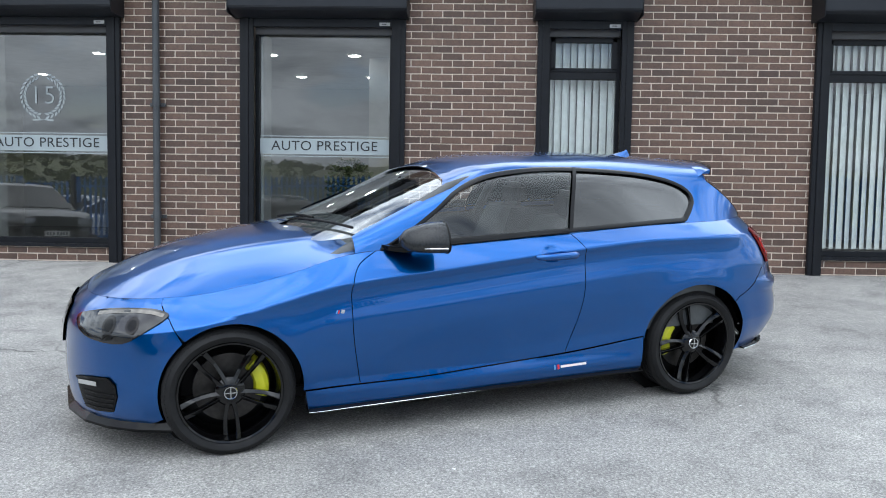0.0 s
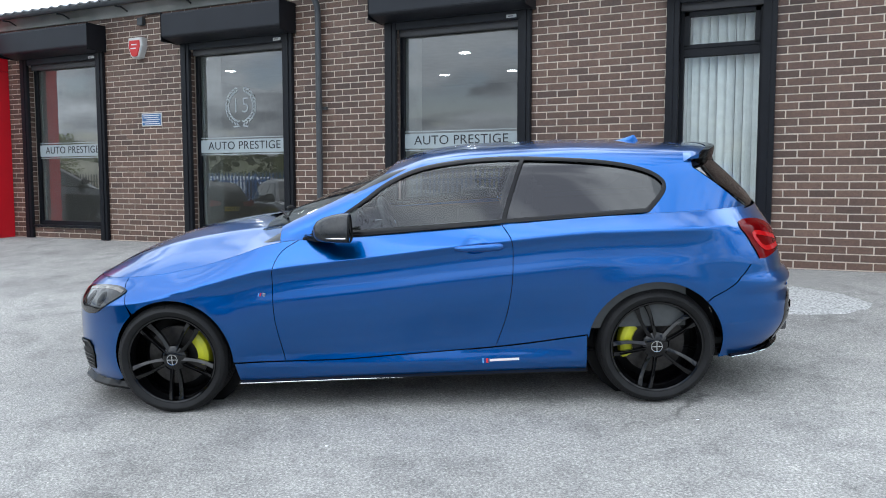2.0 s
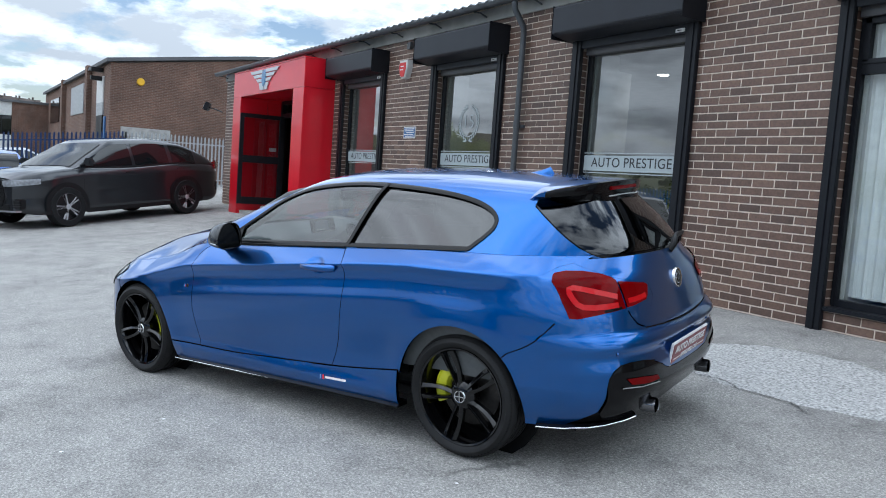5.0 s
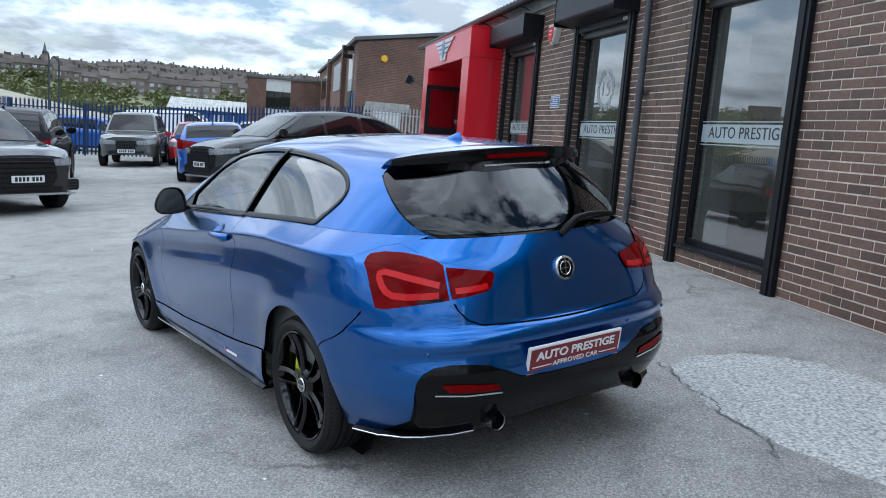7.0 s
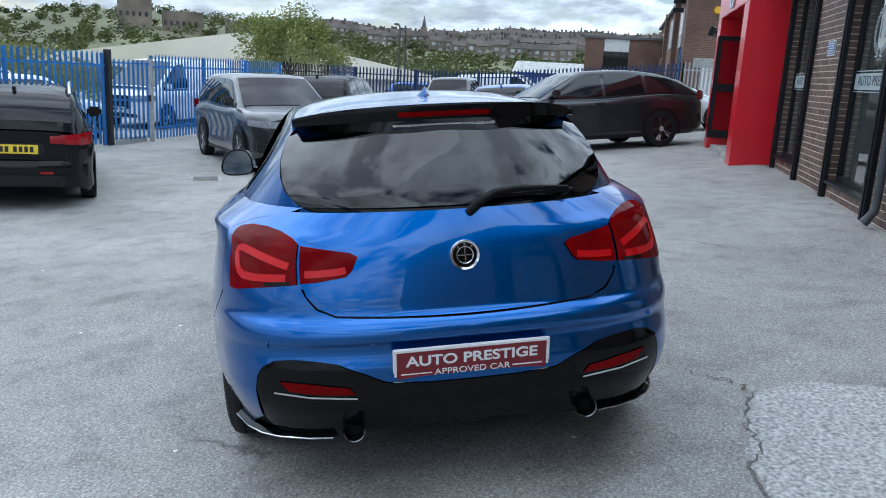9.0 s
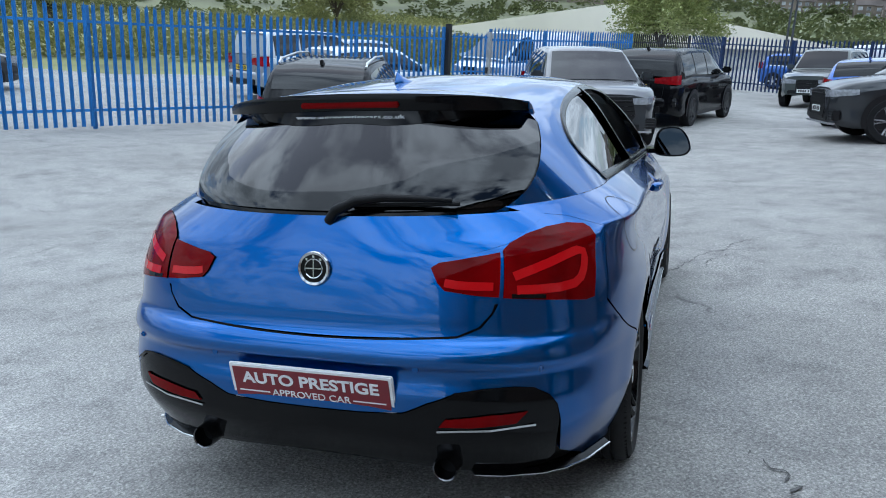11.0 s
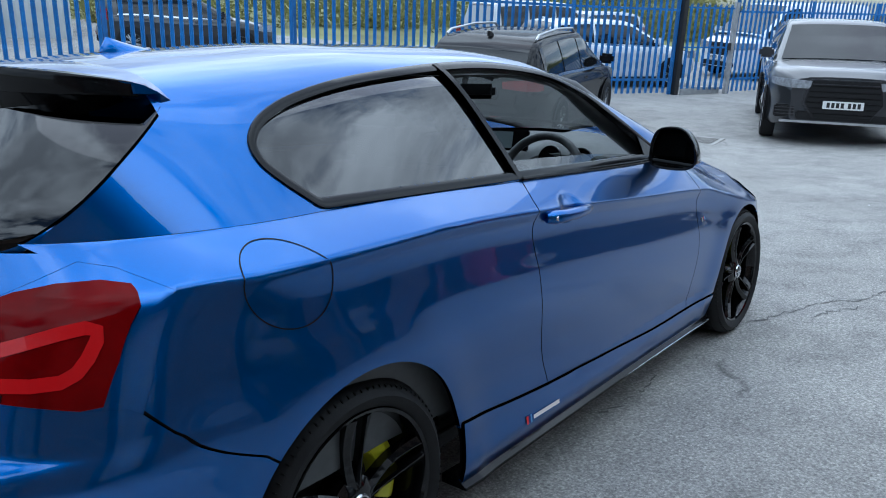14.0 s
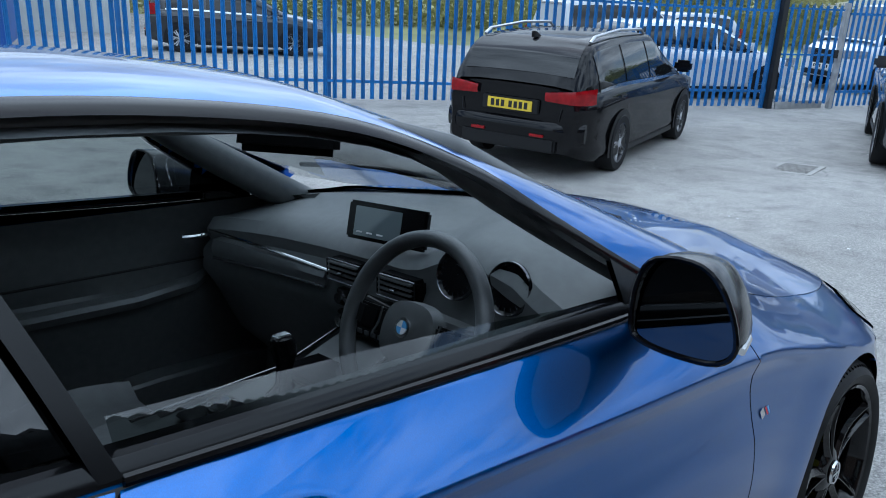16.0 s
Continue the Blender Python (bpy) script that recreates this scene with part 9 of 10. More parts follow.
def pale_mesh(h):
    """A pressed W-section pale with a three-pointed top."""
    V, F = [], []
    prof = [(-0.034, 0.012), (-0.026, -0.004), (-0.012, 0.006), (0.0, -0.006), (0.012, 0.006), (0.026, -0.004), (0.034, 0.012)]
    for z, k in ((0, 1), (h - 0.13, 1)):
        V += [(x * k, y, z) for x, y in prof]
    tops = [h - 0.09, h - 0.03, h - 0.085, h, h - 0.085, h - 0.03, h - 0.09]
    V += [(x * 0.95, y - 0.004, t) for (x, y), t in zip(prof, tops)]
    for i in range(2):
        F += [(i * 7 + j, i * 7 + j + 1, (i + 1) * 7 + j + 1, (i + 1) * 7 + j) for j in range(6)]
    me = bpy.data.meshes.new("pale")
    me.from_pydata(V, [], F)
    return me


def palisade(name, label, pts, material, height=2.1, pitch=0.150, gap=2.75, single=True, base=None):
    f = thing(name, label, "fence", kind="structure")
    me = pale_mesh(height - 0.06)
    me.materials.append(material)
    Vj, Fj = [], []
    d = gap
    n_single = 0
    for (xa, ya), (xb, yb) in zip(pts, pts[1:]):
        a, b = Vector((xa, ya, 0)), Vector((xb, yb, 0))
        ln = (b - a).length
        u = (b - a) / ln
        n = Vector((-u.y, u.x, 0))
        if n.y < 0 and abs(n.y) > 0.5 or abs(n.y) <= 0.5 and n.x < 0:
            n = -n
        ang = math.atan2(-n.x, n.y) + math.pi
        k = max(1, round(ln / gap))
        for i in range(k + 1):
            p = a + u * ln * i / k
            z = ground_z(p.x, p.y)
            if i < k:
                q = a + u * ln * (i + 1) / k
                zq = ground_z(q.x, q.y)
                for h in (0.32, height - 0.34):
                    bm = bmesh.new()
                    m = Matrix((u.to_4d(), n.to_4d(), (0, 0, 1, 0), (0, 0, 0, 1))).transposed()
                    s = cuboid(bm, (0, -0.02, -0.022), ((q - p).length, 0.02, 0.022))
                    for v in s:
                        t = v.co.x / (q - p).length
                        v.co = p + u * v.co.x + n * v.co.y + Vector((0, 0, z + (zq - z) * t + h + v.co.z))
                    part("rail", bm, material, f)
            bm = bmesh.new()
            for v in cuboid(bm, (-0.035, -0.03, -0.1), (0.035, 0.03, height - 0.08), 0.004):
                v.co = p - n * 0.055 + u * v.co.x + n * v.co.y + Vector((0, 0, z + v.co.z))
            part("post", bm, material, f)
        c = int(ln / pitch)
        for i in range(c):
            p = a + u * (i + 0.5) * pitch + n * 0.028
            m = Matrix.Translation((p.x, p.y, ground_z(p.x, p.y) + 0.05)) @ Matrix.Rotation(ang, 4, "Z")
            if single and n_single < 290:
                ob = new("pale", me)
                ob.parent = f
                ob.matrix_local = m
                n_single += 1
            else:
                o = len(Vj)
                Vj += [tuple(m @ v.co) for v in me.vertices]
                Fj += [tuple(o + k for k in q.vertices) for q in me.polygons]
    if Vj:
        tagged(part_py("pales", Vj, Fj, material, f), kind="stuff")
    return f


palisade("palisade_fence", "tall blue steel palisade fence with pointed pales", [(-11.15, -9.95), (-6, -10.45), (0, -11.0), (7, -11.6), (14, -12.0)], M_FENCE)
palisade("palisade_fence", "tall blue steel palisade fence beyond the gate", [(-12.72, -9.75), (-20.4, -9.9)], M_FENCE)
palisade("dark_palisade_fence", "black steel palisade fence between two blue lengths", [(-20.4, -9.9), (-25.0, -9.95)], M_BLACKSTEEL)
palisade("palisade_fence", "tall dark blue palisade fence across the far end of the yard", [(-25.0, -9.95), (-28.2, -10.0), (-28.2, 3.4)], M_FENCEDARK)
palisade("galvanised_fence", "bare galvanised palisade fence beside the showroom", [(-28.2, 3.4), (-28.2, 9.0)], M_GALV)


def yard_gate():
    g = thing("fence_gate", "blue steel palisade gate between a dark and a galvanised post", "gate")
    a, b = Vector((-11.25, -9.93, 0)), Vector((-12.62, -9.76, 0))
    u = (b - a).normalized()
    z = ground_z(-12, -9.9)
    for p, mt, w, h, nm in ((a, M_BLACKSTEEL, 0.06, 2.1, "hinge_post"), (b, M_GALV, 0.045, 1.95, "lock_post")):
        box_part(nm, (p.x - w, p.y - w, z - 0.1), (p.x + w, p.y + w, z + h), mt, g, bevel=0.006)
    ln = (b - a).length
    for h in (0.14, 1.0, 1.82):
        p, q = a + u * 0.08, b - u * 0.06
        tube("gate_rail", [(p.x, p.y, z + h), (q.x, q.y, z + h)], 0.022, M_GALV if h < 0.5 else M_FENCE, g, sides=4)
    me = pale_mesh(1.85)
    me.materials.append(M_FENCE)
    ang = math.atan2(u.y, u.x)
    for k in range(8):
        p = a + u * (0.16 + k * 0.152)
        ob = new("gate_pale", me)
        ob.parent = g
        ob.matrix_local = Matrix.Translation((p.x, p.y + 0.03, z + 0.1)) @ Matrix.Rotation(ang, 4, "Z")
    box_part("lock_box", (b.x - 0.02, b.y - 0.03, z + 0.95), (b.x + 0.14, b.y + 0.03, z + 1.1), M_BLACKSTEEL, g)
    box_part("kick_board", (min(a.x, b.x) + 0.1, -9.87, z + 0.0), (max(a.x, b.x) - 0.1, -9.84, z + 0.13), M_GALV, g)


yard_gate()

# ---------------- buildings and country beyond the yard ----------------


def course_mat():
    """Brick seen from afar: courses and joints too fine to build."""
    m, nt, b = node_mat("brick_courses")
    geo = nadd(nt, "ShaderNodeNewGeometry").outputs["Position"]
    sep = nadd(nt, "ShaderNodeSeparateXYZ", [(0, geo)])
    su = nadd(nt, "ShaderNodeMath", [(0, sep.outputs[0]), (1, sep.outputs[1])], operation="ADD").outputs[0]
    cv = nadd(nt, "ShaderNodeCombineXYZ", [(0, su), (1, sep.outputs[2])]).outputs[0]
    br = nadd(nt, "ShaderNodeTexBrick", [("Vector", cv)], Scale=1.0, Color1=(0.105, 0.054, 0.038, 1), Color2=(0.150, 0.078, 0.054, 1), Mortar=(0.20, 0.155, 0.125, 1))
    br.inputs["Mortar Size"].default_value = 0.007
    br.inputs["Brick Width"].default_value, br.inputs["Row Height"].default_value = 0.225, 0.075
    n = nadd(nt, "ShaderNodeTexNoise", [("Vector", geo)], Scale=0.7, Detail=6.0).outputs["Fac"]
    k = ramp(nt, n, [(0.3, (0.75, 0.75, 0.75)), (0.7, (1.2, 1.18, 1.15))])
    x = nadd(nt, "ShaderNodeMixRGB", [(1, br.outputs["Color"]), (2, k)], blend_type="MULTIPLY", Fac=1.0).outputs[0]
    nt.links.new(x, b.inputs["Base Color"])
    b.inputs["Roughness"].default_value = 0.85
    return m


M_COURSES = course_mat()
M_STONE = mat("brown_stone", (0.19, 0.155, 0.125), 0.9, var=0.45, scale=0.12)
M_SLATE = mat("slate_roof", (0.10, 0.102, 0.108), 0.7, var=0.25, scale=0.4)
M_PALEROOF = mat("pale_warehouse_roof", (0.74, 0.69, 0.58), 0.7, var=0.08, scale=0.3)
M_HUTBLUE = mat("blue_hut_paint", (0.02, 0.09, 0.34), 0.5, var=0.2, scale=1)
M_GRASS = mat("rough_grass", (0.175, 0.185, 0.075), 0.95, var=0.4, scale=0.25, bump=0.5, bscale=2.0, detail=10)
M_HILL = mat("hill_fields", (0.14, 0.145, 0.075), 0.95, var=0.4, scale=0.018, detail=10)
M_BARK = mat("bark", (0.09, 0.07, 0.05), 0.9, var=0.3, scale=6)


def works_building():
    b = thing("works_building", "brown brick works building with a sloping roof edge", "building")
    x0, x1, y0 = -62.0, -34.0, 3.7
    box_part("front_wall", (x0, y0, -0.6), (x1, y0 + 0.3, 5.62), M_COURSES, b, bevel=0)
    # gable end with a raking top
    bm = bmesh.new()
    pts = [(y0 + 0.3, -0.6), (24, -0.6), (24, 7.9), (10.2, 6.55), (y0 + 0.3, 5.62)]
    rows = [[bm.verts.new((x, y, z)) for y, z in pts] for x in (x1 - 0.3, x1)]
    for q in range(5):
        bm.faces.new((rows[0][q], rows[0][(q + 1) % 5], rows[1][(q + 1) % 5], rows[1][q]))
    bm.faces.new(rows[0][::-1]); bm.faces.new(rows[1])
    bmesh.ops.recalc_face_normals(bm, faces=bm.faces)
    part("gable_wall", bm, M_COURSES, b)
    bm = bmesh.new()
    pts = [(y0 - 0.2, 5.62), (10.2, 6.62), (24, 8.0)]
    rows = [[bm.verts.new((x, y, z + d)) for y, z in pts for d in (0, 0.16)] for x in (x0, x1 + 0.12)]
    for i in (0, 2):
        for lo in (0, 1):
            bm.faces.new((rows[0][i + lo], rows[0][i + 2 + lo], rows[1][i + 2 + lo], rows[1][i + lo]))
        bm.faces.new((rows[1][i], rows[1][i + 1], rows[1][i + 3], rows[1][i + 2]))
    bm.faces.new((rows[0][0], rows[0][1], rows[1][1], rows[1][0]))
    part("roof", bm, M_SLATE, b, "dark roof edge")
    for a, c, z0, z1, mt, nm in ((-37.5, -35.6, 3.9, 5.1, M_WHITEPVC, "sign_panel"), (-37.4, -35.7, 0.0, 3.3, M_BLACKTRIM, "loading_door"), (-37.5, -35.6, 3.3, 3.9, M_GALV, "shutter_box"), (-35.3, -34.9, 1.5, 3.2, M_BLUEVINYL, "sign_panel"), (-47, -42, 3.6, 5.2, M_GALV, "roller_shutter"), (-58, -53, 3.4, 5.0, M_DARKGLASS, "window")):
        box_part(nm, (a, y0 - 0.06, z0), (c, y0 - 0.002, z1), mt, b, bevel=0.01)
    for x in (-50.5, -40.2):
        box_part("pier", (x, y0 - 0.25, -0.6), (x + 0.7, y0 - 0.002, 5.9), M_COURSES, b, bevel=0)
    # alarm, lintel, white door and lamps on the gable
    bm = bmesh.new()
    revolve(bm, [(0.001, -0.10), (0.14, -0.10), (0.18, -0.04), (0.18, 0.0)], 16)
    for v in bm.verts:
        v.co = Vector((x1 - v.co.y, 5.0 + v.co.x, 4.88 + v.co.z))
    part("bell_box", bm, mat("yellow_bell", (0.75, 0.42, 0.02), 0.4), b, "yellow alarm bell box", smooth=True)
    box_part("lintel", (x1, 4.2, 2.35), (x1 + 0.05, 6.4, 2.78), M_CONCRETE, b)
    box_part("door", (x1, 4.6, -0.2), (x1 + 0.04, 6.0, 2.34), M_WHITEPVC, b)
    for y, z in ((3.5, 5.3), (3.5, 4.9)):
        box_part("flood_lamp", (x1 - 2.2, y - 0.35, z), (x1 - 1.9, y + 0.18, z + 0.2), M_BLACKTRIM, b, bevel=0.02)
    f = thing("office_block", "low brick office with white panels and a dark window", "building")
    x = -60.0
    for a, c in ((-2.0, -0.56), (1.36, 5.0)):
        box_part("wall", (x - 8, a, -0.6), (x, c, 4.75), M_COURSES, f, bevel=0)
    box_part("spandrel", (x - 8, -0.55, 3.8), (x - 0.05, 1.35, 4.74), M_WHITEPVC, f, bevel=0)
    box_part("spandrel", (x - 8, -0.55, -0.6), (x - 0.05, 1.35, 2.4), M_WHITEPVC, f, bevel=0)
    w = box_part("window", (x - 0.4, -0.55, 2.42), (x - 0.12, 1.35, 3.78), M_DARKGLASS, f, bevel=0)
    for y in (0.07, 0.7):
        box_part("mullion", (x - 0.12, y, 2.42), (x - 0.07, y + 0.06, 3.78), M_BLACKTRIM, w, bevel=0)
    box_part("roof", (x - 8.2, -2.15, 4.752), (x + 0.12, 5.0, 4.92), M_SLATE, f, bevel=0)
    h = thing("storage_hut", "blue cabin with a pale corrugated roof", "hut")
    hx = -75.0
    box_part("wall", (hx - 6, -9.4, -0.6), (hx, -2.0, 2.05), M_HUTBLUE, h, bevel=0.02)
    bm = bmesh.new()
    rw = []
    for i in range(61):
        y = -9.7 + 8.0 * i / 60
        dz = 0.035 * (i % 2)
        rw.append([bm.verts.new((hx + 0.4, y, 1.95 + dz)), bm.verts.new((hx - 3, y, 3.05 + dz)), bm.verts.new((hx - 6.4, y, 1.95 + dz))])
    for i in range(60):
        for q in (0, 1):
            bm.faces.new((rw[i][q], rw[i + 1][q], rw[i + 1][q + 1], rw[i][q + 1]))
    part("roof", bm, M_FASCIA, h, "pale corrugated roof")
    for y in np.arange(-8.6, -3.4, 0.45):
        box_part("white_stripe", (hx, y, 0.4), (hx + 0.02, y + 0.16, 1.6), M_WHITEPVC, h, bevel=0)


works_building()


def warehouse():
    w = thing("warehouse", "large low warehouse with a pale shallow-pitched roof", "building")
    m = pose(-58, -30, 0, 0, 0, 27)
    bm = bmesh.new()
    for lo, hi in (((-14, -15, -0.6), (14, 15, 0.85)),):
        cuboid(bm, lo, hi)
    bm.transform(m)
    part("wall", bm, M_FASCIA, w)
    bm = bmesh.new()
    rows = [[bm.verts.new((x, y, z)) for y, z in ((-15.4, 0.80), (0, 3.45), (15.4, 0.80))] for x in np.linspace(-14.4, 14.4, 25)]
    for a, b in zip(rows, rows[1:]):
        for q in (0, 1):
            bm.faces.new((a[q], b[q], b[q + 1], a[q + 1]))
    bm.faces.new(rows[-1]); bm.faces.new(rows[0])
    bm.transform(m)
    part("roof", bm, M_PALEROOF, w)
    s = thing("metal_shed", "pale grey corrugated metal shed behind the fence", "shed")
    bm = bmesh.new()
    n = 120
    rw = []
    for i in range(n + 1):
        x = -0.5 + 13 * i / n
        d = 0.03 * (i % 2)
        rw.append([bm.verts.new((x, -23.5 + d, z)) for z in (-0.6, 3.2)])
    for a, b in zip(rw, rw[1:]):
        bm.faces.new((a[0], b[0], b[1], a[1]))
    part("wall", bm, mat("pale_sheet", (0.46, 0.48, 0.48), 0.6, var=0.15, scale=1), s)
    bm = bmesh.new()
    cuboid(bm, (-0.8, -32, 3.2), (12.8, -23.2, 3.35))
    part("roof", bm, M_FASCIA, s)
    box_part("back", (-0.5, -32, -0.6), (12.5, -31.8, 3.2), M_FASCIA, s, bevel=0)
    d = thing("blue_container", "blue steel container beside the shed", "container")
    box_part("body", (2.2, -21.5, -0.4), (4.6, -18.9, 1.9), M_HUTBLUE, d, bevel=0.02)
    for k in range(9):
        box_part("rib", (2.3 + k * 0.26, -18.9, -0.3), (2.4 + k * 0.26, -18.86, 1.8), M_HUTBLUE, d, bevel=0.01)


warehouse()


def terrain(name, label, category, f, us, vs, material):
    bm = bmesh.new()
    rows = [[bm.verts.new(f(u, v)) for v in vs] for u in us]
    for a, b in zip(rows, rows[1:]):
        for j in range(len(vs) - 1):
            bm.faces.new((a[j], b[j], b[j + 1], a[j + 1]))
    bmesh.ops.recalc_face_normals(bm, faces=bm.faces)
    return tagged(part(name, bm, material, None, smooth=True), label, category, kind="structure")


def wob(a, b):
    return math.sin(a * 1.7 + b * 0.6) * 0.5 + math.sin(a * 4.1 - b * 1.3 + 1) * 0.3 + math.sin(a * 9.3 + b * 2.9 + 2) * 0.2


def bank_z(az, d):
    """Height of the scrub bank at a bearing and distance."""
    k = min(1.0, max(0.0, (d - 27) / 45))
    e = min(1.0, max(0.0, (az - 121) / 9))
    return -0.5 + (1.35 + 0.8 * wob(az * 0.06, d * 0.03)) * k * e


def hill_top(az):
    return 20 + 3 * wob(az * 0.12, 3) + 4 * math.exp(-((az - 122) / 9) ** 2) - 3 * math.exp(-((az - 150) / 14) ** 2)


def hill_z(az, d):
    k = min(1.0, max(0.0, (d - 170) / 330))
    k = k * k * (3 - 2 * k)
    return -0.8 + (hill_top(az) + 1.0) * k + 1.2 * wob(az * 0.3, d * 0.02) * k


def polar(az, d, z):
    a = radians(az)
    return (3 - d * math.sin(a), 1 + d * math.cos(a), z)


terrain("grass_bank", "rough green scrub bank behind the fence", "grass bank", lambda u, v: polar(u, v, bank_z(u, v)), np.linspace(100, 215, 70), np.linspace(26, 160, 30), M_GRASS)
terrain("hillside", "far green hillside with a town on it", "hill", lambda u, v: polar(u, v, hill_z(u, v)), np.linspace(60, 300, 140), np.linspace(165, 620, 26), M_HILL)


def scrub():
    rnd = random.Random(31)
    V, F = [], []
    for k in range(760):
        az = rnd.uniform(96, 178)
        d = (34 if az > 120 else 92) + 80 * rnd.random() ** 1.4
        z = bank_z(az, d)
        r = rnd.uniform(0.5, 1.7)
        c = polar(az, d, z + r * 0.35)
        a, b = leaf_cloud([c], [r], 170, 0.12, rnd, 0.6)
        o = len(V)
        V += a
        F += [tuple(o + i for i in f) for f in b]
    tagged(part_py("scrub", V, F, M_SCRUB, None), "yellow-green scrub and brambles on the bank", "scrub", kind="stuff")
    # woods and town trees on the hill
    V, F = [], []
    for k in range(1500):
        az = rnd.uniform(78, 172) if k % 3 else rnd.uniform(82, 114)
        d = 160 + 370 * rnd.random() ** 0.8
        z = hill_z(az, d)
        r = rnd.uniform(1.4, 4.2)
        c = polar(az, d, z + r * 0.5)
        a, b = leaf_cloud([c], [r], 90, 0.62, rnd, 0.75)
        o = len(V)
        V += a
        F += [tuple(o + i for i in f) for f in b]
    tagged(part_py("hill_woods", V, F, M_LEAFHILL, None), "mixed trees scattered over the hillside", "woods", kind="stuff")


M_LEAFHILL = leaf_mat("hill_leaves", (0.10, 0.125, 0.05), (0.22, 0.235, 0.10))
scrub()


def town():
    rnd = random.Random(77)
    walls = bmesh.new()
    roofs = bmesh.new()
    wins = bmesh.new()
    for row in range(44):
        az0 = rnd.uniform(78, 113) if row < 58 else rnd.uniform(128, 165)
        d = rnd.uniform(300, 500)
        n = rnd.randint(3, 8)
        face = radians(az0 + rnd.uniform(-14, 14))
        for k in range(n):
            bx, by, _ = polar(az0, d, 0)
            ux, uy = math.cos(face), math.sin(face)
            x, y = bx + ux * 6.2 * k, by + uy * 6.2 * k
            az = math.degrees(math.atan2(-(x - 3), y - 1))
            dd = math.hypot(x - 3, y - 1)
            z = hill_z(az if az > 0 else az + 360, dd)
            h = rnd.uniform(4.6, 5.6)
            m = Matrix.Translation((x, y, z - 0.5)) @ Matrix.Rotation(face, 4, "Z")
            cuboid(walls, (0, -3.5, 0), (6.1, 3.5, h), m=m)
            v = [roofs.verts.new(m @ Vector(p)) for p in ((-0.1, -3.8, h), (6.2, -3.8, h), (6.2, 3.8, h), (-0.1, 3.8, h), (-0.1, 0, h + 2.2), (6.2, 0, h + 2.2))]
            for f in ((0, 1, 5, 4), (2, 3, 4, 5), (0, 4, 3), (1, 2, 5)):
                roofs.faces.new([v[i] for i in f])
            cuboid(roofs, (2.6, -0.4, h + 1.6), (3.4, 0.4, h + 3.2), m=m)
            for wx in (0.8, 3.6):
                for wz in (0.9, 3.1):
                    for wy in (-3.53, 3.51):
                        cuboid(wins, (wx, wy, wz), (wx + 1.5, wy + 0.02, wz + 1.3), m=m)
    t = thing("terraced_houses", "rows of stone terraced houses on the hillside", "houses", kind="stuff")
    part("house_walls", walls, M_STONE, t)
    part("house_roofs", roofs, mat("town_roof_slate", (0.115, 0.098, 0.088), 0.95, spec=0.1, var=0.4, scale=0.1), t)
    part("house_windows", wins, mat("house_window", (0.30, 0.31, 0.32), 0.3, var=0.9, scale=0.4), t)
    for az, d, h in ((93.2, 480, 32.0), (104.2, 478, 33.5)):
        c = thing("church", "dark stone church tower with a pointed spire", "church")
        x, y, z = polar(az, d, hill_z(az, d))
        box_part("tower", (x - 1.7, y - 1.7, z - 1), (x + 1.7, y + 1.7, h - 7), M_STONE, c, bevel=0.05)
        bm = bmesh.new()
        b = [bm.verts.new((x + 1.6 * math.cos(radians(45 * k)), y + 1.6 * math.sin(radians(45 * k)), h - 7.2)) for k in range(8)]
        a = bm.verts.new((x, y, h))
        for k in range(8):
            bm.faces.new((b[k], b[(k + 1) % 8], a))
        part("spire", bm, M_SLATE, c)
        box_part("nave", (x - 9, y - 4, z - 1), (x - 1.5, y + 4, h - 11), M_STONE, c, bevel=0.05)
    b = thing("stone_hall", "large dark stone hall on the hill", "hall")
    for az, w, h in ((123.6, 12, 22.0), (120.6, 15, 18.6), (117.0, 10, 16.6)):
        x, y, z = polar(az, 330, 6)
        bm = bmesh.new()
        cuboid(bm, (-w / 2, -6, 0), (w / 2, 6, h))
        bm.transform(Matrix.Translation((x, y, 0)) @ Matrix.Rotation(radians(az), 4, "Z"))
        part("wing", bm, M_STONE, b)
        bm = bmesh.new()
        for k in range(int(w / 2.2)):
            for zz in (0.45, 0.72):
                cuboid(bm, (-w / 2 + 0.7 + 2.2 * k, -6.06, h * zz), (-w / 2 + 1.7 + 2.2 * k, -6.0, h * zz + 1.6))
        bm.transform(Matrix.Translation((x, y, 0)) @ Matrix.Rotation(radians(az), 4, "Z"))
        part("window_row", bm, M_DARKGLASS, b)
    o = thing("tower_block", "grey flat-roofed office block on the hill", "office block")
    x, y, z = polar(134.0, 360, 8)
    mm = Matrix.Translation((x, y, 0)) @ Matrix.Rotation(radians(134), 4, "Z")
    bm = bmesh.new()
    cuboid(bm, (-8, -5, 0), (8, 5, 18.5), m=mm)
    part("wall", bm, M_CONCRETE, o)
    for zz in (9.0, 11.6, 14.2, 16.6):
        bm = bmesh.new()
        for k in range(8):
            cuboid(bm, (-7.6 + 1.95 * k, -5.08, zz), (-6.2 + 1.95 * k, -5.0, zz + 1.3), m=mm)
            cuboid(bm, (-7.6 + 1.95 * k, 5.0, zz), (-6.2 + 1.95 * k, 5.08, zz + 1.3), m=mm)
        part("window_row", bm, M_DARKGLASS, o)


town()


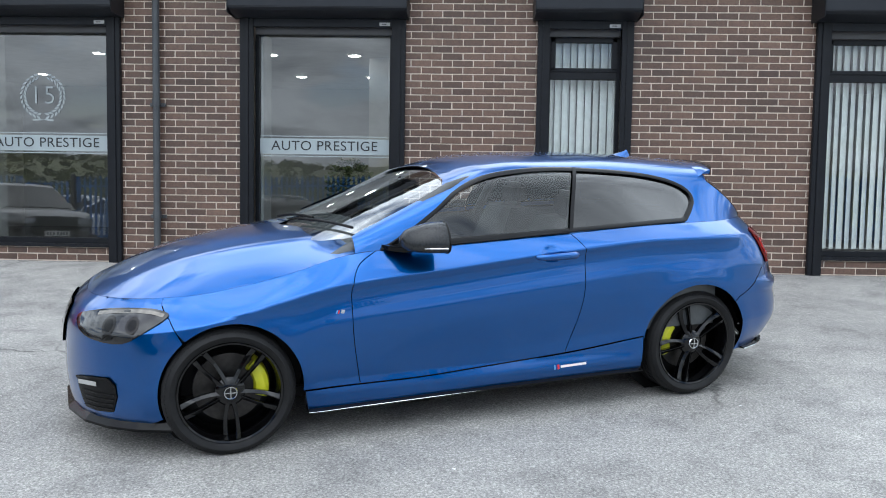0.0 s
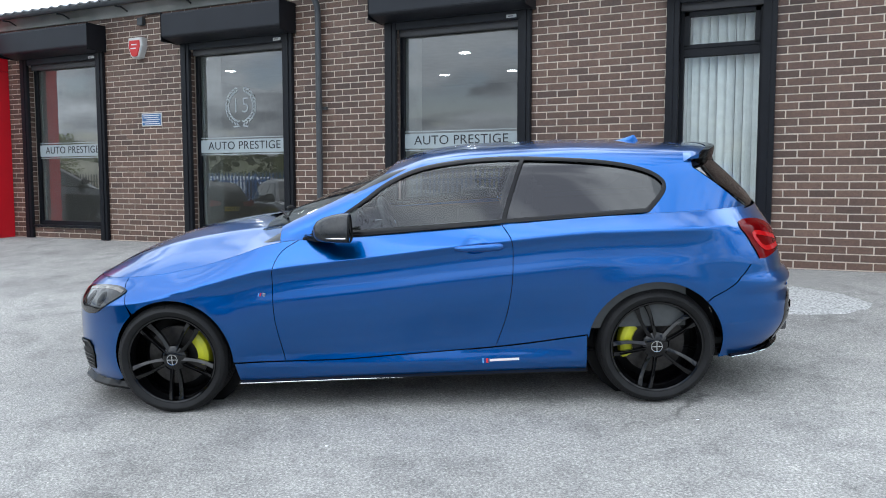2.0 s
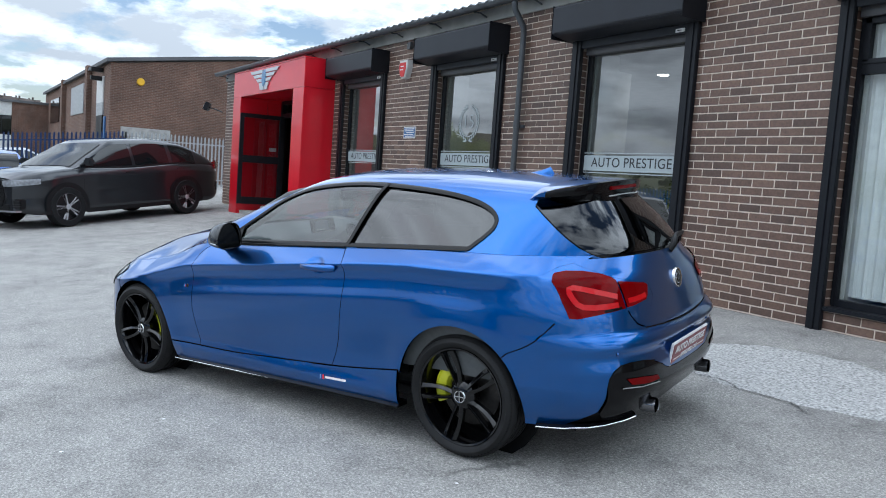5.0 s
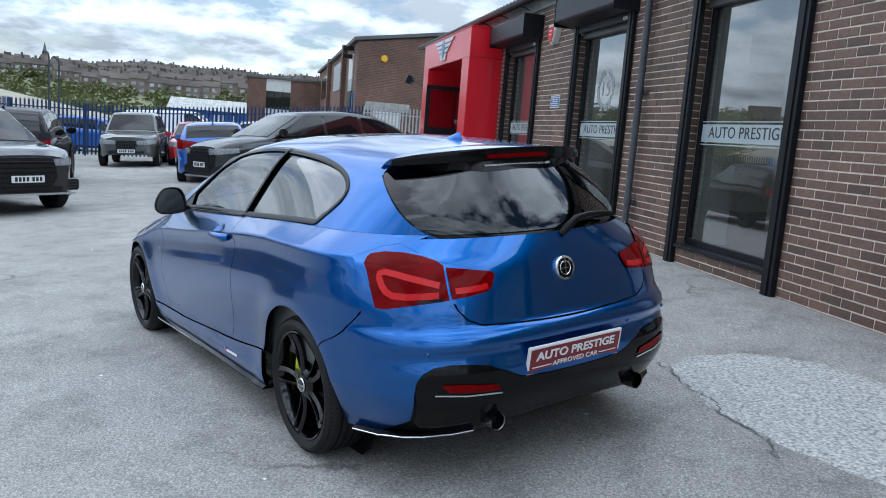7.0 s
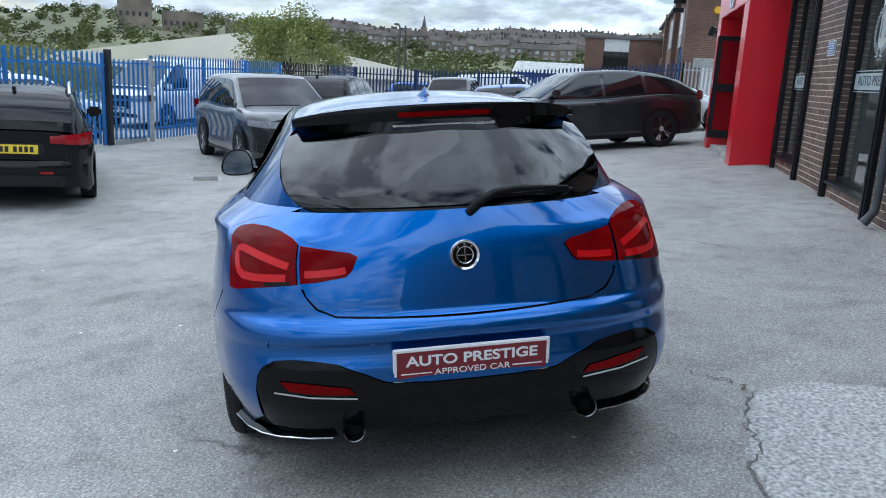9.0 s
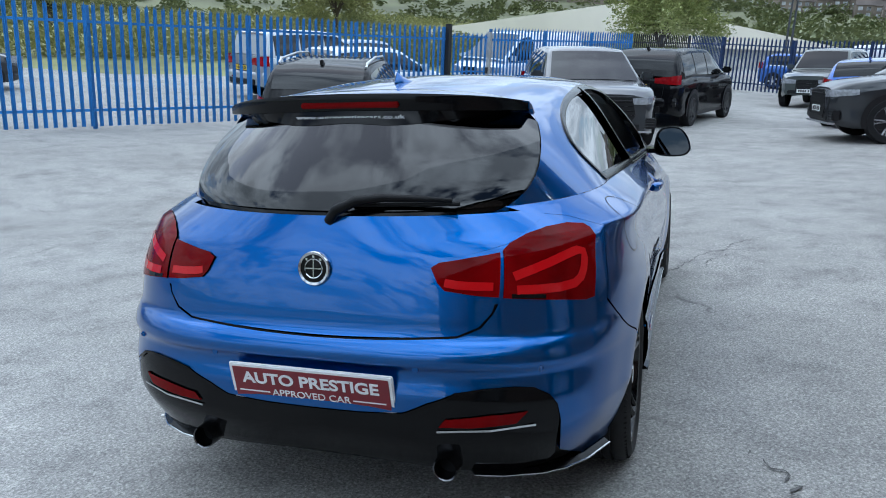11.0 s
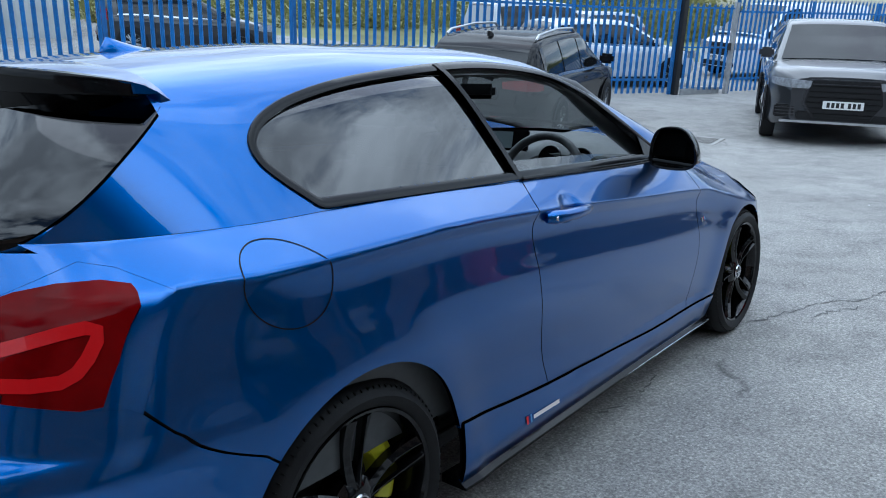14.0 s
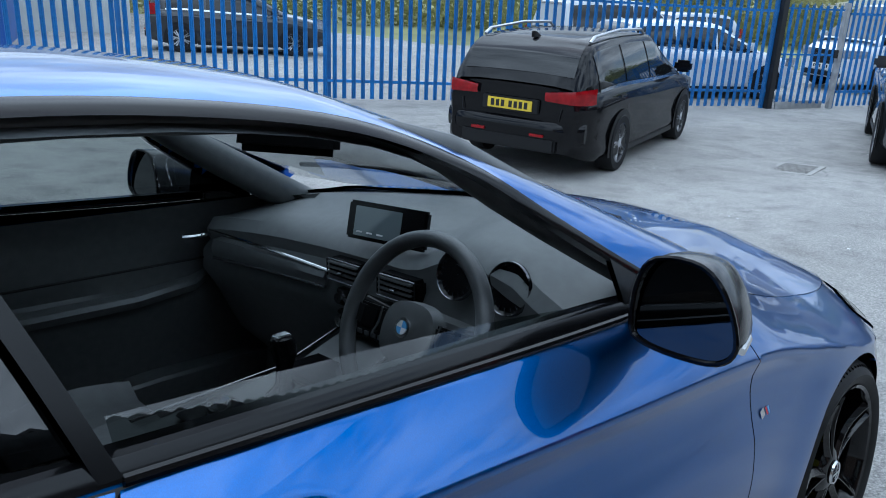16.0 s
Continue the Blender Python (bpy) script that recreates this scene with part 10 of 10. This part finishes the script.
def tree(name, label, x, y, z, h, r, n, rnd, material, size=0.13):
    t = thing(name, label, "tree")
    tips = []
    bm_pts = smooth_line([(0, 0, 0), (0.05, 0.02, h * 0.2), (-0.03, 0.05, h * 0.42)], 4)
    tube("trunk", bm_pts, [0.16 * (1 - 0.5 * i / len(bm_pts)) for i in range(len(bm_pts))], M_BARK, t, sides=9)
    for k in range(9):
        a = 2 * math.pi * k / 9 + rnd.uniform(-0.3, 0.3)
        e = r * rnd.uniform(0.6, 0.95)
        p = smooth_line([(0, 0, h * rnd.uniform(0.18, 0.4)), (e * 0.4 * math.cos(a), e * 0.4 * math.sin(a), h * rnd.uniform(0.5, 0.62)), (e * math.cos(a), e * math.sin(a), h * rnd.uniform(0.45, 0.85))], 4)
        tube("limb", p, [0.07 * (1 - 0.85 * i / len(p)) for i in range(len(p))], M_BARK, t, sides=5)
        tips += [Vector(p[-1]), Vector(p[-4]), Vector(p[-3]) + Vector((0, 0, h * 0.12))]
    tips += [Vector((rnd.uniform(-0.4, 0.4) * r, rnd.uniform(-0.4, 0.4) * r, h * rnd.uniform(0.7, 0.93))) for i in range(12)]
    tips += [Vector((rnd.uniform(-0.9, 0.9) * r, rnd.uniform(-0.9, 0.9) * r, h * rnd.uniform(0.2, 0.6))) for i in range(14)]
    V, F = leaf_cloud([tuple(p) for p in tips], [r * rnd.uniform(0.18, 0.34) for p in tips], n // len(tips), size, rnd)
    part_py("crown", V, F, material, t, "spring green crown of small leaves")
    t.matrix_world = Matrix.Translation((x, y, z))
    return t


tree("willow_tree", "rounded spring green willow behind the fence", -36.8, -16.8, -0.5, 4.9, 3.0, 22000, random.Random(4), M_LEAF, 0.085)
tree("tree", "leafy spring green tree on the bank", -33.0, -38.0, 0.2, 5.0, 2.8, 12000, random.Random(6), M_SCRUB, 0.10)
tree("tree", "leafy spring green tree on the bank", -18.0, -46.0, 0.5, 3.6, 3.2, 12000, random.Random(8), M_SCRUB, 0.10)


def lamp_post(x, y, h):
    l = thing("street_lamp", "thin grey street lamp beyond the fence", "street lamp")
    tube("pole", [(0, 0, 0), (0, 0, h - 0.3), (0.15, 0, h - 0.05), (0.5, 0, h)], [0.07, 0.05, 0.045, 0.04], M_PIPE, l)
    box_part("head", (0.45, -0.1, h - 0.05), (1.0, 0.1, h + 0.06), M_PIPE, l, bevel=0.03)
    l.matrix_world = Matrix.Translation((x, y, -0.5))


lamp_post(-42.0, -12.0, 4.6)
lamp_post(-39.0, -10.8, 4.2)

# ---------------- bricks of the showroom wall ----------------


def brick_wall():
    """Stretcher courses; the pier between two windows as single bricks, the rest joined."""
    rnd = random.Random(21)
    LX, LZ, J = 0.2250, 0.0750, 0.011
    meshes = {}

    def brick_mesh(w, v):
        k = (round(w, 3), v)
        if k not in meshes:
            r = random.Random(v)
            h, d, e = LZ - J, 0.03, 0.0025
            j = [r.uniform(-0.0012, 0.0012) for i in range(8)]
            V = [(0 + j[0], 0, 0 + j[1]), (w + j[2], 0, j[3]), (w + j[4], 0, h + j[5]), (j[6], 0, h + j[7])]
            V += [(x + (e if x < w / 2 else -e), -0.0025, z + (e if z < h / 2 else -e)) for x, y, z in V[:4]]
            V = [(x, y - 0.0022 if i < 4 else y - 0.0036, z) for i, (x, y, z) in enumerate(V)] + [(0, d, 0), (w, d, 0), (w, d, h), (0, d, h)]
            F = [(4, 5, 6, 7)] + [(i, (i + 1) % 4, 4 + (i + 1) % 4, 4 + i) for i in range(4)] + [(8 + i, 8 + (i + 1) % 4, (i + 1) % 4, i) for i in range(4)]
            me = bpy.data.meshes.new("brick")
            me.from_pydata(V, [], F)
            me.materials.append(M_BRICK)
            meshes[k] = me
        return meshes[k]
    V, F = [], []
    count = 0
    for c in range(44):
        z = BASE + c * LZ
        off = LX / 2 * (c % 2)
        x = -15.75 - off
        while x < 9.0:
            for a, b in in_hole(max(x, -15.75), min(x + LX, 9.0), z, z + LZ):
                w = b - a - J
                if w < 0.02:
                    continue
                v = rnd.randrange(6)
                me = brick_mesh(w, v)
                pos = Vector((a + J / 2, WALL_Y + rnd.uniform(-0.0015, 0.0015), z))
                if -0.52 < a < 0.92 and count < 296 and z < 3.1:
                    ob = new("brick", me)
                    ob.parent = wall_front
                    ob.matrix_local = Matrix.Translation(pos)
                    count += 1
                else:
                    o = len(V)
                    V += [tuple(q.co + pos) for q in me.vertices]
                    F += [tuple(o + i for i in p.vertices) for p in me.polygons]
            x += LX
    ob = part_py("brickwork", V, F, M_BRICK, wall_front)
    tagged(ob, kind="stuff")
    # brick reveals inside the window openings
    for n, a, b in WINS:
        bm = bmesh.new()
        for k in range(int((HEAD - SILL) / LZ)):
            z = SILL - 0.05 + k * LZ
            for x in (a + 0.094, b - 0.106):
                cuboid(bm, (x, WALL_Y + 0.002, z), (x + 0.012, WALL_Y + 0.098, z + LZ - J))
        part("reveal_bricks", bm, M_BRICK, wall_front)


brick_wall()
